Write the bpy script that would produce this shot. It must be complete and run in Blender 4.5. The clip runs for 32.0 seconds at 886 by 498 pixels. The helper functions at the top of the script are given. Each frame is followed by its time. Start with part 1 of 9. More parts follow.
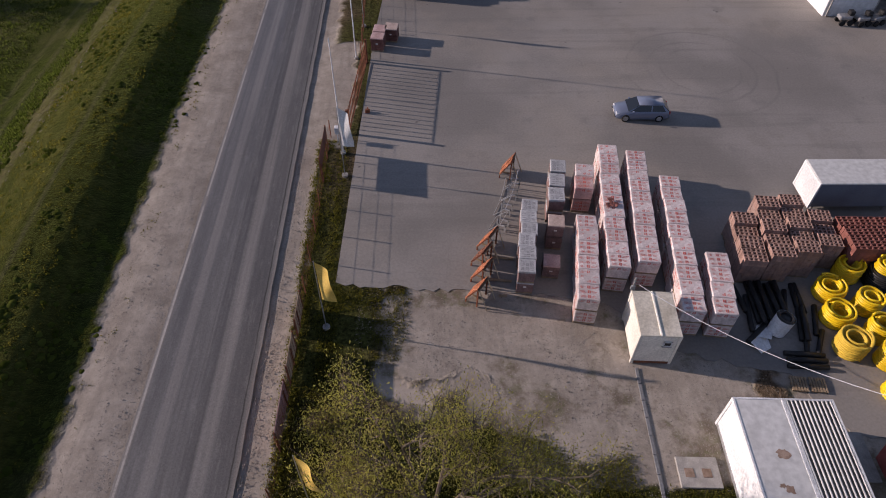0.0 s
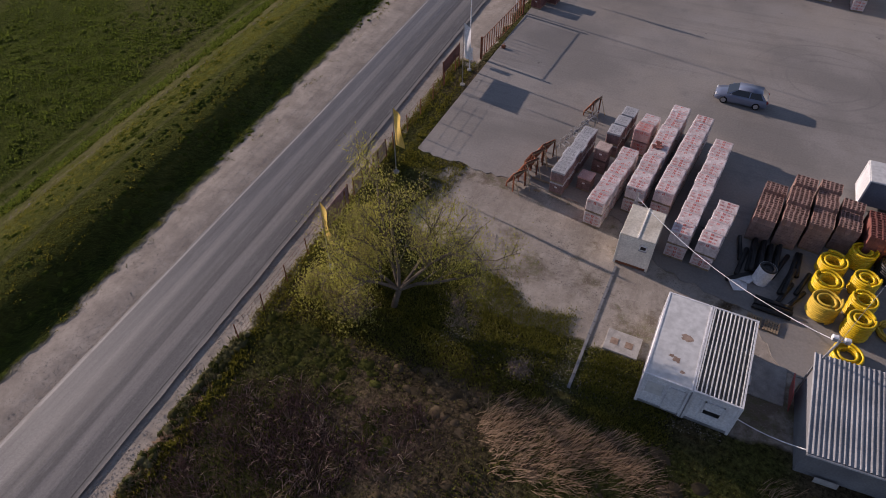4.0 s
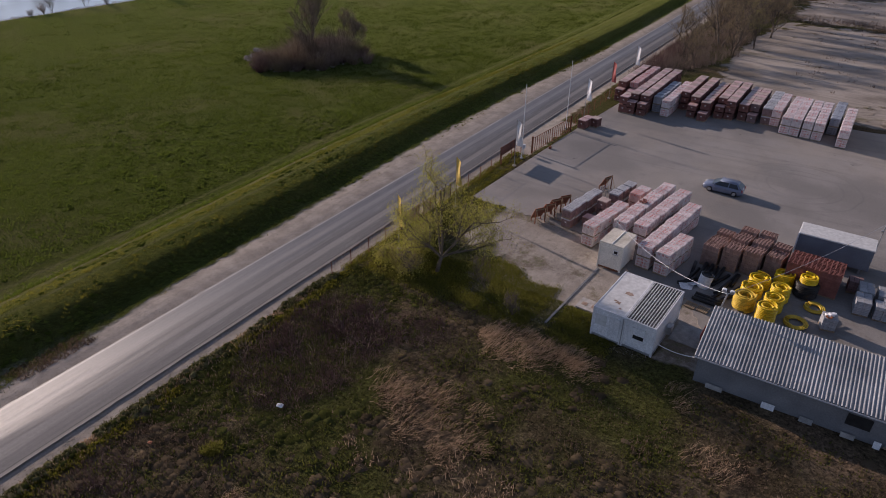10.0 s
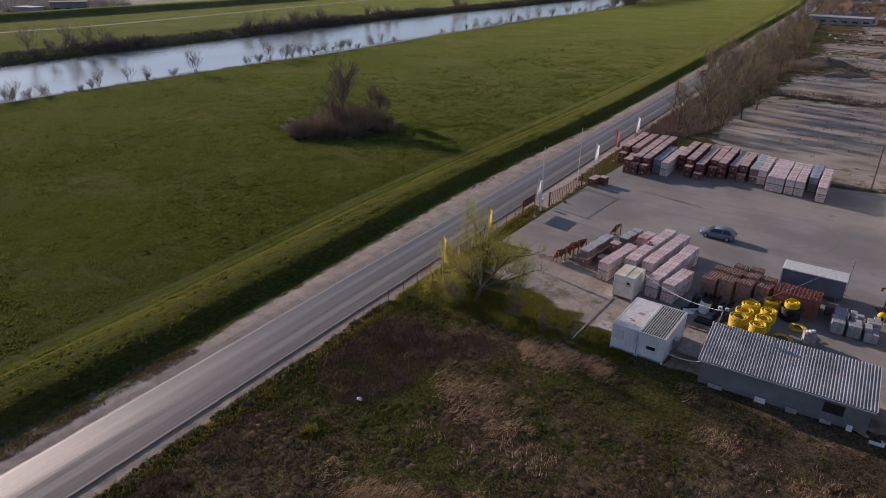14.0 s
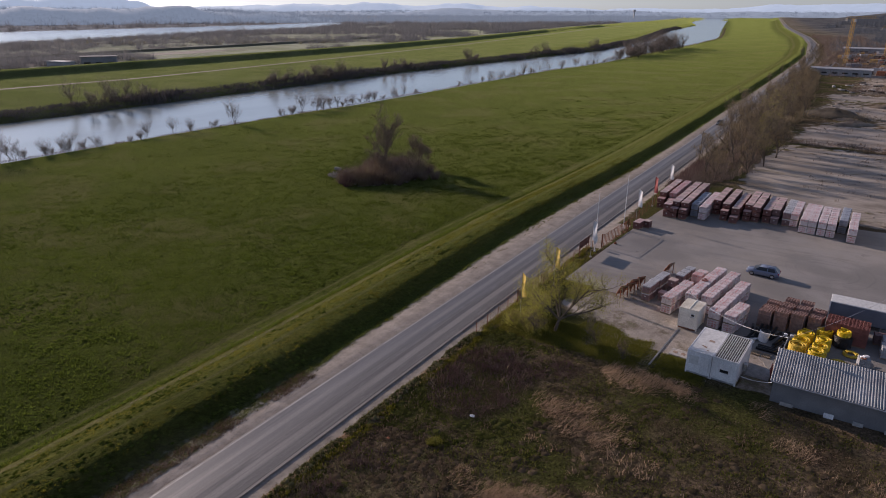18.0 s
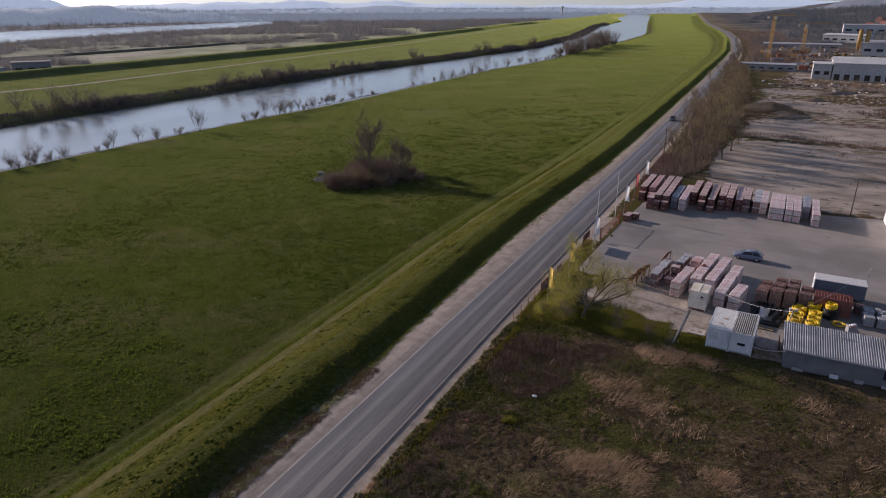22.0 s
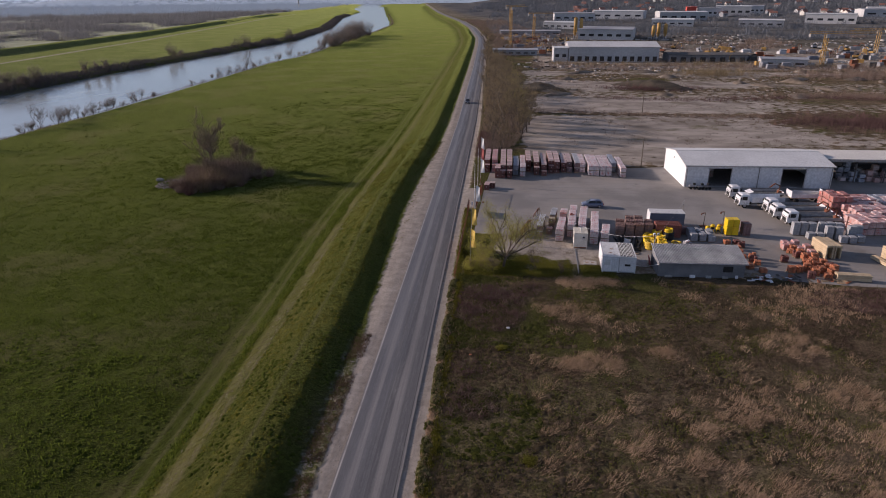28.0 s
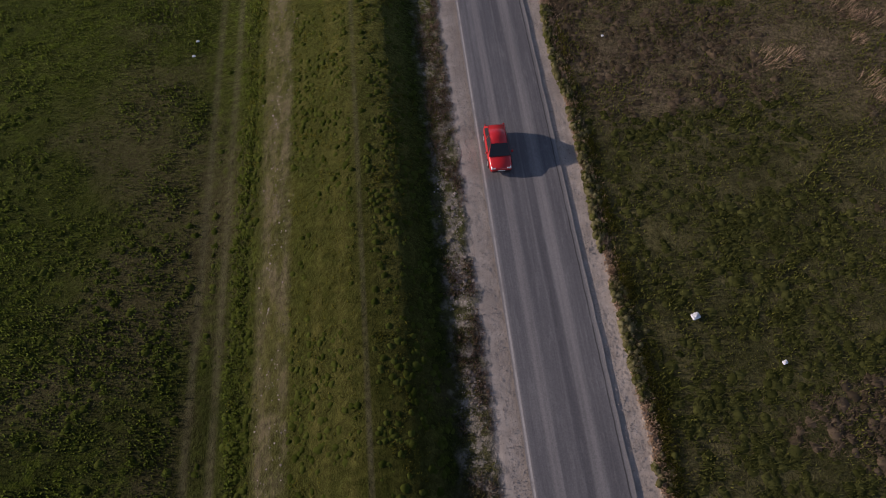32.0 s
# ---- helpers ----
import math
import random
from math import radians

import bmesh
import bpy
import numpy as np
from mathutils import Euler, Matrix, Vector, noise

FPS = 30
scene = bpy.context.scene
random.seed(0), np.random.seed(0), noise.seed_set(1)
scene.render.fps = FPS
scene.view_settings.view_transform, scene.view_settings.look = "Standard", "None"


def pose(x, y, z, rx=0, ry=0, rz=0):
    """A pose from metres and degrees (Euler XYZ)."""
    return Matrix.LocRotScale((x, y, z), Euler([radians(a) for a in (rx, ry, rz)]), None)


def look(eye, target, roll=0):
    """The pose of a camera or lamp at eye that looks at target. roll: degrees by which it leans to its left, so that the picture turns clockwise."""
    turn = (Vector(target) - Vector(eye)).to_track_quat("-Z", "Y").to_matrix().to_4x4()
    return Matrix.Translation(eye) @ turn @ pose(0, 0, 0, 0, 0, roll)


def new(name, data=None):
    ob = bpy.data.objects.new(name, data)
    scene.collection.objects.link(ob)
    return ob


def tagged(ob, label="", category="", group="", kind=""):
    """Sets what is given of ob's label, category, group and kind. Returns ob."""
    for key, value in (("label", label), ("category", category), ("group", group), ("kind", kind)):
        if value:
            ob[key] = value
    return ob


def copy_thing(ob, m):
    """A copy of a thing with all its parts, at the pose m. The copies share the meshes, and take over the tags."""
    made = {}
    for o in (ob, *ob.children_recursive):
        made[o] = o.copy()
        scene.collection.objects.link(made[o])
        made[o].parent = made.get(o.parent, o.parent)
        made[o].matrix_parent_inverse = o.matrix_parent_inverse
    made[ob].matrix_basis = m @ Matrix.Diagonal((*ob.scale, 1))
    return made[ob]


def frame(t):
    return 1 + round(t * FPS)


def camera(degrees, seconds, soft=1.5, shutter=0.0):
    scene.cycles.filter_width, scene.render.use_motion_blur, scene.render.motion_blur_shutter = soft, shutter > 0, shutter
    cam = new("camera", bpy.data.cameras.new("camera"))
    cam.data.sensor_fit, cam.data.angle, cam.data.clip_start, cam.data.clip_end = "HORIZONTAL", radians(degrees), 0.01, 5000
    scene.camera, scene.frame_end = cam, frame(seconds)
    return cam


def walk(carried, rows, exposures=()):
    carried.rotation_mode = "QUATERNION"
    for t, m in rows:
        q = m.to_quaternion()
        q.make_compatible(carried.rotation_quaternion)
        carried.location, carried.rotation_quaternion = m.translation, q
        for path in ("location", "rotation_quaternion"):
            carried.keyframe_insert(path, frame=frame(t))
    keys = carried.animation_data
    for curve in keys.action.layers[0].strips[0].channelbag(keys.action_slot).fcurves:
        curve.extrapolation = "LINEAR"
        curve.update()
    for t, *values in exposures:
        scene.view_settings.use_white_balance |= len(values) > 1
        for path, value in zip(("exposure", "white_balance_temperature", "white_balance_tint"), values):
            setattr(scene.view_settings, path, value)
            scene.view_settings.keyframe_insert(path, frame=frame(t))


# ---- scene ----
cam = camera(69.1, 32.0, 1.0)
PATH = [
    (0, (12.00, 18.25, 30.30), (12.59, 31.70, 15.51), 0.87),
    (0.5, (13.59, 16.84, 30.43), (13.07, 30.38, 15.72), 0.42),
    (1, (15.19, 15.31, 30.60), (13.58, 28.81, 15.93), 0.30),
    (1.5, (16.83, 13.87, 30.82), (14.23, 27.26, 16.19), -0.05),
    (2, (18.42, 12.31, 30.93), (14.97, 25.56, 16.35), 0.05),
    (2.5, (19.93, 10.87, 30.96), (15.75, 23.95, 16.42), 0.10),
    (3, (21.45, 9.42, 31.04), (16.57, 22.26, 16.50), 0.18),
    (3.5, (22.74, 8.00, 30.96), (17.67, 20.77, 16.42), 0.18),
    (5.5, (27.63, 2.24, 29.37), (20.69, 15.71, 16.31), 0.20),
    (6, (28.94, 0.56, 29.53), (21.46, 14.20, 16.97), 0.28),
    (6.5, (29.94, -1.08, 29.86), (22.07, 12.73, 17.73), 0.32),
    (7, (31.07, -2.75, 30.12), (22.81, 11.19, 18.39), 0.30),
    (7.5, (32.33, -4.29, 30.10), (23.76, 9.75, 18.72), 0.49),
    (8, (33.63, -5.90, 30.22), (24.79, 8.22, 19.15), 0.48),
    (8.5, (34.85, -7.33, 30.34), (25.84, 6.88, 19.54), 0.49),
    (9, (36.16, -8.91, 30.54), (26.98, 5.38, 19.98), 0.50),
    (9.5, (37.24, -10.34, 30.74), (27.97, 4.03, 20.38), 0.44),
    (10, (38.28, -11.88, 30.96), (28.96, 2.56, 20.73), 0.47),
    (10.5, (39.13, -13.27, 31.17), (29.79, 1.15, 20.94), 0.41),
    (11, (39.75, -14.73, 31.30), (30.42, -0.31, 21.05), 0.49),
    (11.5, (40.18, -16.06, 31.48), (30.84, -1.60, 21.30), 0.45),
    (12, (40.62, -17.54, 31.85), (31.24, -3.03, 21.78), 0.42),
    (12.5, (40.82, -18.96, 32.12), (31.36, -4.31, 22.34), 0.49),
    (13, (40.94, -20.41, 32.26), (31.32, -5.52, 22.99), 0.49),
    (13.5, (40.87, -21.76, 32.53), (31.13, -6.67, 23.71), 0.47),
    (14, (40.77, -23.19, 32.92), (30.90, -7.93, 24.57), 0.48),
    (14.5, (40.65, -24.50, 33.22), (30.67, -9.09, 25.31), 0.45),
    (16.5, (38.92, -30.15, 34.34), (28.73, -14.45, 27.31), 0.38),
    (17, (38.31, -31.57, 34.54), (28.11, -15.87, 27.50), 0.30),
    (17.5, (37.63, -32.87, 34.69), (27.44, -17.16, 27.66), 0.32),
    (18, (36.92, -34.25, 34.89), (26.72, -18.56, 27.85), 0.27),
    (18.5, (36.32, -35.56, 35.12), (26.17, -19.82, 28.09), 0.27),
    (19, (35.59, -36.88, 35.36), (25.85, -20.90, 28.31), 0.15),
    (19.5, (34.79, -38.23, 35.70), (25.44, -22.03, 28.62), 0.06),
    (20, (33.89, -39.62, 35.98), (24.81, -23.27, 28.89), 0.02),
    (20.5, (32.95, -40.89, 36.19), (24.05, -24.45, 29.10), -0.05),
    (21, (31.83, -42.29, 36.45), (23.07, -25.78, 29.34), -0.04),
    (21.5, (30.71, -43.63, 36.84), (22.06, -27.06, 29.72), -0.04),
    (22, (29.43, -45.05, 37.25), (20.90, -28.42, 30.13), -0.07),
    (22.5, (28.18, -46.41, 37.68), (19.76, -29.72, 30.55), -0.09),
    (23, (26.78, -47.78, 38.11), (18.76, -30.91, 30.97), -0.19),
    (23.5, (25.29, -49.14, 38.39), (17.81, -32.03, 31.23), -0.19),
    (24, (23.63, -50.50, 38.63), (17.01, -33.05, 31.46), -0.21),
    (24.5, (22.04, -51.90, 38.81), (16.15, -34.19, 31.62), -0.25),
    (25, (20.27, -53.46, 38.86), (15.10, -35.53, 31.66), -0.22),
    (25.5, (18.61, -54.94, 38.99), (14.06, -36.85, 31.76), -0.23),
    (27.5, (12.10, -61.21, 39.00), (9.90, -42.74, 31.66), -0.18),
    (28, (10.39, -62.83, 38.92), (8.78, -44.31, 31.55), -0.23),
    (28.5, (8.66, -64.36, 38.95), (8.08, -45.90, 31.28), -0.21),
    (29, (6.70, -66.08, 38.97), (6.92, -48.20, 30.01), -0.18),
    (29.5, (4.53, -67.64, 38.87), (5.05, -50.43, 28.70), -0.15),
    (30, (2.04, -69.28, 38.68), (2.79, -53.04, 27.03), -0.11),
    (30.5, (-0.54, -70.92, 38.49), (0.41, -55.67, 25.58), -0.01),
    (31, (-3.16, -72.69, 38.35), (-2.11, -58.97, 23.84), 0.06),
    (31.5, (-5.82, -74.57, 38.09), (-4.70, -62.64, 22.07), 0.30),
    (32, (-8.48, -76.50, 37.94), (-7.48, -66.98, 20.38), 0.35),
]
walk(cam, [(t, look(eye, target, roll)) for t, eye, target, roll in PATH], [(0.0, 0.0, 6850.0, 24.0), (32.0, 0.0, 6850.0, 24.0)])

# ---- light ----
SUN_EL, SUN_AZ = 16.8, 282.5          # degrees above the horizon; bearing, clockwise from +y
world = bpy.data.worlds.new("sky")
scene.world = world
world.use_nodes = True
_wn = world.node_tree
_bg = _wn.nodes["Background"]
_sky = _wn.nodes.new("ShaderNodeTexSky")
_sky.sky_type = 'NISHITA'
_sky.sun_disc = False
_sky.sun_elevation = radians(SUN_EL)
_sky.sun_rotation = radians(SUN_AZ)
_sky.air_density, _sky.dust_density, _sky.ozone_density = 1.0, 0.2, 3.0
# thin spring haze: the sky's colours are muted all round
_hs = _wn.nodes.new("ShaderNodeHueSaturation")
_hs.inputs["Saturation"].default_value = 0.5
_tint = _wn.nodes.new("ShaderNodeMix")
_tint.data_type, _tint.blend_type = 'RGBA', 'MULTIPLY'
_tint.inputs["Factor"].default_value = 1.0
_tint.inputs["B"].default_value = (0.82, 1.0, 1.24, 1.0)
_wn.links.new(_sky.outputs[0], _hs.inputs["Color"])
_wn.links.new(_hs.outputs[0], _tint.inputs["A"])
_wn.links.new(_tint.outputs["Result"], _bg.inputs[0])
_bg.inputs[1].default_value = 0.094
sun = new("sun", bpy.data.lights.new("sun", 'SUN'))
sun.data.energy, sun.data.angle, sun.data.color = 5.0, radians(0.6), (1.0, 0.90, 0.79)
_d = Vector((math.sin(radians(SUN_AZ)) * math.cos(radians(SUN_EL)), math.cos(radians(SUN_AZ)) * math.cos(radians(SUN_EL)), math.sin(radians(SUN_EL))))
sun.matrix_world = look(_d * 200, (0, 0, 0))
scene.view_settings.exposure = 0.0

# ---- materials ----
def nodes_of(name):
    m = bpy.data.materials.new(name)
    m.use_nodes = True
    return m, m.node_tree.nodes, m.node_tree.links, m.node_tree.nodes["Principled BSDF"]


def rgba(c):
    return (c[0], c[1], c[2], 1.0)


def surface(name, dark, light, scale=3.0, fine=40.0, rough=0.8, metal=0.0, bump=0.3, vary=0.12, world_space=False, stretch=None, spec=0.3, dist=0.02):
    """Two-scale mottled paint or stone: dark to light by coarse noise, fine grain on top, bump from the grain."""
    m, n, l, p = nodes_of(name)
    co = n.new("ShaderNodeNewGeometry").outputs["Position"] if world_space else n.new("ShaderNodeTexCoord").outputs["Object"]
    if stretch:
        mp = n.new("ShaderNodeMapping")
        mp.inputs["Scale"].default_value = stretch
        l.new(co, mp.inputs[0])
        co = mp.outputs[0]
    a, b = n.new("ShaderNodeTexNoise"), n.new("ShaderNodeTexNoise")
    a.inputs["Scale"].default_value, b.inputs["Scale"].default_value = scale, fine
    a.inputs["Detail"].default_value, b.inputs["Detail"].default_value = 5, 4
    l.new(co, a.inputs["Vector"]), l.new(co, b.inputs["Vector"])
    ramp = n.new("ShaderNodeValToRGB")
    ramp.color_ramp.elements[0].color, ramp.color_ramp.elements[1].color = rgba(dark), rgba(light)
    ramp.color_ramp.elements[0].position, ramp.color_ramp.elements[1].position = 0.32, 0.68
    l.new(a.outputs["Fac"], ramp.inputs[0])
    info = n.new("ShaderNodeObjectInfo")
    hsv = n.new("ShaderNodeHueSaturation")
    mr = n.new("ShaderNodeMapRange")
    mr.inputs["To Min"].default_value, mr.inputs["To Max"].default_value = 1 - vary, 1 + vary
    l.new(info.outputs["Random"], mr.inputs[0])
    mul = n.new("ShaderNodeMath")
    mul.operation = 'MULTIPLY'
    mr2 = n.new("ShaderNodeMapRange")
    mr2.inputs["From Min"].default_value, mr2.inputs["From Max"].default_value = 0.25, 0.75
    mr2.inputs["To Min"].default_value, mr2.inputs["To Max"].default_value = 0.8, 1.2
    l.new(b.outputs["Fac"], mr2.inputs[0])
    l.new(mr.outputs[0], mul.inputs[0]), l.new(mr2.outputs[0], mul.inputs[1])
    l.new(ramp.outputs[0], hsv.inputs["Color"]), l.new(mul.outputs[0], hsv.inputs["Value"])
    l.new(hsv.outputs[0], p.inputs["Base Color"])
    p.inputs["Roughness"].default_value, p.inputs["Metallic"].default_value = rough, metal
    p.inputs["Specular IOR Level"].default_value = spec
    if bump:
        bp = n.new("ShaderNodeBump")
        bp.inputs["Strength"].default_value, bp.inputs["Distance"].default_value = bump, dist
        l.new(b.outputs["Fac"], bp.inputs["Height"]), l.new(bp.outputs[0], p.inputs["Normal"])
    return m



class Graph:
    """Short hands for node arithmetic in one material."""

    def __init__(self, name):
        self.m, self.n, self.l, self.p = nodes_of(name)
        self.pos = self.n.new("ShaderNodeNewGeometry").outputs["Position"]

    def put(self, socket, v):
        if isinstance(v, (int, float)):
            socket.default_value = v
        elif isinstance(v, tuple):
            socket.default_value = rgba(v) if len(v) == 3 and socket.type == 'RGBA' else v
        else:
            self.l.new(v, socket)

    def math(self, op, a, b=0.0):
        k = self.n.new("ShaderNodeMath")
        k.operation = op
        self.put(k.inputs[0], a), self.put(k.inputs[1], b)
        return k.outputs[0]

    def noise(self, scale, detail=4.0, stretch=None, co=None, rough=0.5):
        co = co or self.pos
        if stretch:
            mp = self.n.new("ShaderNodeMapping")
            mp.inputs["Scale"].default_value = stretch
            self.l.new(co, mp.inputs[0])
            co = mp.outputs[0]
        k = self.n.new("ShaderNodeTexNoise")
        k.inputs["Scale"].default_value, k.inputs["Detail"].default_value = scale, detail
        k.inputs["Roughness"].default_value = rough
        self.l.new(co, k.inputs["Vector"])
        return k.outputs["Fac"]

    def step(self, v, a, b):
        k = self.n.new("ShaderNodeMapRange")
        k.interpolation_type = 'SMOOTHSTEP'
        self.put(k.inputs["Value"], v)
        k.inputs["From Min"].default_value, k.inputs["From Max"].default_value = a, b
        return k.outputs[0]

    def range(self, v, a, b, lo, hi):
        k = self.n.new("ShaderNodeMapRange")
        self.put(k.inputs["Value"], v)
        for key, val in (("From Min", a), ("From Max", b), ("To Min", lo), ("To Max", hi)):
            k.inputs[key].default_value = val
        return k.outputs[0]

    def band(self, v, c, half, soft):
        d = self.math('ABSOLUTE', self.math('SUBTRACT', v, c))
        return self.math('SUBTRACT', 1.0, self.step(d, half - soft, half + soft))

    def mix(self, f, a, b, mode='MIX'):
        k = self.n.new("ShaderNodeMix")
        k.data_type, k.blend_type = 'RGBA', mode
        self.put(k.inputs["Factor"], f), self.put(k.inputs["A"], a), self.put(k.inputs["B"], b)
        return k.outputs["Result"]

    def ramp(self, v, stops):
        k = self.n.new("ShaderNodeValToRGB")
        e = k.color_ramp.elements
        while len(e) < len(stops):
            e.new(0.5)
        for q, (t, c) in zip(e, stops):
            q.position, q.color = t, rgba(c)
        self.l.new(v, k.inputs[0])
        return k.outputs[0]

    def attr(self, name):
        k = self.n.new("ShaderNodeAttribute")
        k.attribute_name = name
        return k.outputs["Fac"]

    def axis(self, k):
        s = self.n.new("ShaderNodeSeparateXYZ")
        self.l.new(self.pos, s.inputs[0])
        return s.outputs[k]

    def done(self, colour, rough=0.9, bump=None, strength=0.4, dist=0.05, spec=0.25):
        self.put(self.p.inputs["Base Color"], colour)
        self.put(self.p.inputs["Roughness"], rough)
        self.p.inputs["Specular IOR Level"].default_value = spec
        if bump is not None:
            b = self.n.new("ShaderNodeBump")
            b.inputs["Strength"].default_value, b.inputs["Distance"].default_value = strength, dist
            self.l.new(bump, b.inputs["Height"]), self.l.new(b.outputs[0], self.p.inputs["Normal"])
        return self.m


def ground_material():
    g = Graph("ground_cover")
    u0 = g.attr("across")
    wob = g.math('MULTIPLY', g.math('SUBTRACT', g.noise(0.9, 5), 0.5), 1.5)
    u = g.math('ADD', u0, wob)
    big, mid, fine = g.noise(0.025, 4), g.noise(0.22, 6, rough=0.62), g.noise(2.2, 7, rough=0.72)
    # meadow: olive green with mown streaks along the levee
    streak = g.noise(0.5, 4, (1.0, 0.06, 1.0))
    mead = g.mix(g.step(mid, 0.38, 0.66), (0.014, 0.018, 0.005), (0.025, 0.031, 0.007))
    mead = g.mix(g.math('MULTIPLY', g.step(big, 0.42, 0.62), 0.6), mead, (0.033, 0.037, 0.009))
    worn = g.step(g.noise(0.045, 5, rough=0.6), 0.48, 0.62)
    mead = g.mix(g.math('MULTIPLY', worn, 0.85), mead, (0.052, 0.042, 0.024))
    # lush tussocks stand in drifts between the worn patches
    lush = g.math('MULTIPLY', g.step(g.noise(1.1, 6, rough=0.72), 0.50, 0.60), g.range(g.noise(0.06, 4), 0.40, 0.58, 0.10, 0.95))
    mead = g.mix(g.math('MULTIPLY', lush, g.math('SUBTRACT', 1.0, g.math('MULTIPLY', worn, 0.6))), mead, (0.036, 0.050, 0.006))
    levee = g.math('MULTIPLY', g.step(u, -21.5, -18.5), g.math('SUBTRACT', 1.0, g.step(u, -8.5, -7.0)))
    lev = g.mix(g.step(streak, 0.4, 0.65), (0.040, 0.041, 0.010), (0.074, 0.068, 0.020))
    lev = g.mix(g.step(g.noise(0.8, 6, rough=0.72), 0.40, 0.60), g.mix(0.55, lev, (0.018, 0.022, 0.005)), lev)
    mead = g.mix(g.math('MULTIPLY', levee, 0.85), mead, lev)
    stones = g.math('MULTIPLY', g.band(g.math('ADD', u0, g.math('MULTIPLY', wob, 0.35)), -18.0, 1.15, 0.35), g.step(g.noise(0.05, 3), 0.22, 0.42))
    mead = g.mix(g.math('MULTIPLY', stones, g.range(g.noise(0.9, 6, (1.0, 0.4, 1.0), rough=0.7), 0.42, 0.62, 0.10, 0.85)), mead, (0.105, 0.086, 0.056))
    ruts = g.math('MAXIMUM', g.band(u0, -22.0, 0.26, 0.22), g.band(u0, -23.7, 0.26, 0.22))
    ruts = g.math('MAXIMUM', ruts, g.math('MULTIPLY', g.band(u0, -11.7, 0.16, 0.10), 0.9))
    mead = g.mix(g.math('MULTIPLY', ruts, g.range(mid, 0.3, 0.7, 0.35, 0.9)), mead, (0.066, 0.058, 0.035))
    ditch = g.band(u, -5.6, 0.9, 0.5)
    mead = g.mix(g.math('MULTIPLY', g.math('MULTIPLY', ditch, g.math('SUBTRACT', 1.0, g.step(g.axis(1), -5, 12))), 0.85), mead, g.mix(g.step(g.noise(1.2, 5, rough=0.7), 0.45, 0.6), (0.060, 0.058, 0.030), (0.27, 0.24, 0.205)))
    # grass past the river paled and greyed, haze put into its colour
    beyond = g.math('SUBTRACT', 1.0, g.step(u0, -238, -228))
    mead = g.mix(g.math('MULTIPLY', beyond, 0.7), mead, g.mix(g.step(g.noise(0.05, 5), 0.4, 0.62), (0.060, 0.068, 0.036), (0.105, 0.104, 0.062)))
    # rough field: brown dead stalks, straw patches, green undergrowth
    patch, patch2 = g.noise(0.11, 5), g.noise(0.07, 3)
    field = g.mix(g.step(mid, 0.40, 0.62), (0.046, 0.037, 0.023), (0.098, 0.076, 0.050))
    field = g.mix(g.step(patch, 0.52, 0.66), field, (0.112, 0.082, 0.058))
    side = g.math('SUBTRACT', 1.0, g.step(g.axis(0), 16, 42))
    field = g.mix(g.step(g.math('ADD', patch2, g.math('MULTIPLY', side, 0.15)), 0.52, 0.66), field, (0.046, 0.050, 0.015))
    field = g.mix(g.math('MULTIPLY', g.math('SUBTRACT', 1.0, g.step(g.math('ADD', g.axis(1), g.math('MULTIPLY', wob, 6.0)), -6, 8)), g.range(mid, 0.35, 0.65, 0.25, 0.75)), field, (0.135, 0.105, 0.072))
    field = g.mix(1.0, field, g.ramp(g.noise(4.5, 7, rough=0.82), [(0.36, (0.24, 0.24, 0.23)), (0.64, (1.85, 1.80, 1.74))]), 'MULTIPLY')
    south = g.math('MULTIPLY', g.math('SUBTRACT', 1.0, g.step(g.math('ADD', g.axis(1), g.math('MULTIPLY', wob, 6.0)), -50, -40)), g.math('SUBTRACT', 1.0, g.step(g.axis(0), 24, 40)))
    field = g.mix(g.math('MULTIPLY', south, 0.85), field, g.mix(g.step(mid, 0.4, 0.62), (0.040, 0.042, 0.015), (0.078, 0.074, 0.030)))
    col = g.mix(g.step(u0, -1.0, 1.0), mead, field)
    # bare soil and gravel
    bare = g.attr("bare")
    soil = g.mix(g.step(g.noise(0.16, 6, (0.6, 1.0, 1.0)), 0.36, 0.66), (0.262, 0.228, 0.196), (0.390, 0.343, 0.300))
    soil = g.mix(g.step(g.noise(0.05, 4), 0.52, 0.7), soil, (0.165, 0.140, 0.118))
    lane = g.math('ADD', g.axis(1), g.math('ADD', g.math('MULTIPLY', g.noise(0.018, 2), 70.0), g.math('MULTIPLY', g.axis(0), -0.12)))
    wheel = g.math('ABSOLUTE', g.math('SUBTRACT', g.math('FRACT', g.math('DIVIDE', lane, 7.0)), 0.5))
    wheel = g.math('MAXIMUM', g.band(wheel, 0.08, 0.035, 0.03), g.band(wheel, 0.32, 0.03, 0.03))
    soil = g.mix(g.math('MULTIPLY', wheel, g.range(g.noise(0.04, 4), 0.45, 0.62, 0.0, 0.35)), soil, (0.145, 0.122, 0.103))
    soil = g.mix(g.math('MULTIPLY', g.step(g.noise(0.09, 6, (0.5, 1.0, 1.0), rough=0.68), 0.55, 0.66), 0.75), soil, (0.120, 0.112, 0.062))
    edge = g.math('ADD', bare, g.math('MULTIPLY', g.math('SUBTRACT', g.noise(0.35, 6), 0.5), 0.9))
    col = g.mix(g.step(edge, 0.42, 0.58), col, soil)
    wide = g.range(g.axis(1), -10, 15, 0, 1.1)
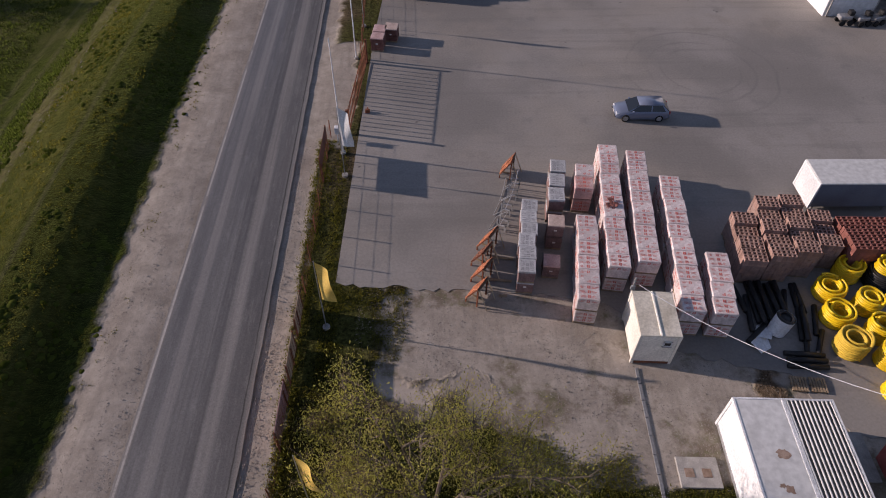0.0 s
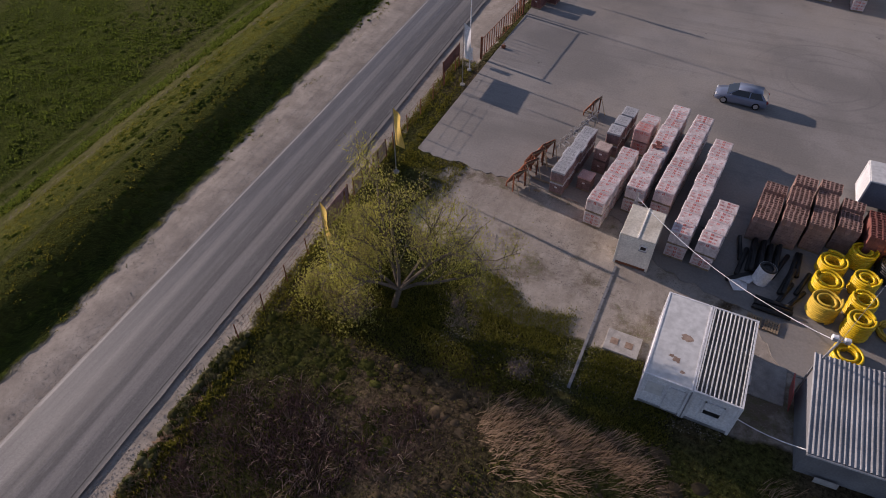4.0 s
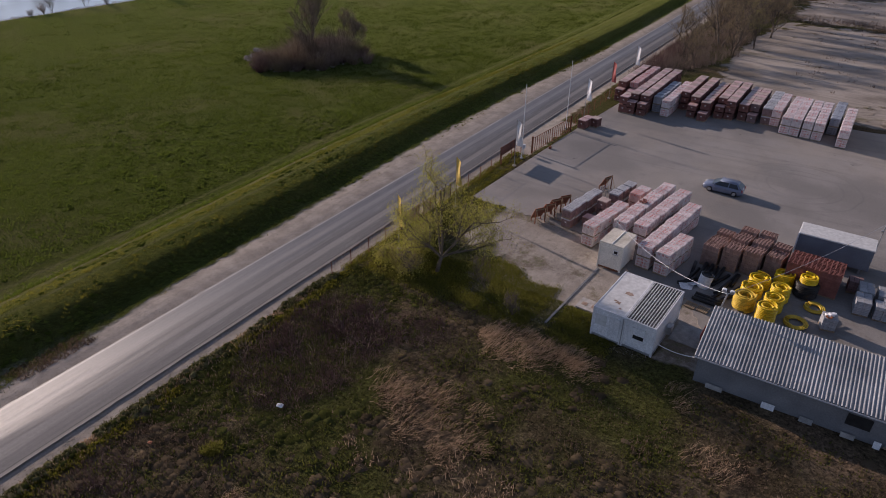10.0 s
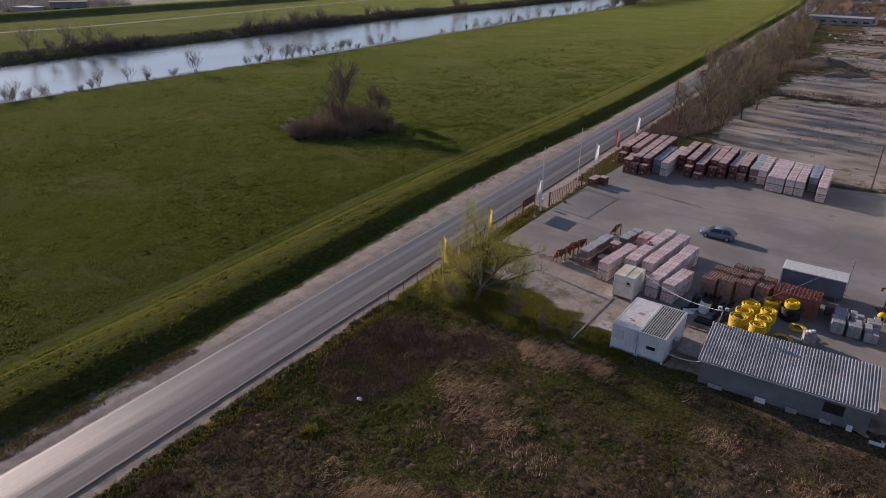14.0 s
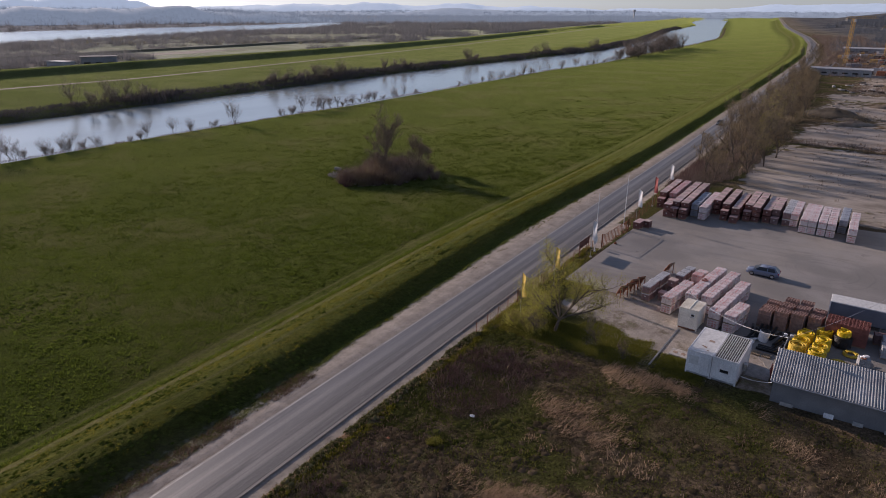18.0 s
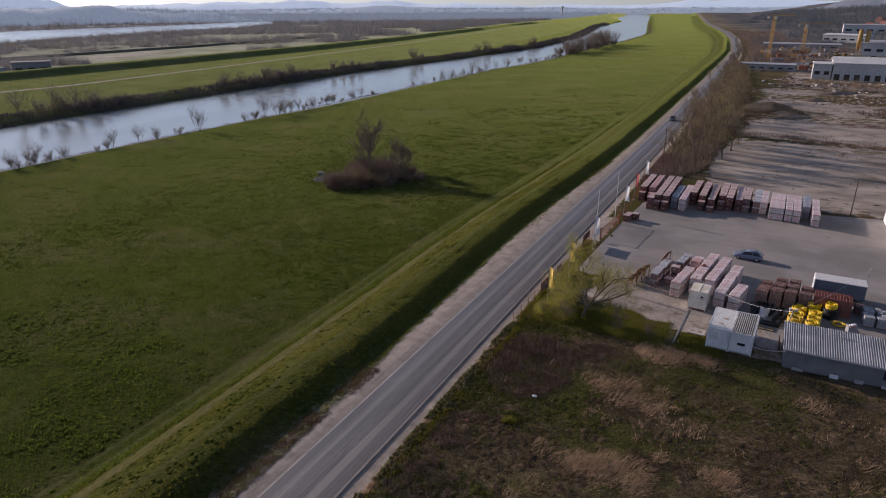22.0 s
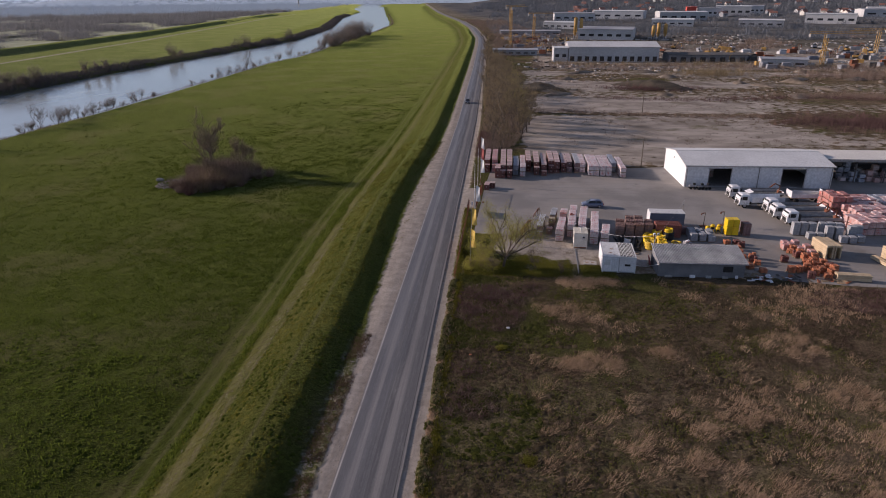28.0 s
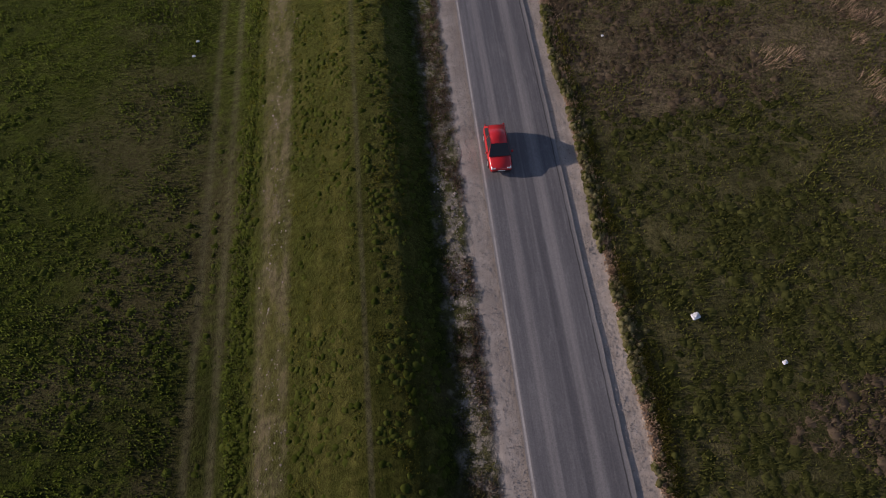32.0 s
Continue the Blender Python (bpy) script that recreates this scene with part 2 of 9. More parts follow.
    shoulder = g.math('MAXIMUM', g.math('MULTIPLY', g.step(g.math('ADD', u, wide), -4.9, -4.2), g.math('SUBTRACT', 1.0, g.step(u0, -1.0, 0.0))), g.math('MULTIPLY', g.step(u0, 0.0, 1.0), g.math('SUBTRACT', 1.0, g.step(u, 4.2, 4.9))))
    grav = g.mix(g.step(g.noise(0.6, 8, rough=0.65), 0.3, 0.7), (0.270, 0.236, 0.203), (0.390, 0.345, 0.300))
    grav = g.mix(g.math('MULTIPLY', g.step(g.noise(5, 6, rough=0.75), 0.52, 0.68), 0.5), grav, (0.16, 0.138, 0.125))
    grav = g.mix(g.math('MULTIPLY', g.step(g.noise(0.18, 5), 0.48, 0.7), 0.45), grav, (0.24, 0.208, 0.180))
    grav = g.mix(g.math('MULTIPLY', g.step(g.noise(8, 5, rough=0.8), 0.60, 0.72), 0.5), grav, (0.40, 0.365, 0.34))
    grav = g.mix(g.math('MULTIPLY', g.step(g.noise(1.6, 5, (1.0, 0.10, 1.0), rough=0.7), 0.45, 0.68), 0.35), grav, (0.19, 0.165, 0.145))
    gravy = g.attr("gravel")
    earth = g.math('MULTIPLY', g.step(g.noise(0.22, 6, rough=0.68), 0.50, 0.62), g.step(u0, 4.5, 6.0))
    grav = g.mix(g.math('MULTIPLY', earth, 0.8), grav, g.mix(g.step(g.noise(1.3, 5, rough=0.7), 0.45, 0.6), (0.125, 0.098, 0.072), (0.105, 0.100, 0.045)))
    grav = g.mix(g.math('MULTIPLY', g.step(g.noise(14, 4, rough=0.8), 0.55, 0.68), 0.55), grav, (0.46, 0.42, 0.39))
    edge2 = g.math('ADD', gravy, g.math('MULTIPLY', g.math('SUBTRACT', g.noise(0.5, 6), 0.5), 0.9))
    col = g.mix(g.math('MAXIMUM', shoulder, g.step(edge2, 0.42, 0.6)), col, grav)
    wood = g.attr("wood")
    # western far land lightened towards grey, standing in for haze
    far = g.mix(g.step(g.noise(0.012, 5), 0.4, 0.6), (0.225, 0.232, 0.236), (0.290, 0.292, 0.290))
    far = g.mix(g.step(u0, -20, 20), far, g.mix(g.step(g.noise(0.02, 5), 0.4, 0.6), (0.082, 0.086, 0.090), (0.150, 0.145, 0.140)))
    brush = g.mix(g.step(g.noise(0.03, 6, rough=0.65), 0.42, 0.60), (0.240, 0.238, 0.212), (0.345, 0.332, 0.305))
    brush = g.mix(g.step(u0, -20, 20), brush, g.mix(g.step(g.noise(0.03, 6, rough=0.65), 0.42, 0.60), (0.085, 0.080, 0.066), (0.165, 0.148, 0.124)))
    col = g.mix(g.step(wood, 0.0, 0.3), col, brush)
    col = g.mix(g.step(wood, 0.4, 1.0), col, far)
    smooth = g.math('MAXIMUM', shoulder, g.math('MAXIMUM', g.step(edge2, 0.42, 0.6), g.step(edge, 0.42, 0.58)))
    tone = g.ramp(fine, [(0.28, (0.45, 0.45, 0.45)), (0.72, (1.65, 1.65, 1.65))])
    col = g.mix(g.range(smooth, 0, 1, 1.0, 0.18), col, g.mix(1.0, col, tone, 'MULTIPLY'))
    relief = g.math('MULTIPLY', g.math('ADD', fine, g.math('MULTIPLY', g.noise(9, 4), 0.5)), g.range(smooth, 0, 1, 1.0, 0.06))
    g.put(g.p.inputs["Sheen Weight"], g.math('MULTIPLY', g.math('SUBTRACT', 1.0, g.math('MAXIMUM', smooth, wood)), g.range(g.step(u0, -1.0, 1.0), 0, 1, 0.84, 0.26)))
    g.p.inputs["Sheen Roughness"].default_value = 0.4
    g.put(g.p.inputs["Sheen Tint"], g.mix(g.step(u0, -1.0, 1.0), (0.225, 0.265, 0.075), (0.25, 0.20, 0.14)))
    return g.done(col, 1.0, relief, 1.0, 0.22, 0.0)


def asphalt_material():
    g = Graph("worn_asphalt")
    x = g.attr("across")
    wob = g.math('ADD', x, g.math('MULTIPLY', g.math('SUBTRACT', g.noise(0.25, 3, (1.0, 0.2, 1.0)), 0.5), 0.9))
    thin = g.math('ADD', x, g.math('MULTIPLY', g.math('SUBTRACT', g.noise(0.12, 3, (1.0, 0.25, 1.0)), 0.5), 0.35))
    lanes = g.math('MAXIMUM', g.math('MULTIPLY', g.band(thin, -0.50, 0.52, 0.14), 0.55), g.math('MAXIMUM', g.band(thin, 0.34, 0.30, 0.10), g.math('MULTIPLY', g.band(thin, 2.00, 0.50, 0.20), 0.75)))
    lanes = g.math('MAXIMUM', lanes, g.math('MULTIPLY', g.band(wob, -2.30, 0.35, 0.25), 0.35))
    worn = g.math('MAXIMUM', g.band(thin, -1.40, 0.28, 0.10), g.math('MULTIPLY', g.band(thin, 1.05, 0.32, 0.18), 0.9))
    col = g.mix(g.step(g.noise(0.4, 5, (1.0, 0.1, 1.0)), 0.35, 0.65), (0.116, 0.114, 0.117), (0.152, 0.149, 0.150))
    along = g.range(g.noise(0.06, 5, (1.0, 0.5, 1.0), rough=0.65), 0.3, 0.7, 0.65, 1.0)
    col = g.mix(g.math('MULTIPLY', g.math('MULTIPLY', lanes, along), 0.80), col, (0.062, 0.062, 0.068))
    col = g.mix(g.math('MULTIPLY', g.math('MULTIPLY', worn, g.range(g.noise(0.09, 5, (1.0, 0.4, 1.0)), 0.35, 0.65, 0.4, 1.0)), 0.8), col, (0.215, 0.204, 0.196))
    patch = g.math('MULTIPLY', g.step(g.noise(0.35, 5, (1.0, 0.25, 1.0)), 0.56, 0.70), 0.3)
    col = g.mix(patch, col, (0.19, 0.185, 0.182))
    dust = g.math('MAXIMUM', g.math('MULTIPLY', g.band(x, -2.85, 0.16, 0.12), 0.9), g.math('MULTIPLY', g.band(x, 2.80, 0.10, 0.12), 0.8))
    col = g.mix(g.math('MULTIPLY', dust, 0.7), col, (0.26, 0.235, 0.21))
    line = g.math('MULTIPLY', g.band(x, -2.78, 0.06, 0.03), g.step(g.noise(0.5, 4), 0.3, 0.5))
    col = g.mix(g.math('MULTIPLY', line, 0.8), col, (0.38, 0.36, 0.34))
    crack = g.band(g.math('ADD', x, g.math('MULTIPLY', g.math('SUBTRACT', g.noise(0.8, 4), 0.5), 0.10)), 2.52, 0.04, 0.03)
    col = g.mix(g.math('MULTIPLY', crack, 0.8), col, (0.025, 0.024, 0.024))
    f = g.noise(12, 6, rough=0.75)
    streak = g.noise(5, 5, (1.0, 0.012, 1.0), rough=0.6)
    col = g.mix(1.0, col, g.ramp(streak, [(0.3, (0.82, 0.82, 0.83)), (0.7, (1.17, 1.16, 1.15))]), 'MULTIPLY')
    col = g.mix(g.math('MULTIPLY', g.step(g.noise(3, 6, (1.0, 0.15, 1.0), rough=0.7), 0.5, 0.7), 0.35), col, (0.20, 0.195, 0.195))
    col = g.mix(1.0, col, g.ramp(f, [(0.3, (0.72, 0.72, 0.72)), (0.7, (1.28, 1.28, 1.28))]), 'MULTIPLY')
    return g.done(col, g.range(g.math('ADD', g.math('MULTIPLY', x, 0.35), g.math('MULTIPLY', g.noise(1.6, 5, (1.0, 0.04, 1.0), rough=0.6), 2.2)), 0.7, 1.5, 0.50, 0.80), f, 0.25, 0.02, 0.4)


def yard_material():
    g = Graph("yard_concrete")
    x, y = g.axis(0), g.axis(1)
    col = g.mix(g.step(g.noise(0.10, 6), 0.36, 0.64), (0.192, 0.179, 0.168), (0.268, 0.250, 0.235))
    col = g.mix(g.math('MULTIPLY', g.step(g.noise(0.5, 6), 0.58, 0.75), 0.5), col, (0.16, 0.15, 0.148))
    # curved tyre marks where lorries turn
    rad = g.math('SQRT', g.math('ADD', g.math('POWER', g.math('SUBTRACT', x, 36.0), 2.0), g.math('POWER', g.math('SUBTRACT', y, 66.0), 2.0)))
    rad = g.math('ADD', rad, g.math('MULTIPLY', g.math('SUBTRACT', g.noise(0.3, 3), 0.5), 0.8))
    tyre = g.math('MAXIMUM', g.band(rad, 4.6, 0.10, 0.1), g.math('MAXIMUM', g.band(rad, 6.4, 0.10, 0.1), g.band(rad, 3.4, 0.07, 0.1)))
    col = g.mix(g.math('MULTIPLY', g.math('MULTIPLY', tyre, g.step(g.noise(0.15, 3), 0.4, 0.6)), 0.35), col, (0.12, 0.115, 0.115))
    spots = g.math('MULTIPLY', g.step(g.noise(0.9, 2), 0.74, 0.78), 0.75)
    col = g.mix(spots, col, (0.06, 0.055, 0.055))
    # slab joints
    jx = g.math('ABSOLUTE', g.math('SUBTRACT', g.math('FRACT', g.math('DIVIDE', g.math('SUBTRACT', x, g.math('MULTIPLY', y, 0.1)), 6.0)), 0.5))
    jy = g.math('ABSOLUTE', g.math('SUBTRACT', g.math('FRACT', g.math('DIVIDE', g.math('ADD', y, g.math('MULTIPLY', x, 0.1)), 6.0)), 0.5))
    joint = g.math('MULTIPLY', g.math('MAXIMUM', g.band(jx, 0.0, 0.004, 0.004), g.band(jy, 0.0, 0.004, 0.004)), 0.10)
    col = g.mix(joint, col, (0.10, 0.095, 0.09))
    dust = g.math('MULTIPLY', g.step(g.noise(0.06, 5, rough=0.6), 0.46, 0.66), 0.55)
    col = g.mix(dust, col, (0.31, 0.275, 0.238))
    # long faint wheel streaks and damp stains across the open middle
    drive = g.math('MULTIPLY', g.step(g.noise(0.9, 5, (0.06, 1.0, 1.0), rough=0.6), 0.52, 0.66), 0.28)
    col = g.mix(drive, col, (0.155, 0.145, 0.138))
    grime = g.math('MULTIPLY', g.step(g.noise(0.17, 6, rough=0.7), 0.56, 0.66), g.range(g.step(y, 30, 52), 0, 1, 0.75, 0.2))
    col = g.mix(grime, col, (0.150, 0.132, 0.115))
    f = g.noise(6, 7, rough=0.75)
    col = g.mix(1.0, col, g.ramp(f, [(0.3, (0.84, 0.84, 0.84)), (0.7, (1.16, 1.16, 1.16))]), 'MULTIPLY')
    return g.done(col, 0.85, f, 0.2, 0.02, 0.3)


# base colour raised to carry part of the pale sky's reflection
def water_material(name, sky_tone):
    g = Graph(name)
    w = g.noise(0.35, 4, (1.0, 0.25, 1.0))
    return g.done(g.mix(g.step(g.noise(0.03, 4, (1.0, 0.3, 1.0)), 0.35, 0.65), sky_tone, tuple(1.15 * c for c in sky_tone)), 0.17, w, 0.12, 0.25, 0.5)


GROUND, ASPHALT, CONCRETE, WATER = ground_material(), asphalt_material(), yard_material(), water_material("sky_toned_river_water", (0.235, 0.262, 0.245))
LAKEWATER = water_material("sky_toned_lake_water", (0.36, 0.39, 0.39))
KERB = surface("kerb_concrete", (0.24, 0.23, 0.22), (0.38, 0.36, 0.34), 2, 20, 0.9)
WRAP = surface("white_stretch_film", (0.50, 0.41, 0.40), (0.70, 0.62, 0.61), 2.4, 10, 0.4, bump=0.4, spec=0.4, dist=0.03)
WRAPGREY = surface("grey_stretch_film", (0.36, 0.36, 0.37), (0.55, 0.54, 0.55), 1.4, 9, 0.35, bump=0.5, spec=0.4, dist=0.03)
WRAPBLUE = surface("blue_grey_film", (0.22, 0.24, 0.29), (0.40, 0.42, 0.46), 1.4, 9, 0.4, bump=0.5, spec=0.4, dist=0.03)
WRAPPINK = surface("film_over_red_bricks", (0.42, 0.26, 0.24), (0.62, 0.45, 0.43), 1.2, 10, 0.4, bump=0.4, spec=0.4, dist=0.03)
WRAPRED = surface("red_film_over_bricks", (0.31, 0.135, 0.115), (0.50, 0.27, 0.235), 1.4, 10, 0.45, bump=0.4, spec=0.4, dist=0.03)
WRAPTAN = surface("dusty_film_over_bricks", (0.34, 0.245, 0.21), (0.52, 0.41, 0.36), 1.6, 10, 0.5, bump=0.4, spec=0.4, dist=0.03)
PACKRED = surface("red_brown_brick_pack", (0.125, 0.052, 0.045), (0.22, 0.098, 0.082), 2.5, 10, 0.8, bump=0.4)
PACKMAUVE = surface("mauve_brick_pack", (0.16, 0.10, 0.095), (0.26, 0.165, 0.155), 2.5, 10, 0.8, bump=0.4)
PRINT = surface("faded_red_print", (0.46, 0.075, 0.055), (0.58, 0.14, 0.11), 3, 15, 0.5, bump=0.0)
PRINTDARK = surface("dark_print", (0.12, 0.12, 0.13), (0.22, 0.21, 0.22), 3, 15, 0.5, bump=0.0)
PAPER = surface("white_label_paper", (0.62, 0.60, 0.57), (0.75, 0.73, 0.70), 3, 15, 0.7, bump=0.0)
BRICK = surface("hollow_brick_clay", (0.25, 0.150, 0.122), (0.38, 0.245, 0.208), 1.5, 14, 0.9, vary=0.25)
BRICKSIDE = surface("hollow_brick_side", (0.23, 0.150, 0.128), (0.33, 0.225, 0.195), 2.5, 12, 0.9, vary=0.12)
BRICKRED = surface("red_hollow_brick", (0.165, 0.062, 0.050), (0.27, 0.105, 0.086), 1.5, 14, 0.9, vary=0.2)
WOOD = surface("pallet_wood", (0.20, 0.145, 0.095), (0.34, 0.255, 0.17), 2, 25, 0.9)
PLANKRED = surface("reddish_brown_planks", (0.20, 0.105, 0.072), (0.33, 0.185, 0.13), 1.2, 18, 0.8, stretch=(1, 4, 4))
TIMBER = surface("fresh_sawn_timber", (0.43, 0.325, 0.205), (0.56, 0.44, 0.295), 1.2, 18, 0.8, stretch=(1, 4, 4))
WHITE = surface("white_painted_steel", (0.60, 0.61, 0.63), (0.76, 0.76, 0.77), 0.7, 9, 0.5, bump=0.05)
ROOFWHITE = surface("white_roof_sheet", (0.54, 0.54, 0.53), (0.63, 0.63, 0.62), 0.12, 3, 0.6, bump=0.02)
CREAM = surface("cream_painted_steel", (0.62, 0.59, 0.53), (0.75, 0.72, 0.66), 0.9, 12, 0.55, bump=0.08)
CREAMDIRT = surface("dirty_cream_roof", (0.42, 0.38, 0.31), (0.63, 0.59, 0.51), 0.9, 9, 0.7, bump=0.1)
ROOFGREY = surface("fibre_cement_roof", (0.215, 0.22, 0.232), (0.345, 0.35, 0.362), 0.5, 9, 0.8, bump=0.2)
DARKRIB = surface("dark_rib_paint", (0.07, 0.065, 0.06), (0.14, 0.13, 0.12), 1.5, 12, 0.8)
WALLGREY = surface("grey_rendered_wall", (0.155, 0.158, 0.170), (0.225, 0.228, 0.238), 0.6, 10, 0.9, bump=0.2)
BLUEGREY = surface("blue_grey_tarpaulin", (0.10, 0.115, 0.15), (0.15, 0.17, 0.21), 0.6, 10, 0.6, bump=0.1)
YELLOW = surface("yellow_plastic_pipe", (0.66, 0.43, 0.008), (0.82, 0.57, 0.012), 0.9, 12, 0.42, bump=0.05, spec=0.5)
YELLOWDIRT = surface("dusty_yellow_pipe", (0.50, 0.33, 0.035), (0.64, 0.44, 0.06), 0.9, 12, 0.6, bump=0.05)
ORANGE = surface("orange_roof_tile", (0.34, 0.120, 0.060), (0.48, 0.185, 0.10), 2, 16, 0.8, vary=0.25)
DARKTILE = surface("brown_roof_tile", (0.13, 0.055, 0.035), (0.24, 0.10, 0.065), 2, 16, 0.8)
RUST = surface("rusty_steel", (0.12, 0.045, 0.025), (0.24, 0.085, 0.045), 2, 20, 0.8, bump=0.2)
RUSTSTAIN = surface("rust_stain", (0.20, 0.13, 0.095), (0.34, 0.25, 0.20), 3, 18, 0.85, bump=0.0)
STEEL = surface("galvanised_steel", (0.30, 0.30, 0.31), (0.45, 0.45, 0.46), 2, 20, 0.45, metal=0.6, bump=0.05)
BLACK = surface("black_plastic", (0.012, 0.012, 0.013), (0.028, 0.028, 0.030), 2, 20, 0.5, bump=0.1)
RUBBER = surface("tyre_rubber", (0.012, 0.012, 0.012), (0.025, 0.025, 0.025), 3, 30, 0.85)
GREYBLOCK = surface("grey_concrete_block", (0.25, 0.255, 0.27), (0.38, 0.385, 0.40), 1.5, 14, 0.9, bump=0.3)
PANELTAN = surface("faded_tan_banner", (0.36, 0.25, 0.17), (0.48, 0.35, 0.25), 1.5, 14, 0.7)
PANELROSE = surface("faded_rose_banner", (0.30, 0.17, 0.16), (0.42, 0.26, 0.25), 1.5, 14, 0.7)
PANELBROWN = surface("brown_board", (0.085, 0.035, 0.028), (0.15, 0.06, 0.045), 1.5, 14, 0.7)
FLAGYELLOW = surface("yellow_flag_cloth", (0.66, 0.42, 0.09), (0.80, 0.56, 0.16), 1.2, 10, 0.7, bump=0.2)
FLAGWHITE = surface("white_flag_cloth", (0.66, 0.66, 0.68), (0.80, 0.80, 0.81), 1.2, 10, 0.7, bump=0.2)
FLAGRED = surface("red_flag_cloth", (0.30, 0.065, 0.06), (0.44, 0.12, 0.11), 1.2, 10, 0.7, bump=0.2)
BARK = surface("grey_brown_bark", (0.085, 0.066, 0.050), (0.165, 0.132, 0.102), 1.5, 14, 0.95, bump=0.3)


def foliage(name, dark, light, scale=0.3, through_light=0.35, lit=(1.0, 1.0, 1.0)):
    """Thin leaves and stalks: each blade its own shade, and some light passing through."""
    g = Graph(name)
    isl = g.n.new("ShaderNodeNewGeometry").outputs["Random Per Island"]
    f = g.math('ADD', g.math('MULTIPLY', g.noise(scale, 4), 0.6), g.math('MULTIPLY', isl, 0.4))
    col = g.mix(g.step(f, 0.25, 0.75), dark, light)
    g.done(col, 1.0, None, spec=0.0)
    tr, mx = g.n.new("ShaderNodeBsdfTranslucent"), g.n.new("ShaderNodeMixShader")
    g.l.new(g.mix(1.0, col, lit, 'MULTIPLY'), tr.inputs["Color"])
    mx.inputs[0].default_value = through_light
    g.l.new(g.p.outputs[0], mx.inputs[1]), g.l.new(tr.outputs[0], mx.inputs[2])
    g.l.new(mx.outputs[0], g.n["Material Output"].inputs["Surface"])
    return g.m


TWIG = foliage("bare_brown_twigs", (0.165, 0.122, 0.098), (0.300, 0.226, 0.186), 0.3, 0.1)
TWIGPALE = foliage("pale_grey_twigs", (0.215, 0.175, 0.150), (0.360, 0.300, 0.262), 0.3, 0.15)
TWIGOLIVE = foliage("budding_olive_twigs", (0.175, 0.135, 0.085), (0.300, 0.235, 0.150), 0.3, 0.2)
TWIGRED = foliage("reddish_bramble", (0.100, 0.060, 0.057), (0.170, 0.105, 0.098), 0.4, 0.1)
# brown woods across the river, greyed in base colour to imitate haze
FARWOOD = foliage("hazed_brown_far_woods", (0.135, 0.138, 0.145), (0.195, 0.194, 0.196), 0.02, 0.45)
STRAW = foliage("dry_straw", (0.270, 0.185, 0.122), (0.490, 0.350, 0.240), 0.25, 0.35)
LEAF = foliage("young_willow_leaf", (0.285, 0.280, 0.060), (0.430, 0.400, 0.105), 0.4, 0.55)
TUFT = foliage("green_tufts", (0.068, 0.077, 0.016), (0.135, 0.138, 0.034), 0.2, 0.35)
MEADOW = foliage("meadow_grass_blades", (0.036, 0.048, 0.009), (0.062, 0.076, 0.016), 0.12, 0.66, (1.45, 1.58, 1.3))
TUFTLIGHT = foliage("levee_grass_tufts", (0.062, 0.064, 0.012), (0.118, 0.108, 0.028), 0.2, 0.62, (1.7, 1.7, 1.2))
STALK = foliage("dead_brown_stalks", (0.088, 0.060, 0.044), (0.200, 0.142, 0.106), 0.25, 0.35)
VERGE = foliage("dusty_verge_grass", (0.085, 0.082, 0.034), (0.190, 0.175, 0.090), 0.4, 0.35)
DRYTUSS = foliage("half_dry_tussock", (0.064, 0.050, 0.030), (0.142, 0.106, 0.070), 0.3, 0.25)
TUSSOCK = foliage("lush_grass_tussock", (0.040, 0.045, 0.012), (0.074, 0.078, 0.024), 0.3, 0.22)
MEADTUSS = foliage("meadow_grass_tussock", (0.046, 0.062, 0.011), (0.098, 0.118, 0.026), 0.3, 0.5, (1.4, 1.55, 1.3))

STONES = foliage("loose_stones", (0.165, 0.142, 0.124), (0.35, 0.305, 0.27), 0.5, 0.0)
# farthest woods: haze put into the colour as a pale blue-grey
FARBLUE = foliage("hazed_far_woods", (0.120, 0.142, 0.170), (0.150, 0.172, 0.200), 0.01, 0.2)
BUDDING = foliage("budding_yellow_far_woods", (0.200, 0.180, 0.100), (0.300, 0.265, 0.150), 0.02, 0.2)
BANKWOOD = foliage("dark_brown_bank_scrub", (0.074, 0.069, 0.070), (0.125, 0.115, 0.112), 0.05, 0.22)
# dark town and slope trees, tinted blue-grey in place of haze
FARDARK = foliage("hazed_dark_far_trees", (0.112, 0.123, 0.140), (0.170, 0.180, 0.196), 0.02, 0.15)
SCRAP = foliage("weathered_scrap", (0.035, 0.033, 0.032), (0.46, 0.44, 0.42), 0.05, 0.0)
FRESH = foliage("fresh_spring_grass", (0.110, 0.115, 0.020), (0.220, 0.205, 0.050), 0.3, 0.5)
TRACK = surface("pale_dirt_track", (0.20, 0.175, 0.14), (0.30, 0.265, 0.22), 0.2, 3, 1.0, world_space=True, bump=0.0)
PALESIDE = surface("grey_white_drop_side", (0.24, 0.24, 0.25), (0.42, 0.42, 0.42), 1.1, 9, 0.5, bump=0.05)

# ---- geometry helpers ----
def mesh_of(name, verts, faces, mat=None, smooth=False):
    me = bpy.data.meshes.new(name)
    me.from_pydata([tuple(v) for v in verts], [], [tuple(f) for f in faces])
    me.update()
    if smooth:
        me.polygons.foreach_set("use_smooth", [True] * len(me.polygons))
    for k in (mat if isinstance(mat, (list, tuple)) else [mat] if mat else []):
        me.materials.append(k)
    return me


BOX_F = [(0, 1, 3, 2), (4, 6, 7, 5), (0, 4, 5, 1), (2, 3, 7, 6), (0, 2, 6, 4), (1, 5, 7, 3)]


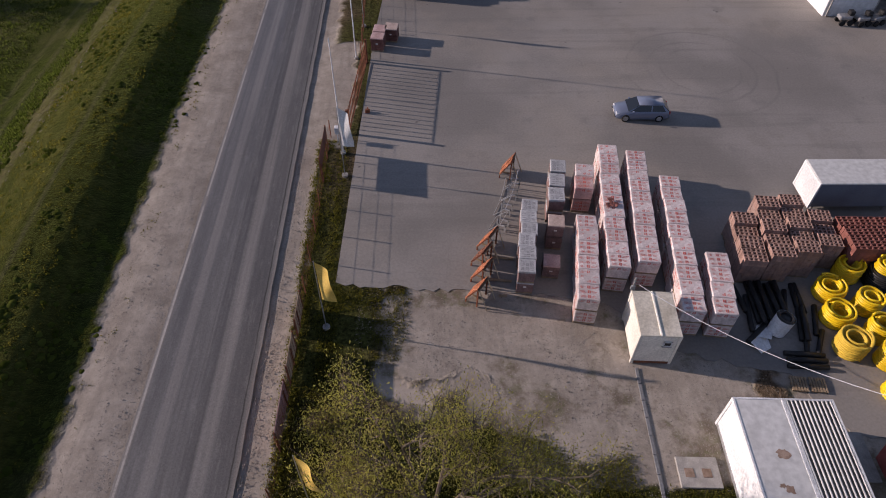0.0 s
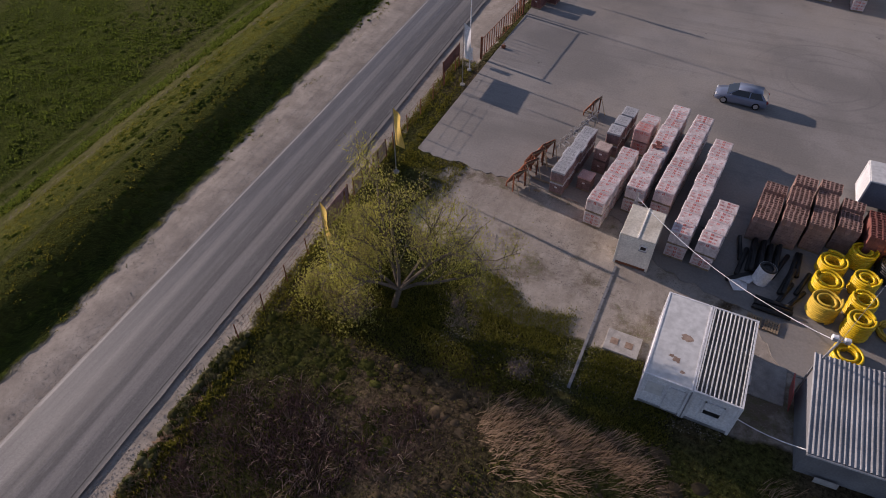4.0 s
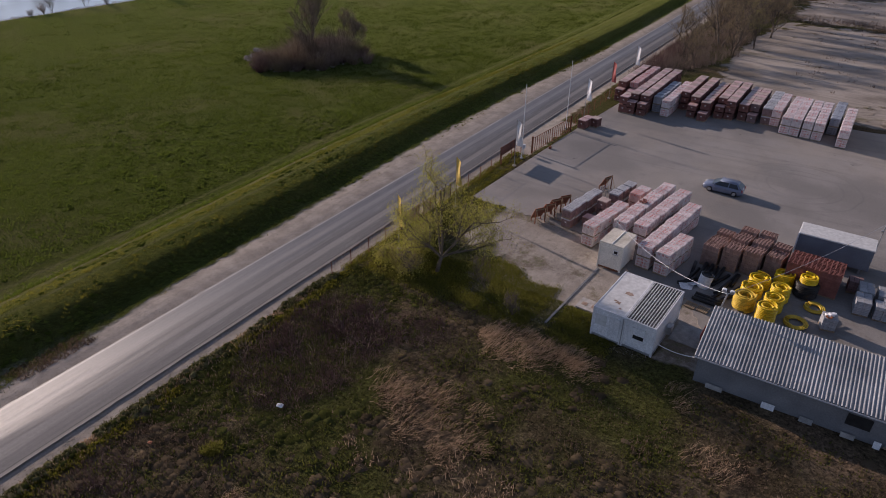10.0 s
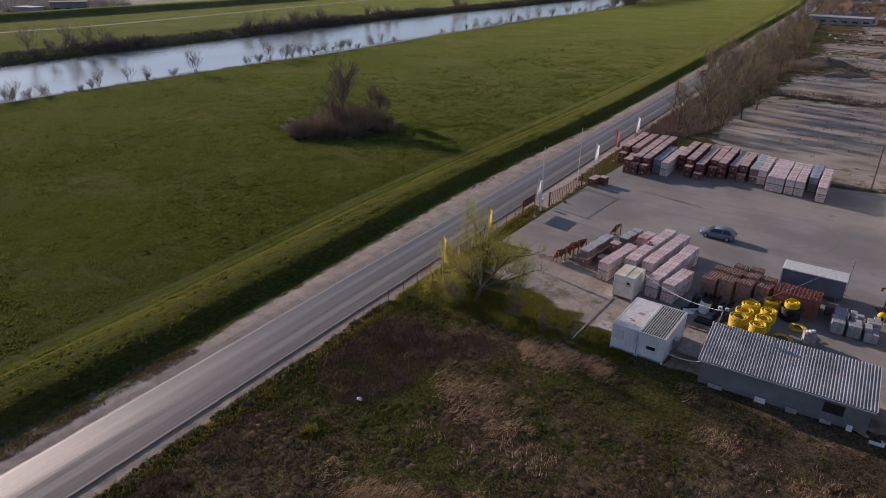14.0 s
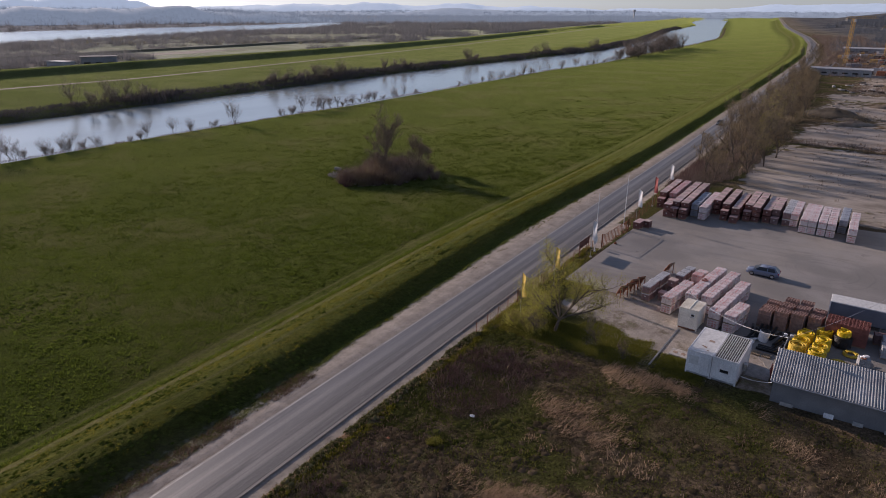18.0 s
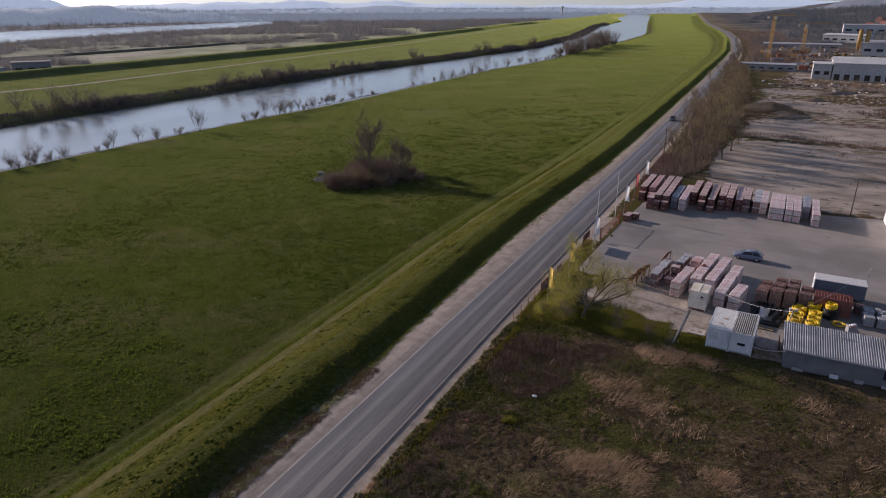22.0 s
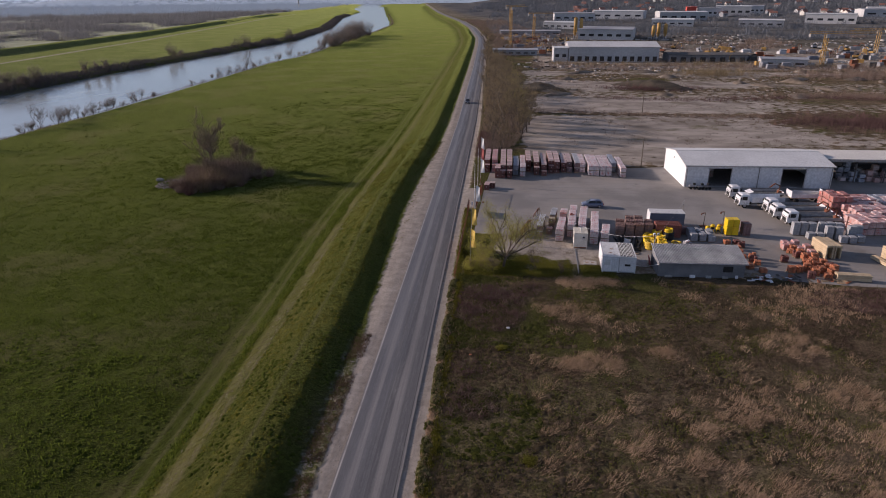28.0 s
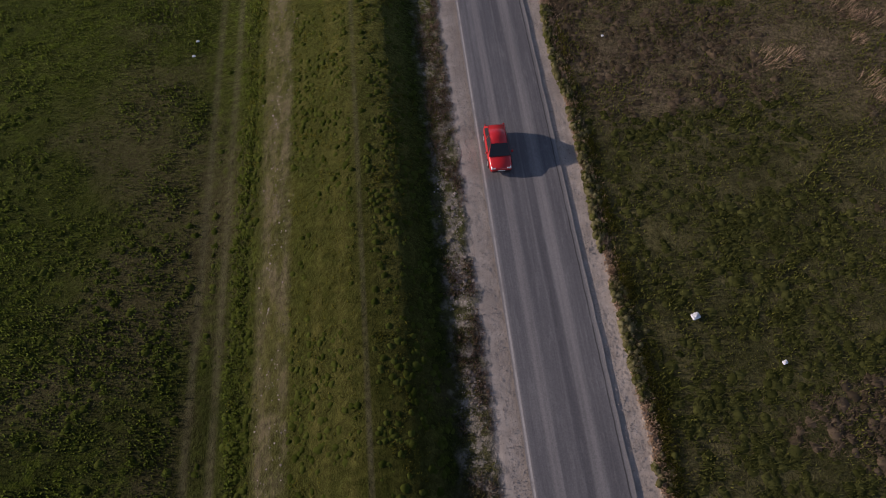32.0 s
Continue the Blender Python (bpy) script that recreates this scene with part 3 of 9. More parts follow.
def box_vf(x0, y0, z0, x1, y1, z1):
    return [(x, y, z) for x in (x0, x1) for y in (y0, y1) for z in (z0, z1)], BOX_F


def cbox_vf(x0, y0, z0, x1, y1, z1, b):
    """A box with chamfered edges: 24 corners, 26 faces."""
    lo, hi = (x0, y0, z0), (x1, y1, z1)
    v, idx = [], {}
    for c in range(8):
        s = [(c >> k) & 1 for k in range(3)]
        for a in range(3):
            p = [hi[k] - (0 if k == a else b) if s[k] else lo[k] + (0 if k == a else b) for k in range(3)]
            idx[(c, a)] = len(v)
            v.append(tuple(p))
    f = []
    for a in range(3):
        u, w = (a + 1) % 3, (a + 2) % 3
        for side in (0, 1):
            ring = [(0, 0), (1, 0), (1, 1), (0, 1)]
            cs = [(side << a) | (i << u) | (j << w) for i, j in ring]
            q = [idx[(c, a)] for c in cs]
            f.append(q if side else q[::-1])
    for a in range(3):
        u, w = (a + 1) % 3, (a + 2) % 3
        for i in (0, 1):
            for j in (0, 1):
                c0, c1 = (i << u) | (j << w), (1 << a) | (i << u) | (j << w)
                q = [idx[(c0, u)], idx[(c1, u)], idx[(c1, w)], idx[(c0, w)]]
                f.append(q if (i + j) % 2 == 0 else q[::-1])
    for c in range(8):
        q = [idx[(c, 0)], idx[(c, 1)], idx[(c, 2)]]
        f.append(q if bin(c).count("1") % 2 else q[::-1])
    return v, f


def merge(*vfs):
    v, f = [], []
    for vv, ff in vfs:
        k = len(v)
        v += list(vv)
        f += [[i + k for i in q] for q in ff]
    return v, f


def moved(vf, m):
    return [tuple(m @ Vector(p)) for p in vf[0]], vf[1]


def cyl_vf(r, z0, z1, n=12, r2=None, cap=True, cx=0.0, cy=0.0):
    r2 = r if r2 is None else r2
    v = [(cx + r * math.cos(2 * math.pi * i / n), cy + r * math.sin(2 * math.pi * i / n), z0) for i in range(n)]
    v += [(cx + r2 * math.cos(2 * math.pi * i / n), cy + r2 * math.sin(2 * math.pi * i / n), z1) for i in range(n)]
    f = [(i, (i + 1) % n, n + (i + 1) % n, n + i) for i in range(n)]
    if cap:
        f += [tuple(range(n))[::-1], tuple(range(n, 2 * n))]
    return v, f


def tube_vf(points, r, n=6, taper=None):
    """A tube along points; taper: the radius at the end."""
    pts = [Vector(p) for p in points]
    v, f = [], []
    for i, p in enumerate(pts):
        d = (pts[min(i + 1, len(pts) - 1)] - pts[max(i - 1, 0)]).normalized()
        s = d.orthogonal().normalized() if abs(d.z) > 0.95 else d.cross(Vector((0, 0, 1))).normalized()
        u = s.cross(d)
        rr = r if taper is None else r + (taper - r) * i / (len(pts) - 1)
        for k in range(n):
            a = 2 * math.pi * k / n
            v.append(tuple(p + s * (rr * math.cos(a)) + u * (rr * math.sin(a))))
    for i in range(len(pts) - 1):
        for k in range(n):
            f.append((i * n + k, i * n + (k + 1) % n, (i + 1) * n + (k + 1) % n, (i + 1) * n + k))
    f += [tuple(range(n))[::-1], tuple(range((len(pts) - 1) * n, len(pts) * n))]
    return v, f


def torus_vf(R, r, z, n=20, k=7, squash=1.0):
    v, f = [], []
    for i in range(n):
        a = 2 * math.pi * i / n
        for j in range(k):
            b = 2 * math.pi * j / k
            q = R + r * math.cos(b)
            v.append((q * math.cos(a), q * math.sin(a), z + r * squash * math.sin(b)))
    for i in range(n):
        for j in range(k):
            f.append((i * k + j, ((i + 1) % n) * k + j, ((i + 1) % n) * k + (j + 1) % k, i * k + (j + 1) % k))
    return v, f


def part(name, vf, mat, parent, label="", at=None, smooth=False):
    ob = new(name, vf if isinstance(vf, bpy.types.Mesh) else mesh_of(name, vf[0], vf[1], mat, smooth))
    ob.parent = parent
    if at is not None:
        ob.matrix_basis = at
    if label:
        ob["label"] = label
    return ob


def thing(name, m, label, category, group="", kind=""):
    ob = new(name)
    ob.matrix_basis = m
    ob.empty_display_size = 0.2
    return tagged(ob, label, category, group, kind)


def solid(name, vf, mat, label, category, m=None, group="", kind="", smooth=False):
    ob = new(name, mesh_of(name, vf[0], vf[1], mat, smooth))
    if m is not None:
        ob.matrix_basis = m
    return tagged(ob, label, category, group, kind)

# ---- ground ----
def road_x(y):
    return np.interp(y, [-400, 150, 315, 490, 580, 774, 960, 1140, 1429, 1747, 3000], [0, 0, -2, -5, -8, -24, -47, -76, -122, -165, -330])


def near_bank(y):
    return np.interp(y, [-600, 46, 184, 370, 470, 560, 780, 970, 1086, 1579, 2040, 4000], [-162, -157, -152, -150, -142, -148, -150, -160, -178, -268, -350, -700])


def far_bank(y):
    return np.interp(y, [-600, 82, 190, 336, 474, 653, 890, 1332, 1783, 2189, 4000], [-236, -233, -232, -232, -220, -208, -232, -318, -372, -480, -800])


def far_levee(y):
    return np.interp(y, [-600, 123, 270, 450, 643, 1230, 2138, 4000], [-384, -379, -376, -377, -391, -474, -548, -760])


def far_track(y):
    return np.interp(y, [-600, 123, 180, 264, 392, 582, 1230, 2138], [-330, -317, -310, -316, -327, -346, -440, -520])


def height(x, y):
    """Height of the land: road level 0 on the east, levee, flood plain, river bed, far levee."""
    u = x - road_x(y)
    bend = -1.6 * np.exp(-((y - 62) / 38.0) ** 2)
    left = np.interp(u - np.where(u < -4.5, bend, 0), [-60, -23.5, -21.5, -17.0, -12.2, -10.6, -9.2, -6.9, -5.7, -4.6, -3.0, 0], [-4.0, -3.8, -3.5, -1.3, 0.86, 0.88, 0.78, -0.22, -0.20, -0.08, -0.03, -0.06])
    bank = near_bank(y)
    fb = far_bank(y)
    fl = far_levee(y)
    d1 = x - bank
    z = np.where(u < 0, left, 0.0)
    z = np.where((d1 < 6) & (u < -60), np.interp(d1, [-4, -1, 3, 6], [-9.5, -7.2, -4.6, -4.0]), z)
    d2 = fb - x
    z = np.where((d1 < -4) & (d2 < 0), -9.5, z)
    z = np.where((d2 >= -4) & (d1 < -20), np.interp(d2, [-4, 0, 5, 12, 40], [-9.5, -7.2, -5.0, -4.0, -3.5]), z)
    d3 = fl - x
    z = np.where(d2 > 40, np.interp(d3, [-30, -12, -4.5, 4, 14, 60, 400], [-3.5, -3.4, 0.3, 0.3, -3.0, -3.3, -4.0]), z)
    return z + np.clip((y - 1450) * 0.05, 0, 60) * np.clip((u - 190) / 500, 0, 1)


def axis_steps(knots):
    out = []
    for a, b, s in knots:
        out += list(np.arange(a, b, s))
    return np.array(out + [knots[-1][1]])


GX = axis_steps([(-5000, -1400, 400), (-1400, -600, 60), (-600, -480, 10), (-480, -362, 2.5), (-362, -300, 6), (-300, -130, 6), (-130, -40, 3), (-40, -24, 1.5), (-24, -4, 0.7), (-4, 8, 0.8), (8, 110, 1.6), (110, 300, 10), (300, 1400, 60), (1400, 5000, 400)])
GY = axis_steps([(-1500, -300, 150), (-300, -110, 12), (-110, 130, 1.5), (130, 400, 6), (400, 1000, 10), (1000, 2400, 40), (2400, 5000, 300)])
_X, _Y = np.meshgrid(GX, GY)
_Z = height(_X, _Y)
_rng = np.random.default_rng(3)
_u = _X - road_x(_Y)
_rough = np.where((_u > 5) & (_Y < 24) & (_X < 200), 0.035, np.where((_u < -5) & (_X > -150), 0.025, 0.0))
_Z = _Z + _rough * _rng.normal(size=_Z.shape)
_Z = np.where((_u > -4) & (_u < 4.2), _Z - 0.10, _Z)
_yard = (_X > 5) & (_X < 130) & (_Y > 22) & (_Y < 100)
_Z = np.where(_yard, -0.04, _Z)

nx, ny = len(GX), len(GY)
_i = np.arange(ny - 1)[:, None] * nx + np.arange(nx - 1)[None, :]
_F = np.stack([_i, _i + 1, _i + 1 + nx, _i + nx], -1).reshape(-1, 4)
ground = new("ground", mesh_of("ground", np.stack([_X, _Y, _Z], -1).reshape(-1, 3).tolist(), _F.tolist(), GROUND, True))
tagged(ground, "green meadow, grassy levee and rough brown field", "ground", kind="structure")


def ramp01(v, a, b):
    return np.clip((v - a) / (b - a), 0, 1)


def inside(x0, x1, y0, y1, soft=2.0):
    return np.minimum(np.minimum(ramp01(_X, x0 - soft, x0 + soft), 1 - ramp01(_X, x1 - soft, x1 + soft)), np.minimum(ramp01(_Y, y0 - soft, y0 + soft), 1 - ramp01(_Y, y1 - soft, y1 + soft)))


_east = ramp01(_u, 3, 7)
_bare = np.maximum(inside(17, 320, 92, 165, 3), 0.85 * inside(20, 500, 165, 300, 6)) * (0.8 + 0.2 * np.sin(_Y / 9.0))
_bare = np.maximum(_bare, 0.57 * inside(25, 520, 300, 900, 12))
_edge = 75 + 0.35 * (_Y - 100) + 9 * np.sin(_Y / 11.0) + 6 * np.sin(_X / 8.0 + _Y / 17.0)
_bare = _bare * (1 - 0.42 * ramp01(_X - _edge, -14, 22) * ramp01(_Y, 103, 112) * (1 - ramp01(_Y, 280, 320)))
for cx, cy, rx, ry, k in ((70, 275, 26, 18, 0.75), (28, 224, 12, 10, 0.6), (122, 231, 24, 8, 0.55), (140, 150, 34, 16, 0.8), (160, 205, 26, 9, 0.5), (80, 230, 20, 9, 0.7)):
    _bare = _bare * (1 - k * np.exp(-((_X - cx) / rx) ** 2 - ((_Y - cy) / ry) ** 2))
_bare = np.maximum(_bare, inside(8.5, 26, 31.8, 43.5, 1.2) * 0.5)
_gravel = np.maximum(inside(15.5, 30, 30.2, 43, 1.5), inside(9.5, 30, 36.5, 43, 1.2))
_gravel = np.maximum(_gravel, inside(31.5, 62, 27.5, 38, 0.8)) * _east
_gravel = np.maximum(_gravel, inside(2.5, 6.6, 56, 71, 1.2))
# weight of the far-land colours; west of the road they carry painted haze
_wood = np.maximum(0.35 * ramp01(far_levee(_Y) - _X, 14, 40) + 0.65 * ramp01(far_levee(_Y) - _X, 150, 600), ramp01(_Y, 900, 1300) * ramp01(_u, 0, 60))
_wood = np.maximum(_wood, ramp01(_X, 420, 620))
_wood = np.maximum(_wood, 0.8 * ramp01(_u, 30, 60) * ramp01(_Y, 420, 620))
_bendline = -1.6 * np.exp(-((_Y - 62) / 38.0) ** 2)
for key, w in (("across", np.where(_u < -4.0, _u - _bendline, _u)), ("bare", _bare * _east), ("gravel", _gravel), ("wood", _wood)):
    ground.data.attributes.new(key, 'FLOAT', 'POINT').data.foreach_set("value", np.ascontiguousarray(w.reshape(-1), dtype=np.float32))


RY = np.concatenate([np.arange(-300, 200, 1.0), np.arange(200, 1800, 20.0)])
_sub = [-2.95, -2.0, -1.0, 0.0, 1.0, 2.0, 2.85]
_v, _f, _au = [], [], []
_jr = random.Random(23)
for k, y in enumerate(RY):
    for du in _sub:
        jag = _jr.uniform(-0.035, 0.035) if abs(du) > 2.5 else 0.0
        _v.append((float(road_x(y)) + du + jag, float(y), 0.045 - 0.02 * abs(du) / 2.8))
        _au.append(du + jag)
    if k:
        o = (k - 1) * 7
        _f += [(o + j, o + j + 1, o + j + 8, o + j + 7) for j in range(6)]
road = tagged(new("road", mesh_of("road", _v, _f, ASPHALT)), "worn grey asphalt road with dark tyre tracks", "road", kind="structure")
road.data.attributes.new("across", 'FLOAT', 'POINT').data.foreach_set("value", np.array(_au, dtype=np.float32))
# water of the river
v, f = [], []
for k, y in enumerate(np.concatenate([np.arange(-400, 1000, 20.0), np.arange(1000, 4000, 60.0)])):
    v += [(far_bank(y) - 2, y, -6.9), (near_bank(y) + 2, y, -6.9)]
    if k:
        f.append((2 * k - 2, 2 * k - 1, 2 * k + 1, 2 * k))
tagged(new("water", mesh_of("water", v, f, WATER)), "calm grey river reflecting the pale sky", "river", kind="structure")
# dirt track along the river side of the far levee
v, f = [], []
for k, y in enumerate(np.arange(-200, 1500, 25.0)):
    v += [(far_track(y) - 2.0, y, -3.44), (far_track(y) + 2.0, y, -3.44)]
    if k:
        f.append((2 * k - 2, 2 * k - 1, 2 * k + 1, 2 * k))
tagged(new("path", mesh_of("path", v, f, TRACK)), "pale dirt track across the far river meadow", "path", kind="structure")
# yard slab
yard_pts = [(6.6, 43.1), (10.5, 42.7), (14.3, 42.3), (19.0, 42.0), (22.8, 41.2), (26.5, 37.6), (31.8, 36.2), (33.6, 32.4), (47.5, 32.4), (52.0, 26.5), (62, 25.0), (130, 24.0), (130, 93), (52, 92.6), (42, 90.5), (9.2, 90.5), (7.8, 72.0)]
_er = random.Random(17)


def ragged(pts, ylim):
    """Broken slab edge: short uneven steps along the southern sides."""
    out = []
    for (xa, ya), (xb, yb) in zip(pts, pts[1:] + pts[:1]):
        ln = math.hypot(xb - xa, yb - ya)
        n = max(1, int(ln / 0.45)) if max(ya, yb) < ylim and xb < 60 else 1
        for k in range(n):
            j = 0.16 if n > 1 else 0.0
            out.append((xa + (xb - xa) * k / n + _er.uniform(-j, j), ya + (yb - ya) * k / n + _er.uniform(-j, j) * 1.4))
    return out


yard_pts = ragged(yard_pts, 43.5)
yard = new("pavement", mesh_of("pavement", [(x, y, 0.0) for x, y in yard_pts] + [(x, y, -0.2) for x, y in yard_pts], [tuple(range(len(yard_pts)))] + [(i, len(yard_pts) + i, len(yard_pts) + (i + 1) % len(yard_pts), (i + 1) % len(yard_pts)) for i in range(len(yard_pts))], CONCRETE))
tagged(yard, "grey concrete storage yard with tyre marks", "pavement", kind="structure")

# ---- storage yard: pallets of bricks ----
YR = -7.5                                  # the yard's rows lean a little clockwise from +y
rnd = random.Random(5)


def at(x, y, z=0.0, turn=0.0):
    return pose(x, y, z, 0, 0, turn)


def pallet_vf(w, d, h=0.13):
    bits = [box_vf(-w / 2, -d / 2, h - 0.025, w / 2, d / 2, h)]
    for y in (-d / 2 + 0.07, 0, d / 2 - 0.07):
        bits.append(box_vf(-w / 2, y - 0.05, 0.0, w / 2, y + 0.05, h - 0.025))
    return merge(*bits)


def marks(w, d, h, seed, dense=1.0):
    """Plain printed bars, 4 mm proud of the film, on the top and the four sides."""
    r = random.Random(seed)
    v, f = [], []

    def quad(o, a, b, s0, t0, s1, t1):
        k = len(v)
        for s, t in ((s0, t0), (s1, t0), (s1, t1), (s0, t1)):
            v.append((o[0] + a[0] * s + b[0] * t, o[1] + a[1] * s + b[1] * t, o[2] + a[2] * s + b[2] * t))
        f.append((k, k + 1, k + 2, k + 3))

    e = 0.004
    planes = [((-w / 2, -d / 2, h + e), (1, 0, 0), (0, 1, 0), w, d), ((-w / 2, -d / 2 - e, 0.13), (1, 0, 0), (0, 0, 1), w, h - 0.13), ((w / 2, d / 2 + e, 0.13), (-1, 0, 0), (0, 0, 1), w, h - 0.13), ((w / 2 + e, -d / 2, 0.13), (0, 1, 0), (0, 0, 1), d, h - 0.13), ((-w / 2 - e, d / 2, 0.13), (0, -1, 0), (0, 0, 1), d, h - 0.13)]
    for o, a, b, ww, hh in planes:
        if dense < 1:
            # closely ruled thin lines on the film of the small packs
            for k in range(9):
                y0 = hh * (0.12 + 0.085 * k)
                for s0, s1 in ((0.10, 0.36), (0.42, 0.62), (0.68, 0.90)):
                    if r.random() < 0.8:
                        quad(o, a, b, ww * s0, y0, ww * s1 - r.uniform(0, 0.06), y0 + 0.035)
            continue
        # a boxed emblem in two pieces down the middle, thin lines of print on both sides
        for row in range(3):
            y0 = hh * (0.10 + 0.30 * row) + r.uniform(-0.02, 0.02)
            x0 = ww * 0.43 + r.uniform(-0.03, 0.03)
            for dx, dy, sx, sy in ((0, 0, 0.05, 0.19), (0.12, 0, 0.05, 0.19), (0.05, 0.15, 0.07, 0.04), (0.05, 0.075, 0.07, 0.03), (0.05, 0.0, 0.07, 0.03)):
                quad(o, a, b, x0 + dx, y0 + dy, x0 + dx + sx, y0 + dy + sy)
            for q in range(3):
                yy = y0 + 0.015 + 0.055 * q
                s0 = r.uniform(0.08, 0.14)
                quad(o, a, b, ww * s0, yy, ww * s0 + r.uniform(0.18, 0.36), yy + 0.022)
                s1 = r.uniform(0.60, 0.66)
                quad(o, a, b, ww * s1, yy, ww * s1 + r.uniform(0.18, 0.36), yy + 0.022)
    return v, f


def labels(w, d, h):
    v, f = [], []
    for sx in (0,):
        k = len(v)
        x = sx * w
        v += [(x - 0.09, -d / 2 - 0.004, h * 0.55), (x + 0.09, -d / 2 - 0.004, h * 0.55), (x + 0.09, -d / 2 - 0.004, h * 0.55 + 0.13), (x - 0.09, -d / 2 - 0.004, h * 0.55 + 0.13)]
        f.append((k, k + 1, k + 2, k + 3))
    return v, f


def pack_vf(w, d, h, seed):
    """A wrapped cube of bricks: chamfered, with courses bulging a little."""
    r = random.Random(seed)
    v, f = cbox_vf(-w / 2, -d / 2, 0.13, w / 2, d / 2, h, 0.035)
    return [(x + r.uniform(-0.012, 0.012), y + r.uniform(-0.012, 0.012), z + (r.uniform(-0.02, 0.008) if z > 0.5 else 0)) for x, y, z in v], f


def courses_vf(w, d, h, n=5, k=4):
    """Bricks in courses, each with its own edges, with recessed joints between."""
    bits = []
    hz = (h - 0.13) / n
    for i in range(n):
        z0 = 0.13 + i * hz
        for j in range(k):
            x0 = -w / 2 + j * w / k
            bits.append(box_vf(x0 + 0.012, -d / 2, z0 + 0.010, x0 + w / k - 0.012, d / 2, z0 + hz - 0.010))
    bits.append(box_vf(-w / 2 + 0.03, -d / 2 + 0.03, 0.13, w / 2 - 0.03, d / 2 - 0.03, h - 0.02))
    return merge(*bits)


PROTO = {}


def brick_pallet(style, levels, w, d, h, m, label, group, seed=0):
    """levels wrapped packs on wooden pallets, one on another."""
    key = (style, levels, w, d, h, seed)
    if key in PROTO:
        ob = copy_thing(PROTO[key], m)
        ob["label"], ob["group"] = label, group
        return ob
    th = thing("brick_pallet", m, label, "brick pallet", group)
    film, ink = {"white": (WRAP, PRINT), "grey": (PACKMAUVE, PRINTDARK), "pink": (WRAPPINK, PRINT), "blue": (WRAPBLUE, PRINTDARK), "redfilm": (WRAPRED, PRINT), "red": (PACKRED, PAPER), "mauve": (PACKMAUVE, PAPER)}[style]
    wood = mesh_of("pallet", *pallet_vf(w, d), WOOD)
    for k in range(levels):
        off = pose(rnd.uniform(-0.03, 0.03), rnd.uniform(-0.02, 0.02), k * h, 0, 0, rnd.uniform(-1, 1))
        if k == 0 or style in ("white", "grey", "blue"):
            tagged(part("pallet", wood, None, th, "rough wooden pallet", off), kind="stuff")
        if style in ("red", "mauve"):
            body = tagged(part("brick_pack", courses_vf(w, d, h), film, th, "", off), kind="stuff")
            part("label", labels(w, d, h), PAPER, body, "white paper labels")
            if k == levels - 1:
                cap = part("film_cover", cbox_vf(-w / 2 - 0.01, -d / 2 - 0.01, h - 0.10, w / 2 + 0.01, d / 2 + 0.01, h + 0.015, 0.02), WRAPTAN if seed % 3 else WRAPPINK, body, "wrinkled clear film cover")
        else:
            body = part("brick_pack", pack_vf(w, d, h, seed * 7 + k), film, th, "", off)
            if style == "grey":
                part("film_cover", cbox_vf(-w / 2 - 0.012, -d / 2 - 0.012, h - 0.16, w / 2 + 0.012, d / 2 + 0.012, h + 0.012, 0.02), WRAPGREY, body, "grey printed film cover")
                part("label", labels(w, d, h), PAPER, body, "white paper label")
                tagged(part("print", moved(marks(w, d, h, seed * 3 + k, 0.8), pose(0, 0, 0.012)) if k == levels - 1 else moved(marks(w * 0.9, d * 0.9, h * 0.97, 1, 0.8), pose(0, 0, 0)), ink, body, "plain printed bars"), kind="stuff")
            else:
                tagged(part("print", marks(w, d, h, seed * 3 + k, 1.0), ink, body, "plain printed bars"), kind="stuff")
    PROTO[key] = th
    return th


def pallet_row(x0, y0, x1, y1, n, styles, levels, w, h, label, group, turn=YR, d=None):
    """n stacks from the front (x0, y0) to the back (x1, y1)."""
    d = d or math.hypot(x1 - x0, y1 - y0) / max(n - 1, 1) - 0.02
    d = round(min(d, 1.2), 2)
    for i in range(n):
        s = i / max(n - 1, 1)
        brick_pallet(styles[i % len(styles)], levels if isinstance(levels, int) else levels[i], w, d, h, at(x0 + (x1 - x0) * s + rnd.uniform(-0.05, 0.05), y0 + (y1 - y0) * s, 0, turn + rnd.uniform(-1.2, 1.2)), label, group, i % 3)


LW = "film-wrapped brick pallets with faded red printing, stacked two high"
pallet_row(17.95, 42.55, 18.80, 47.6, 6, ["grey"], 2, 0.98, 1.03, "grey film-wrapped pallets of small bricks, stacked two high", "grey wrapped row")
pallet_row(20.55, 48.55, 21.15, 51.3, 3, ["grey"], 2, 1.0, 1.05, "grey film-wrapped pallets of bricks with dark sides", "grey wrapped row")
brick_pallet("mauve", 2, 1.0, 1.0, 1.05, at(20.25, 46.1, 0, YR), "mauve brown brick pallets standing alone, two high", "loose pallets", 1)
brick_pallet("mauve", 1, 1.0, 1.0, 1.10, at(19.70, 43.7, 0, YR), "single low mauve brick pallet beside the rows", "loose pallets", 0)
pallet_row(21.15, 40.35, 22.10, 45.9, 6, ["white"], 2, 1.22, 1.12, LW, "white wrapped rows")
pallet_row(22.60, 49.5, 22.80, 50.7, 2, ["pink", "white"], 2, 1.2, 1.12, LW, "white wrapped rows")
pallet_row(23.30, 42.55, 24.72, 52.7, 11, ["white"], 2, 1.28, 1.17, LW, "white wrapped rows")
pallet_row(25.15, 42.9, 26.50, 52.0, 10, ["white"], 2, 1.28, 1.17, LW, "white wrapped rows")
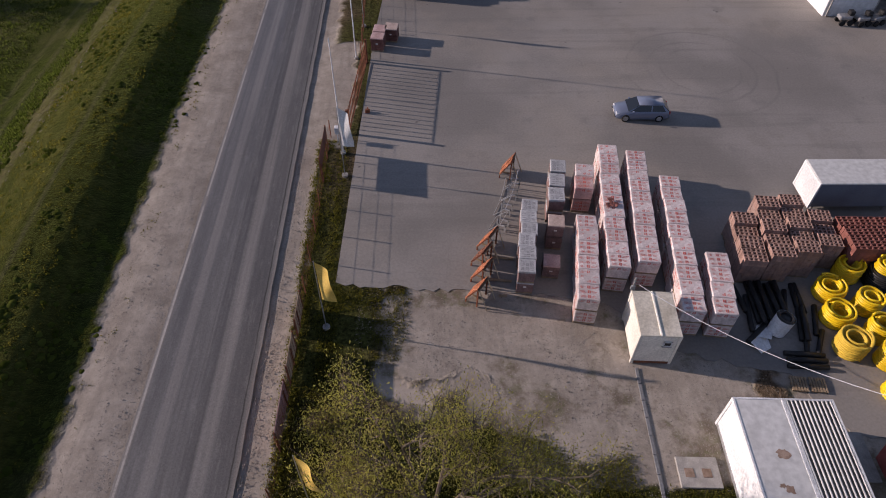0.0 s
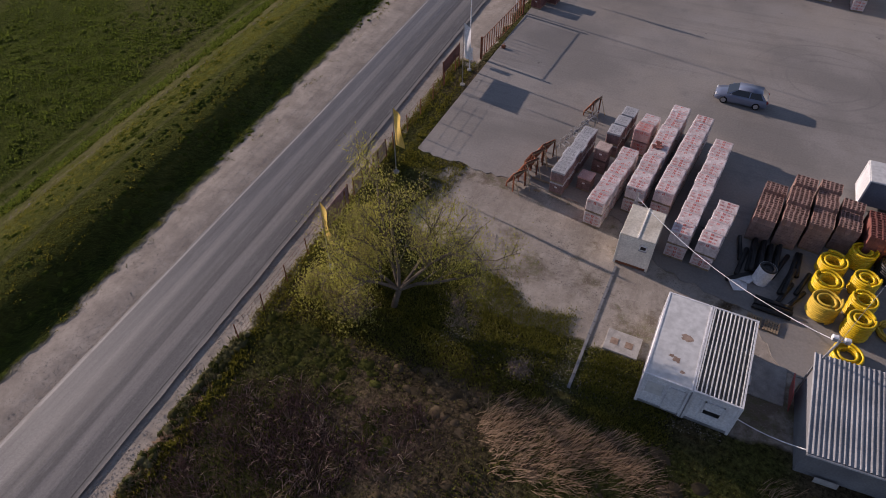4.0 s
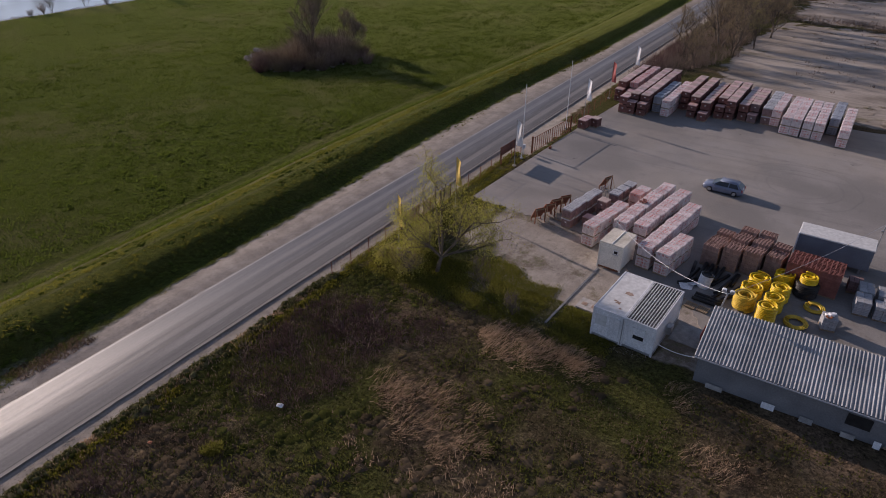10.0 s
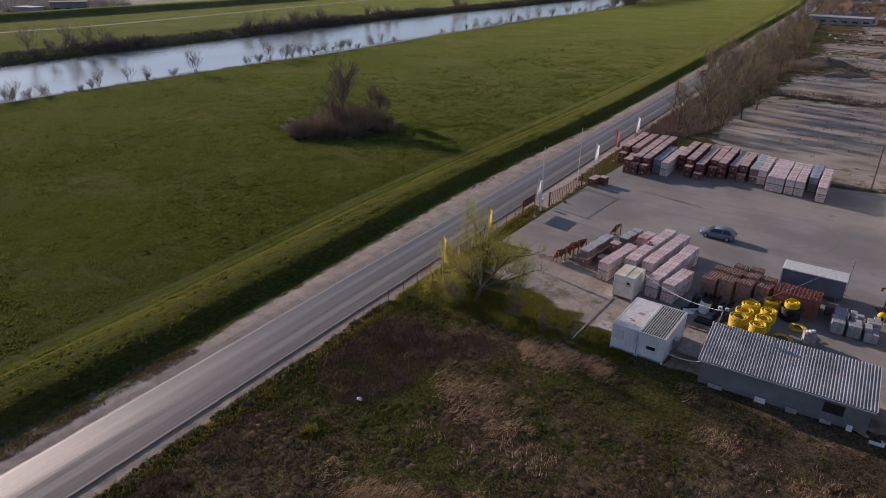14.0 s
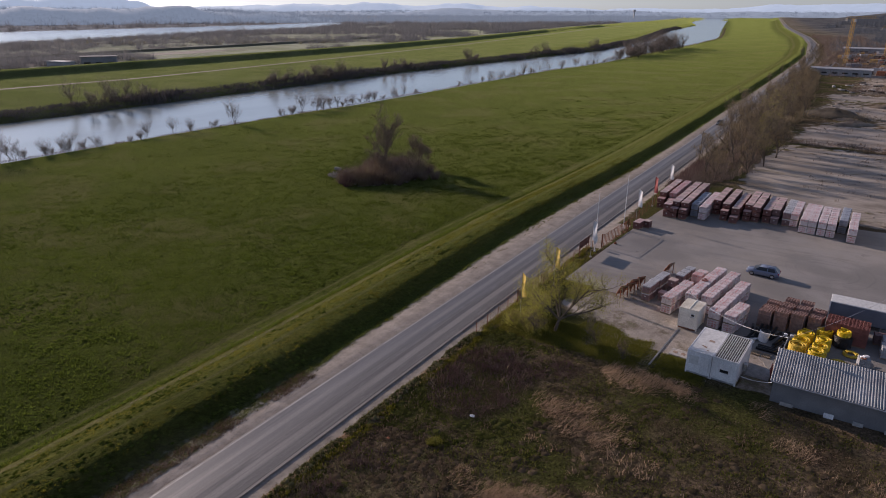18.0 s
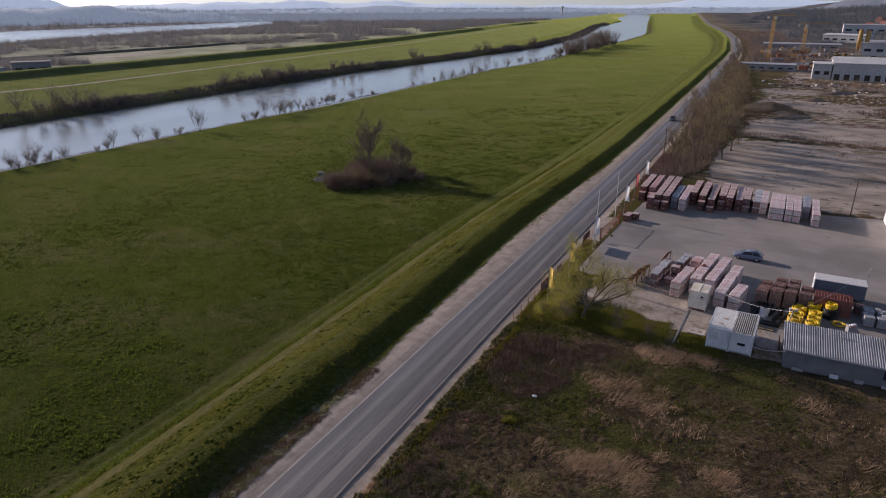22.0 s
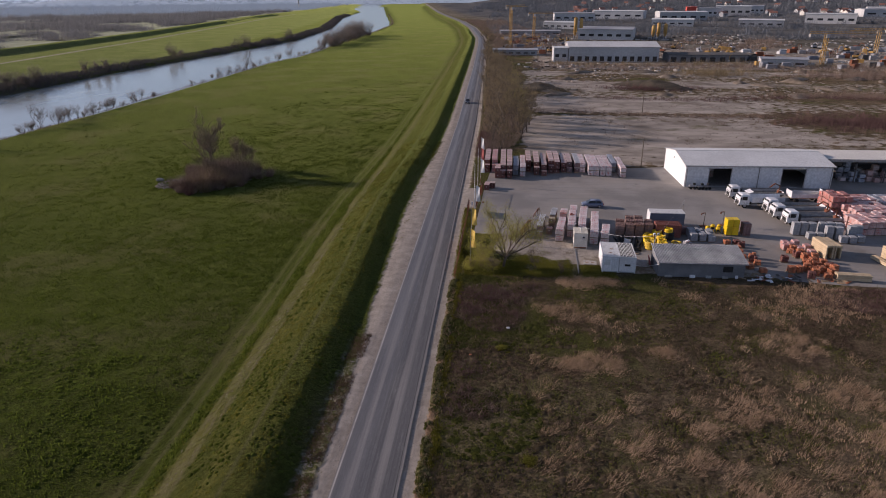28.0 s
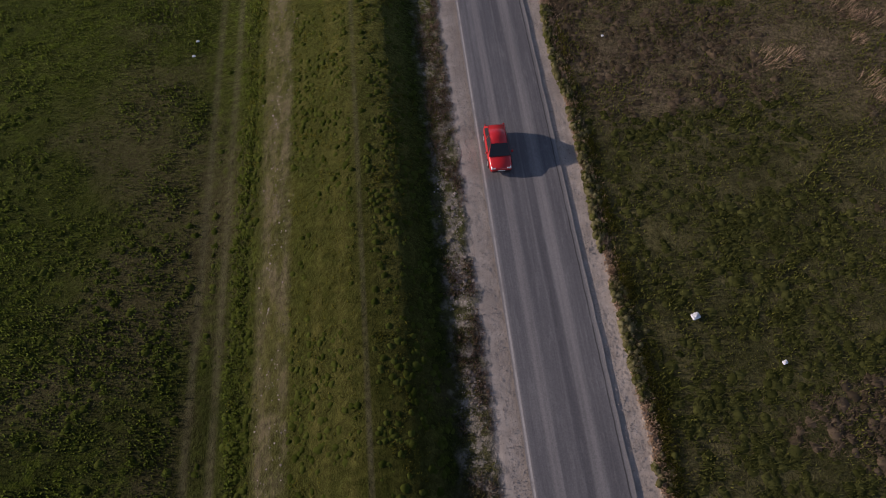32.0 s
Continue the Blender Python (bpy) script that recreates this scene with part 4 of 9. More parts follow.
pallet_row(26.75, 39.4, 28.20, 49.4, 10, ["white", "white", "white", "white", "white", "white"], 2, 1.28, 1.14, LW, "white wrapped rows")
pallet_row(28.55, 39.2, 29.15, 42.6, 4, ["white"], 2, 1.28, 1.12, LW, "white wrapped rows")
# crumpled film and loose bricks left on one row
solid("film_heap", merge(*[moved(cbox_vf(-0.16, -0.1, 0, 0.16, 0.1, 0.09, 0.03), pose(rnd.uniform(-0.3, 0.3), rnd.uniform(-0.3, 0.3), rnd.uniform(0, 0.12), rnd.uniform(-20, 20), rnd.uniform(-20, 20), rnd.uniform(0, 180))) for _ in range(9)]), BRICKRED, "small heap of loose red bricks and film on a stack", "bricks", at(23.85, 47.3, 2.34), kind="stuff")

# far row along the north edge
FAR = [(8.2, 84.2, 97.0, "red", 3), (9.9, 84.5, 97.0, "pink", 3), (10.6, 79.2, 83.2, "red", 2), (11.9, 79.2, 97.0, "red", 3), (13.4, 79.2, 97.0, "red", 3), (14.8, 82.0, 91.5, "blue", 2), (16.4, 80.8, 92.5, "white", 2), (17.8, 85.6, 95.8, "red", 3), (19.6, 82.6, 95.6, "red", 3), (21.3, 81.8, 95.2, "red", 2), (23.0, 84.3, 95.8, "red", 3), (24.4, 84.6, 95.8, "red", 3), (26.0, 85.3, 95.6, "red", 2), (27.3, 85.1, 95.5, "mauve", 2), (29.1, 85.5, 95.0, "grey", 2), (30.3, 85.4, 94.5, "white", 2), (32.0, 82.8, 94.0, "white", 2), (33.2, 82.7, 93.8, "white", 2), (34.6, 82.7, 93.5, "white", 2), (35.9, 82.6, 93.4, "white", 2), (37.4, 86.0, 94.7, "blue", 2), (38.9, 81.5, 92.2, "white", 2)]
for x, ya, yb, style, lev in FAR:
    n = max(2, int(round((yb - ya) / 1.28)))
    lean = 0.012 * (yb - ya)
    hh = 0.92 if lev == 3 else 1.2
    for i in range(n):
        y = ya + 0.6 + i * (yb - ya - 1.2) / (n - 1)
        k = lev if i > 0 or style in ("white", "blue", "grey") else max(1, lev - (int(x * 7) % 2))
        brick_pallet(style, k, 1.2, 1.18, hh, at(x - lean * (1 - i / n) + rnd.uniform(-0.04, 0.04), y, 0, -2 + rnd.uniform(-1.5, 1.5)), "dark red brick pallets with white labels, stacked high" if style == "red" else "film-wrapped pallets in the long row at the yard's edge", "north pallet row", i % 2)
pallet_row(8.35, 71.3, 9.5, 71.6, 2, ["red"], [1, 1], 1.1, 1.25, "short red brick pallets beside the gate", "gate pallets", -8)
brick_pallet("red", 1, 1.1, 1.1, 1.25, at(8.25, 70.0, 0, -8), "short red brick pallet beside the gate", "gate pallets", 0)


# ---- hollow clay bricks ----
def hollow_brick_vf(w, d, h, t=0.055):
    """A block with an open square hole: outer shell, inner shell, rim, dark floor inside."""
    o = [(-w / 2, -d / 2), (w / 2, -d / 2), (w / 2, d / 2), (-w / 2, d / 2)]
    i = [(x * (w / 2 - t) / (w / 2), y * (d / 2 - t) / (d / 2)) for x, y in o]
    v = [(x, y, 0) for x, y in o] + [(x, y, h) for x, y in o] + [(x, y, h) for x, y in i] + [(x, y, 0.02) for x, y in i]
    f = [(k, (k + 1) % 4, 4 + (k + 1) % 4, 4 + k) for k in range(4)]
    f += [(4 + k, 4 + (k + 1) % 4, 8 + (k + 1) % 4, 8 + k) for k in range(4)]
    f += [(8 + k, 8 + (k + 1) % 4, 12 + (k + 1) % 4, 12 + k) for k in range(4)]
    f.append((12, 13, 14, 15))
    return v, f


def hollow_stack(x0, x1, y0, y1, h, mat, nx, ny, turn, label):
    """A line of pallets, each with its own height."""
    n = max(1, int(round((y1 - y0) / 1.1)))
    xm, ym = (x0 + x1) / 2, (y0 + y1) / 2
    for k in range(n):
        s = (k + 0.5) / n * (y1 - y0) - (y1 - y0) / 2
        cx, cy = xm - math.sin(radians(turn)) * s, ym + math.cos(radians(turn)) * s
        hollow_pallet(x1 - x0, (y1 - y0) / n - 0.05, h + (0.0, -0.12, 0.06, -0.2)[(k + int(x0)) % 4] * (k > 0), mat, nx, 4, turn + rnd.uniform(-1.5, 1.5), label, cx + rnd.uniform(-0.05, 0.05), cy)


def hollow_pallet(w, d, h, mat, nx, ny, turn, label, x0, y0):
    th = thing("hollow_brick_stack", at(x0, y0, 0, turn), label, "brick stack", "hollow brick stacks")
    tagged(part("pallet", pallet_vf(w, d), WOOD, th, "flat wooden pallet"), kind="stuff")
    bw, bd, bh = w / nx, d / ny, 0.24
    lay = int((h - 0.13) / bh)
    bits = []
    r = random.Random(int(x0 * 10 + y0 * 3))
    for k in range(lay - 2):
        for i in range(nx):
            for j in range(ny):
                if i in (0, nx - 1) or j in (0, ny - 1):
                    cx, cy = -w / 2 + (i + 0.5) * bw + r.uniform(-0.012, 0.012), -d / 2 + (j + 0.5) * bd + r.uniform(-0.012, 0.012)
                    bits.append(box_vf(cx - bw / 2 + 0.008, cy - bd / 2 + 0.008, 0.13 + k * bh + 0.006, cx + bw / 2 - 0.008, cy + bd / 2 - 0.008, 0.13 + (k + 1) * bh - 0.006))
    bits.append(box_vf(-w / 2 + 0.06, -d / 2 + 0.06, 0.13, w / 2 - 0.06, d / 2 - 0.06, 0.13 + (lay - 2) * bh - 0.01))
    tagged(part("lower_bricks", merge(*bits), BRICKSIDE if mat is BRICK else mat, th), kind="stuff")
    me = mesh_of("brick", *hollow_brick_vf(bw - 0.012, bd - 0.012, 2 * bh, 0.036), mat)
    for i in range(nx):
        for j in range(ny):
            part("brick", me, None, th, "", pose(-w / 2 + (i + 0.5) * bw + r.uniform(-0.012, 0.012), -d / 2 + (j + 0.5) * bd + r.uniform(-0.012, 0.012), 0.13 + (lay - 2) * bh, 0, 0, r.uniform(-1.5, 1.5)))
    return th


HB = "stack of open hollow clay bricks on pallets"
hollow_stack(31.15, 32.55, 42.5, 46.7, 2.10, BRICK, 5, 11, YR, HB)
hollow_stack(32.9, 34.3, 42.6, 47.9, 2.33, BRICK, 5, 13, YR, HB)
hollow_stack(34.55, 35.9, 42.9, 48.0, 2.33, BRICK, 5, 12, YR, HB)
hollow_stack(36.15, 37.5, 43.6, 46.8, 2.10, BRICK, 5, 8, YR, HB)
hollow_stack(37.75, 41.9, 43.0, 46.1, 2.33, BRICKRED, 12, 8, -2, "wide block of red hollow bricks on pallets")


# ---- yellow drain pipe in coils ----
def coil(x, y, R, turns, mat, label, r=0.075, lean=0.0):
    th = thing("pipe_coil", at(x, y, 0, rnd.uniform(0, 360)) @ pose(0, 0, 0, lean, 0, 0), label, "pipe coil", "yellow pipe coils")
    for q in range(3):
        rr = R - q * 2 * r * 0.93
        n = (turns - (q == 1)) if turns > 1 else 1
        ang = np.linspace(0, 2 * math.pi * n, 20 * n + 1)
        pts = [((rr + 0.02 * math.sin(1.7 * a + q)) * math.cos(a), (rr + 0.02 * math.sin(1.3 * a)) * math.sin(a), r + (a / 2 / math.pi) * 2 * r * 0.93) for a in ang]
        part("pipe_layer", tube_vf(pts, r, 6), mat, th, "", None, True)
    e = [(R * math.cos(a), R * math.sin(a), turns * 2 * r * 0.94 + 0.04 + 0.10 * (a - 0.2)) for a in np.linspace(0.2, 1.5, 7)]
    part("pipe_end", tube_vf(e, r, 6), mat, th, "loose pipe end on top", None, True)
    return th


CY = "yellow corrugated drain pipe coiled in a standing roll"
for x, y, R, n, mt in ((36.1, 41.5, 0.80, 7, YELLOW), (35.8, 39.7, 0.80, 7, YELLOW), (35.6, 37.6, 0.80, 9, YELLOWDIRT), (37.8, 42.9, 0.72, 9, YELLOW), (37.85, 40.4, 0.70, 9, YELLOW), (37.65, 38.5, 0.70, 9, YELLOW), (37.4, 36.7, 0.70, 10, YELLOW), (37.0, 34.7, 0.78, 3, YELLOW)):
    coil(x, y, R, n, mt, CY)
coil(39.6, 37.6, 0.85, 1, YELLOWDIRT, "single loop of dusty yellow pipe on the concrete")
coil(40.6, 40.6, 0.75, 1, YELLOWDIRT, "flat loop of dusty yellow pipe lying in shade")
_bk = thing("black_pipe_coil", at(39.6, 42.3), "black plastic pipe coils stacked under a yellow one", "pipe coil")
for q in range(3):
    part("pipe_layer", tube_vf([((0.85 - 0.14 * q) * math.cos(a), (0.85 - 0.14 * q) * math.sin(a), 0.08 + 0.15 * a / 2 / math.pi) for a in np.linspace(0, 16 * math.pi, 161)], 0.08, 6), BLACK, _bk, "", None, True)
_c = coil(39.6, 42.4, 0.62, 4, YELLOW, "small yellow pipe coil lying on black coils")
_c.matrix_basis = at(39.6, 42.35, 1.24, 40)

# black pipes, a drum and pallets beside the stacks
for k, (x, y, ln, tn) in enumerate(((30.9, 40.2, 2.6, 80), (31.4, 41.0, 3.0, 85), (33.2, 40.6, 2.6, 70), (33.6, 39.4, 2.4, 74), (31.0, 38.9, 2.2, 40), (33.0, 37.3, 2.2, -6), (33.0, 36.9, 2.2, -4), (32.9, 36.5, 2.2, -5), (34.3, 41.2, 2.2, 85), (30.7, 41.4, 2.2, 95), (31.9, 41.1, 2.8, 83), (32.4, 40.9, 2.8, 86), (32.85, 41.2, 2.6, 82), (34.0, 41.0, 2.6, 80), (34.6, 39.6, 2.2, 70), (34.2, 38.0, 2.0, 60), (33.6, 38.4, 2.0, 68))):
    solid("black_pipe", moved(tube_vf([(-ln / 2, 0, 0), (0, 0, 0.01), (ln / 2, 0, 0)], 0.15, 10), pose(0, 0, 0.15)), BLACK, "black plastic drain pipe lying on the ground", "pipe", at(x, y, 0, tn), "black pipes", smooth=True)
    if k in (1, 3, 10, 11, 12):
        solid("black_pipe", moved(tube_vf([(-ln / 2, 0, 0), (0, 0, 0.01), (ln / 2, 0, 0)], 0.15, 10), pose(0, 0, 0.15)), BLACK, "black plastic drain pipe on top of others", "pipe", at(x + 0.1, y - 0.2, 0.30, tn + 3), "black pipes", smooth=True)
_dr = thing("film_roll", at(32.1, 39.0, 0, 20) @ pose(0, 0, 0, 0, 8, 0), "big upright roll wrapped in white film, open top", "roll")
part("sleeve", cyl_vf(0.52, 0.02, 1.25, 22, 0.55, False), WHITE, _dr, "white film sleeve", None, True)
part("core", merge(cyl_vf(0.50, 0, 1.22, 20), torus_vf(0.42, 0.09, 1.22, 20, 6)), BLACK, _dr, "black rolled sheet inside", None, True)
solid("film_sheet", merge(moved(cbox_vf(-0.7, -0.5, 0, 0.7, 0.5, 0.05, 0.02), pose(0, 0, 0.02, 6, 10, 0)), moved(cbox_vf(-0.4, -0.5, 0, 0.5, 0.4, 0.05, 0.02), pose(0.5, 0.4, 0.1, -12, 6, 30))), WHITE, "crumpled sheet of white film on the ground", "film", at(31.0, 38.2, 0.02, 30))
for x, y in ((32.0, 35.5), (33.0, 35.4)):
    th = thing("pallet", at(x, y, 0, -8), "empty grey wooden pallet on the concrete", "pallet", "empty pallets")
    for i in range(6):
        part("deck_board", box_vf(-0.45 + 0.15 * i + 0.02, -0.45, 0.105, -0.45 + 0.15 * i + 0.12, 0.45, 0.13), WOOD, th)
    for dy in (-0.38, 0.0, 0.38):
        part("bearer", box_vf(-0.43, dy - 0.05, 0.0, 0.42, dy + 0.05, 0.105), WOOD, th)


# ---- grey paver pallets and small stock east of the coils ----
def block_pallet(x, y, nx, ny, nz, w, h, mat, label, turn=0.0, group="block pallets", skip=0):
    th = thing("block_pallet", at(x, y, 0, turn), label, "block pallet", group)
    W = nx * w
    tagged(part("pallet", pallet_vf(W, ny * w), WOOD, th, "wooden pallet"), kind="stuff")
    me = mesh_of("block", *cbox_vf(-w / 2 + 0.006, -w / 2 + 0.006, 0, w / 2 - 0.006, w / 2 - 0.006, h - 0.01, 0.02), mat)
    r = random.Random(int(x * 13 + y * 7))
    for k in range(nz):
        for i in range(nx):
            for j in range(ny):
                if k == nz - 1 and r.random() < skip:
                    continue
                if 0 < i < nx - 1 and 0 < j < ny - 1 and k < nz - 1:
                    continue
                part("block", me, None, th, "", pose((i - (nx - 1) / 2) * w, (j - (ny - 1) / 2) * w, 0.13 + k * h, 0, 0, r.uniform(-2, 2)))
    return th


GP = "pallet of grey concrete paving blocks in courses"
for x, y in ((43.7, 42.4), (43.8, 44.3), (45.1, 42.4), (45.2, 44.3), (46.5, 42.2), (46.6, 44.0)):
    block_pallet(x, y, 2, 3, 4, 0.56, 0.30, GREYBLOCK, GP, 4, "grey paver pallets", 0.2)
block_pallet(43.0, 45.4, 3, 3, 4, 0.36, 0.26, PACKMAUVE, "pallet of brown clinker blocks beside the trailer", 4)
block_pallet(41.7, 38.4, 2, 2, 4, 0.52, 0.26, GREYBLOCK, "pallet of grey blocks topped with a torn sack", 10)
solid("sack", merge(*[moved(cbox_vf(-0.28, -0.18, 0, 0.28, 0.18, 0.14, 0.05), pose(dx, dy, dz, 0, 0, a)) for dx, dy, dz, a in ((-0.1, -0.1, 0, 10), (0.15, 0.2, 0.0, 70), (0.1, 0.0, 0.13, 40))]), FLAGWHITE, "torn white sacks on a block pallet", "sack", at(41.7, 38.4, 1.17))
solid("brick_scraps", merge(*[moved(cbox_vf(-0.13, -0.08, 0, 0.13, 0.08, 0.07, 0.015), pose(rnd.uniform(-0.45, -0.1), rnd.uniform(-0.4, 0.4), rnd.uniform(0.0, 0.05), 0, 0, rnd.uniform(0, 180))) for _ in range(10)]), ORANGE, "orange brick scraps beside sacks on a pallet", "bricks", at(41.9, 38.3, 1.17))
for x, y, h in ((50.9, 45.6, 2.9),):
    th = thing("wrapped_pallet", at(x, y, 0, 2), "tall block of yellow insulation packs on pallets", "insulation")
    tagged(part("pallet", pallet_vf(2.1, 1.6), WOOD, th), kind="stuff")
    for k in range(2):
        for i in range(2):
            part("pack", cbox_vf(-1.05 + i * 1.05 + 0.01, -0.8, 0.13 + k * 1.4, -0.01 + i * 1.05, 0.8, 0.13 + (k + 1) * 1.4 - 0.02, 0.06), YELLOW, th)
block_pallet(53.3, 45.6, 3, 4, 7, 0.42, 0.30, PACKMAUVE, "tall pallet of brown blocks behind yellow packs", 2)
for x, y, h in ((47.3, 46.6, 1.1), (48.2, 46.9, 1.5), (48.9, 46.3, 1.0), (49.4, 47.3, 1.2)):
    th = thing("yellow_machine", at(x, y, 0, rnd.uniform(-10, 10)), "small yellow concrete mixer standing in a row", "mixer", "yellow mixers")
    part("drum", moved(merge(cyl_vf(0.28, -0.1, 0.25, 14, 0.42), cyl_vf(0.42, 0.25, 0.6, 14, 0.25)), pose(0, 0, h * 0.55, 35, 0, 0)), YELLOW, th, "yellow mixing drum", None, True)
    part("frame", merge(tube_vf([(-0.4, -0.4, 0), (0, 0, h * 0.5), (0.4, 0.4, 0)], 0.035, 5), tube_vf([(-0.4, 0.4, 0), (0, 0, h * 0.5), (0.4, -0.4, 0)], 0.035, 5)), YELLOW, th, "bent tube stand")
    part("motor", cbox_vf(-0.2, -0.55, h * 0.4, 0.2, -0.25, h * 0.4 + 0.35, 0.04), BLACK, th, "black motor box")

# ---- cabins, container, sheds, warehouse ----
def ribbed_wall(x0, x1, z0, z1, y, out, n, depth=0.03):
    """A sheet with vertical ribs, facing -y if out < 0 or +y."""
    v, f = [], []
    ts = np.linspace(x0, x1, n * 4 + 1)
    for k, x in enumerate(ts):
        d = depth if k % 4 in (1, 2) else 0.0
        v += [(x, y + out * d, z0), (x, y + out * d, z1)]
    for k in range(len(ts) - 1):
        q = (2 * k, 2 * k + 2, 2 * k + 3, 2 * k + 1)
        f.append(q if out < 0 else q[::-1])
    return v, f


def cabin_module(parent, x0, x1, d, h, ribroof, front):
    w = x1 - x0
    cx = (x0 + x1) / 2
    hold = part("module", merge(cbox_vf(x0 + 0.05, 0.05, 0.12, x1 - 0.05, d - 0.05, h - 0.10, 0.02), *[moved(ribbed_wall(0.15, w - 0.15, 0.25, h - 0.28, 0.055, -1, 9, 0.022), pose(x0, 0, 0))]), WHITE, parent, "white steel container module")
    for x in (x0 + 0.07, x1 - 0.07):
        for y in (0.07, d - 0.07):
            part("corner_post", cbox_vf(x - 0.08, y - 0.08, 0, x + 0.08, y + 0.08, h, 0.015), WHITE, hold, "square corner post")
    part("floor_frame", merge(box_vf(x0, 0, 0.06, x1, 0.08, 0.22), box_vf(x0, d - 0.08, 0.06, x1, d, 0.22), box_vf(x0, 0, 0.06, x0 + 0.08, d, 0.22), box_vf(x1 - 0.08, 0, 0.06, x1, d, 0.22)), STEEL, hold, "grey floor frame")
    part("roof_frame", merge(box_vf(x0, 0.0, h - 0.18, x1, 0.09, h + 0.03), box_vf(x0, d - 0.09, h - 0.18, x1, d, h + 0.03), box_vf(x0, 0.09, h - 0.18, x0 + 0.09, d - 0.09, h + 0.03), box_vf(x1 - 0.09, 0.09, h - 0.18, x1, d - 0.09, h + 0.03)), WHITE, hold, "white roof rim")
    if ribroof:
        bits, dark = [], []
        n = 11
        for i in range(n):
            x = x0 + 0.16 + i * (w - 0.32) / (n - 1)
            bits.append(cbox_vf(x - 0.032, 0.09, h - 0.03, x + 0.032, d - 0.09, h + 0.03, 0.010))
        part("roof_sheet", box_vf(x0 + 0.09, 0.09, h - 0.10, x1 - 0.09, d - 0.09, h - 0.02), DARKRIB, hold, "dark roof sheet between paler ribs")
        for b in bits:
            part("roof_rib", b, ROOFWHITE, hold)
    else:
        part("roof_sheet", box_vf(x0 + 0.09, 0.09, h - 0.10, x1 - 0.09, d - 0.09, h + 0.005), ROOFWHITE, hold, "flat white roof sheet")
        for sx, sy, rr in ((0.62, 0.52, 0.34), (0.55, 0.25, 0.26), (0.42, 0.28, 0.18), (0.72, 0.14, 0.16)):
            r = random.Random(int(sx * 100))
            pts = [(x0 + w * sx + rr * r.uniform(0.5, 1.2) * math.cos(a), d * sy + 0.8 * rr * r.uniform(0.5, 1.2) * math.sin(a), h + 0.009) for a in np.linspace(0, 6.0, 13)]
            part("rust_patch", (pts, [tuple(range(13))]), RUSTSTAIN, hold, "brown rust stain")
    return hold


CAB = thing("site_cabin", at(26.45, 27.45, 0, -3.2), "white double site cabin, one roof flat, one ribbed", "site cabin")
_m1 = cabin_module(CAB, 0.0, 2.42, 6.0, 2.58, False, "door")
_m2 = cabin_module(CAB, 2.44, 4.86, 6.0, 2.58, True, "window")
part("window", cbox_vf(0.28, -0.03, 1.15, 1.15, 0.04, 2.1, 0.02), ROOFWHITE, _m1, "closed pale grey shutter")
part("door", merge(cbox_vf(1.35, -0.035, 0.22, 2.2, 0.03, 2.2, 0.015), box_vf(1.42, -0.06, 1.1, 1.50, -0.03, 1.25)), WHITE, _m1, "white steel door")
_w = part("window", merge(box_vf(3.2, -0.04, 1.05, 4.15, 0.02, 1.12), box_vf(3.2, -0.04, 2.05, 4.15, 0.02, 2.12), box_vf(3.2, -0.04, 1.05, 3.27, 0.02, 2.12), box_vf(4.08, -0.04, 1.05, 4.15, 0.02, 2.12)), WHITE, _m2, "white window frame")
part("shutter", ribbed_wall(3.27, 4.08, 1.45, 2.05, -0.015, -1, 1, 0.01), WHITE, _w, "half lowered white shutter")
part("pane", box_vf(3.27, -0.02, 1.12, 4.08, 0.0, 1.45), BLACK, _w, "dark glass strip")
part("downpipe", tube_vf([(2.43, -0.06, 0.1), (2.43, -0.06, 2.5)], 0.035, 6), STEEL, CAB, "grey downpipe between modules")
part("vent", cbox_vf(4.88, 2.6, 0.6, 5.25, 3.3, 1.3, 0.03), STEEL, CAB, "air conditioner box on the side")

BOX = thing("storage_container", at(23.2, 37.1, 0, -4), "small cream steel container with seamed dirty roof", "container")
part("body", merge(cbox_vf(0.04, 0.04, 0.15, 2.16, 2.96, 2.52, 0.02)), CREAM, BOX)
for x in (0.07, 2.13):
    for y in (0.07, 2.93):
        part("corner_post", cbox_vf(x - 0.08, y - 0.08, 0, x + 0.08, y + 0.08, 2.6, 0.015), CREAM, BOX)
part("roof", merge(cbox_vf(0.0, 0.0, 2.50, 1.08, 3.0, 2.62, 0.02), cbox_vf(1.12, 0.0, 2.50, 2.2, 3.0, 2.62, 0.02)), CREAMDIRT, BOX, "two dirty roof halves")
part("roof_seam", cbox_vf(1.05, 0.0, 2.55, 1.15, 3.0, 2.67, 0.015), CREAM, BOX, "raised pale seam")
part("floor_frame", merge(box_vf(0, 0, 0.05, 2.2, 0.1, 0.2), box_vf(0, 2.9, 0.05, 2.2, 3.0, 0.2)), RUST, BOX, "rusty floor beam")
_w = part("window", merge(box_vf(1.35, -0.03, 1.72, 1.80, 0.04, 1.78), box_vf(1.35, -0.03, 2.05, 1.80, 0.04, 2.11), box_vf(1.35, -0.03, 1.72, 1.41, 0.04, 2.11), box_vf(1.74, -0.03, 1.72, 1.80, 0.04, 2.11)), WHITE, BOX, "small framed window")
part("pane", box_vf(1.41, -0.01, 1.78, 1.74, 0.035, 2.05), BLACK, _w, "dark pane")
part("sill", box_vf(1.32, -0.07, 1.66, 1.83, 0.04, 1.71), STEEL, _w)

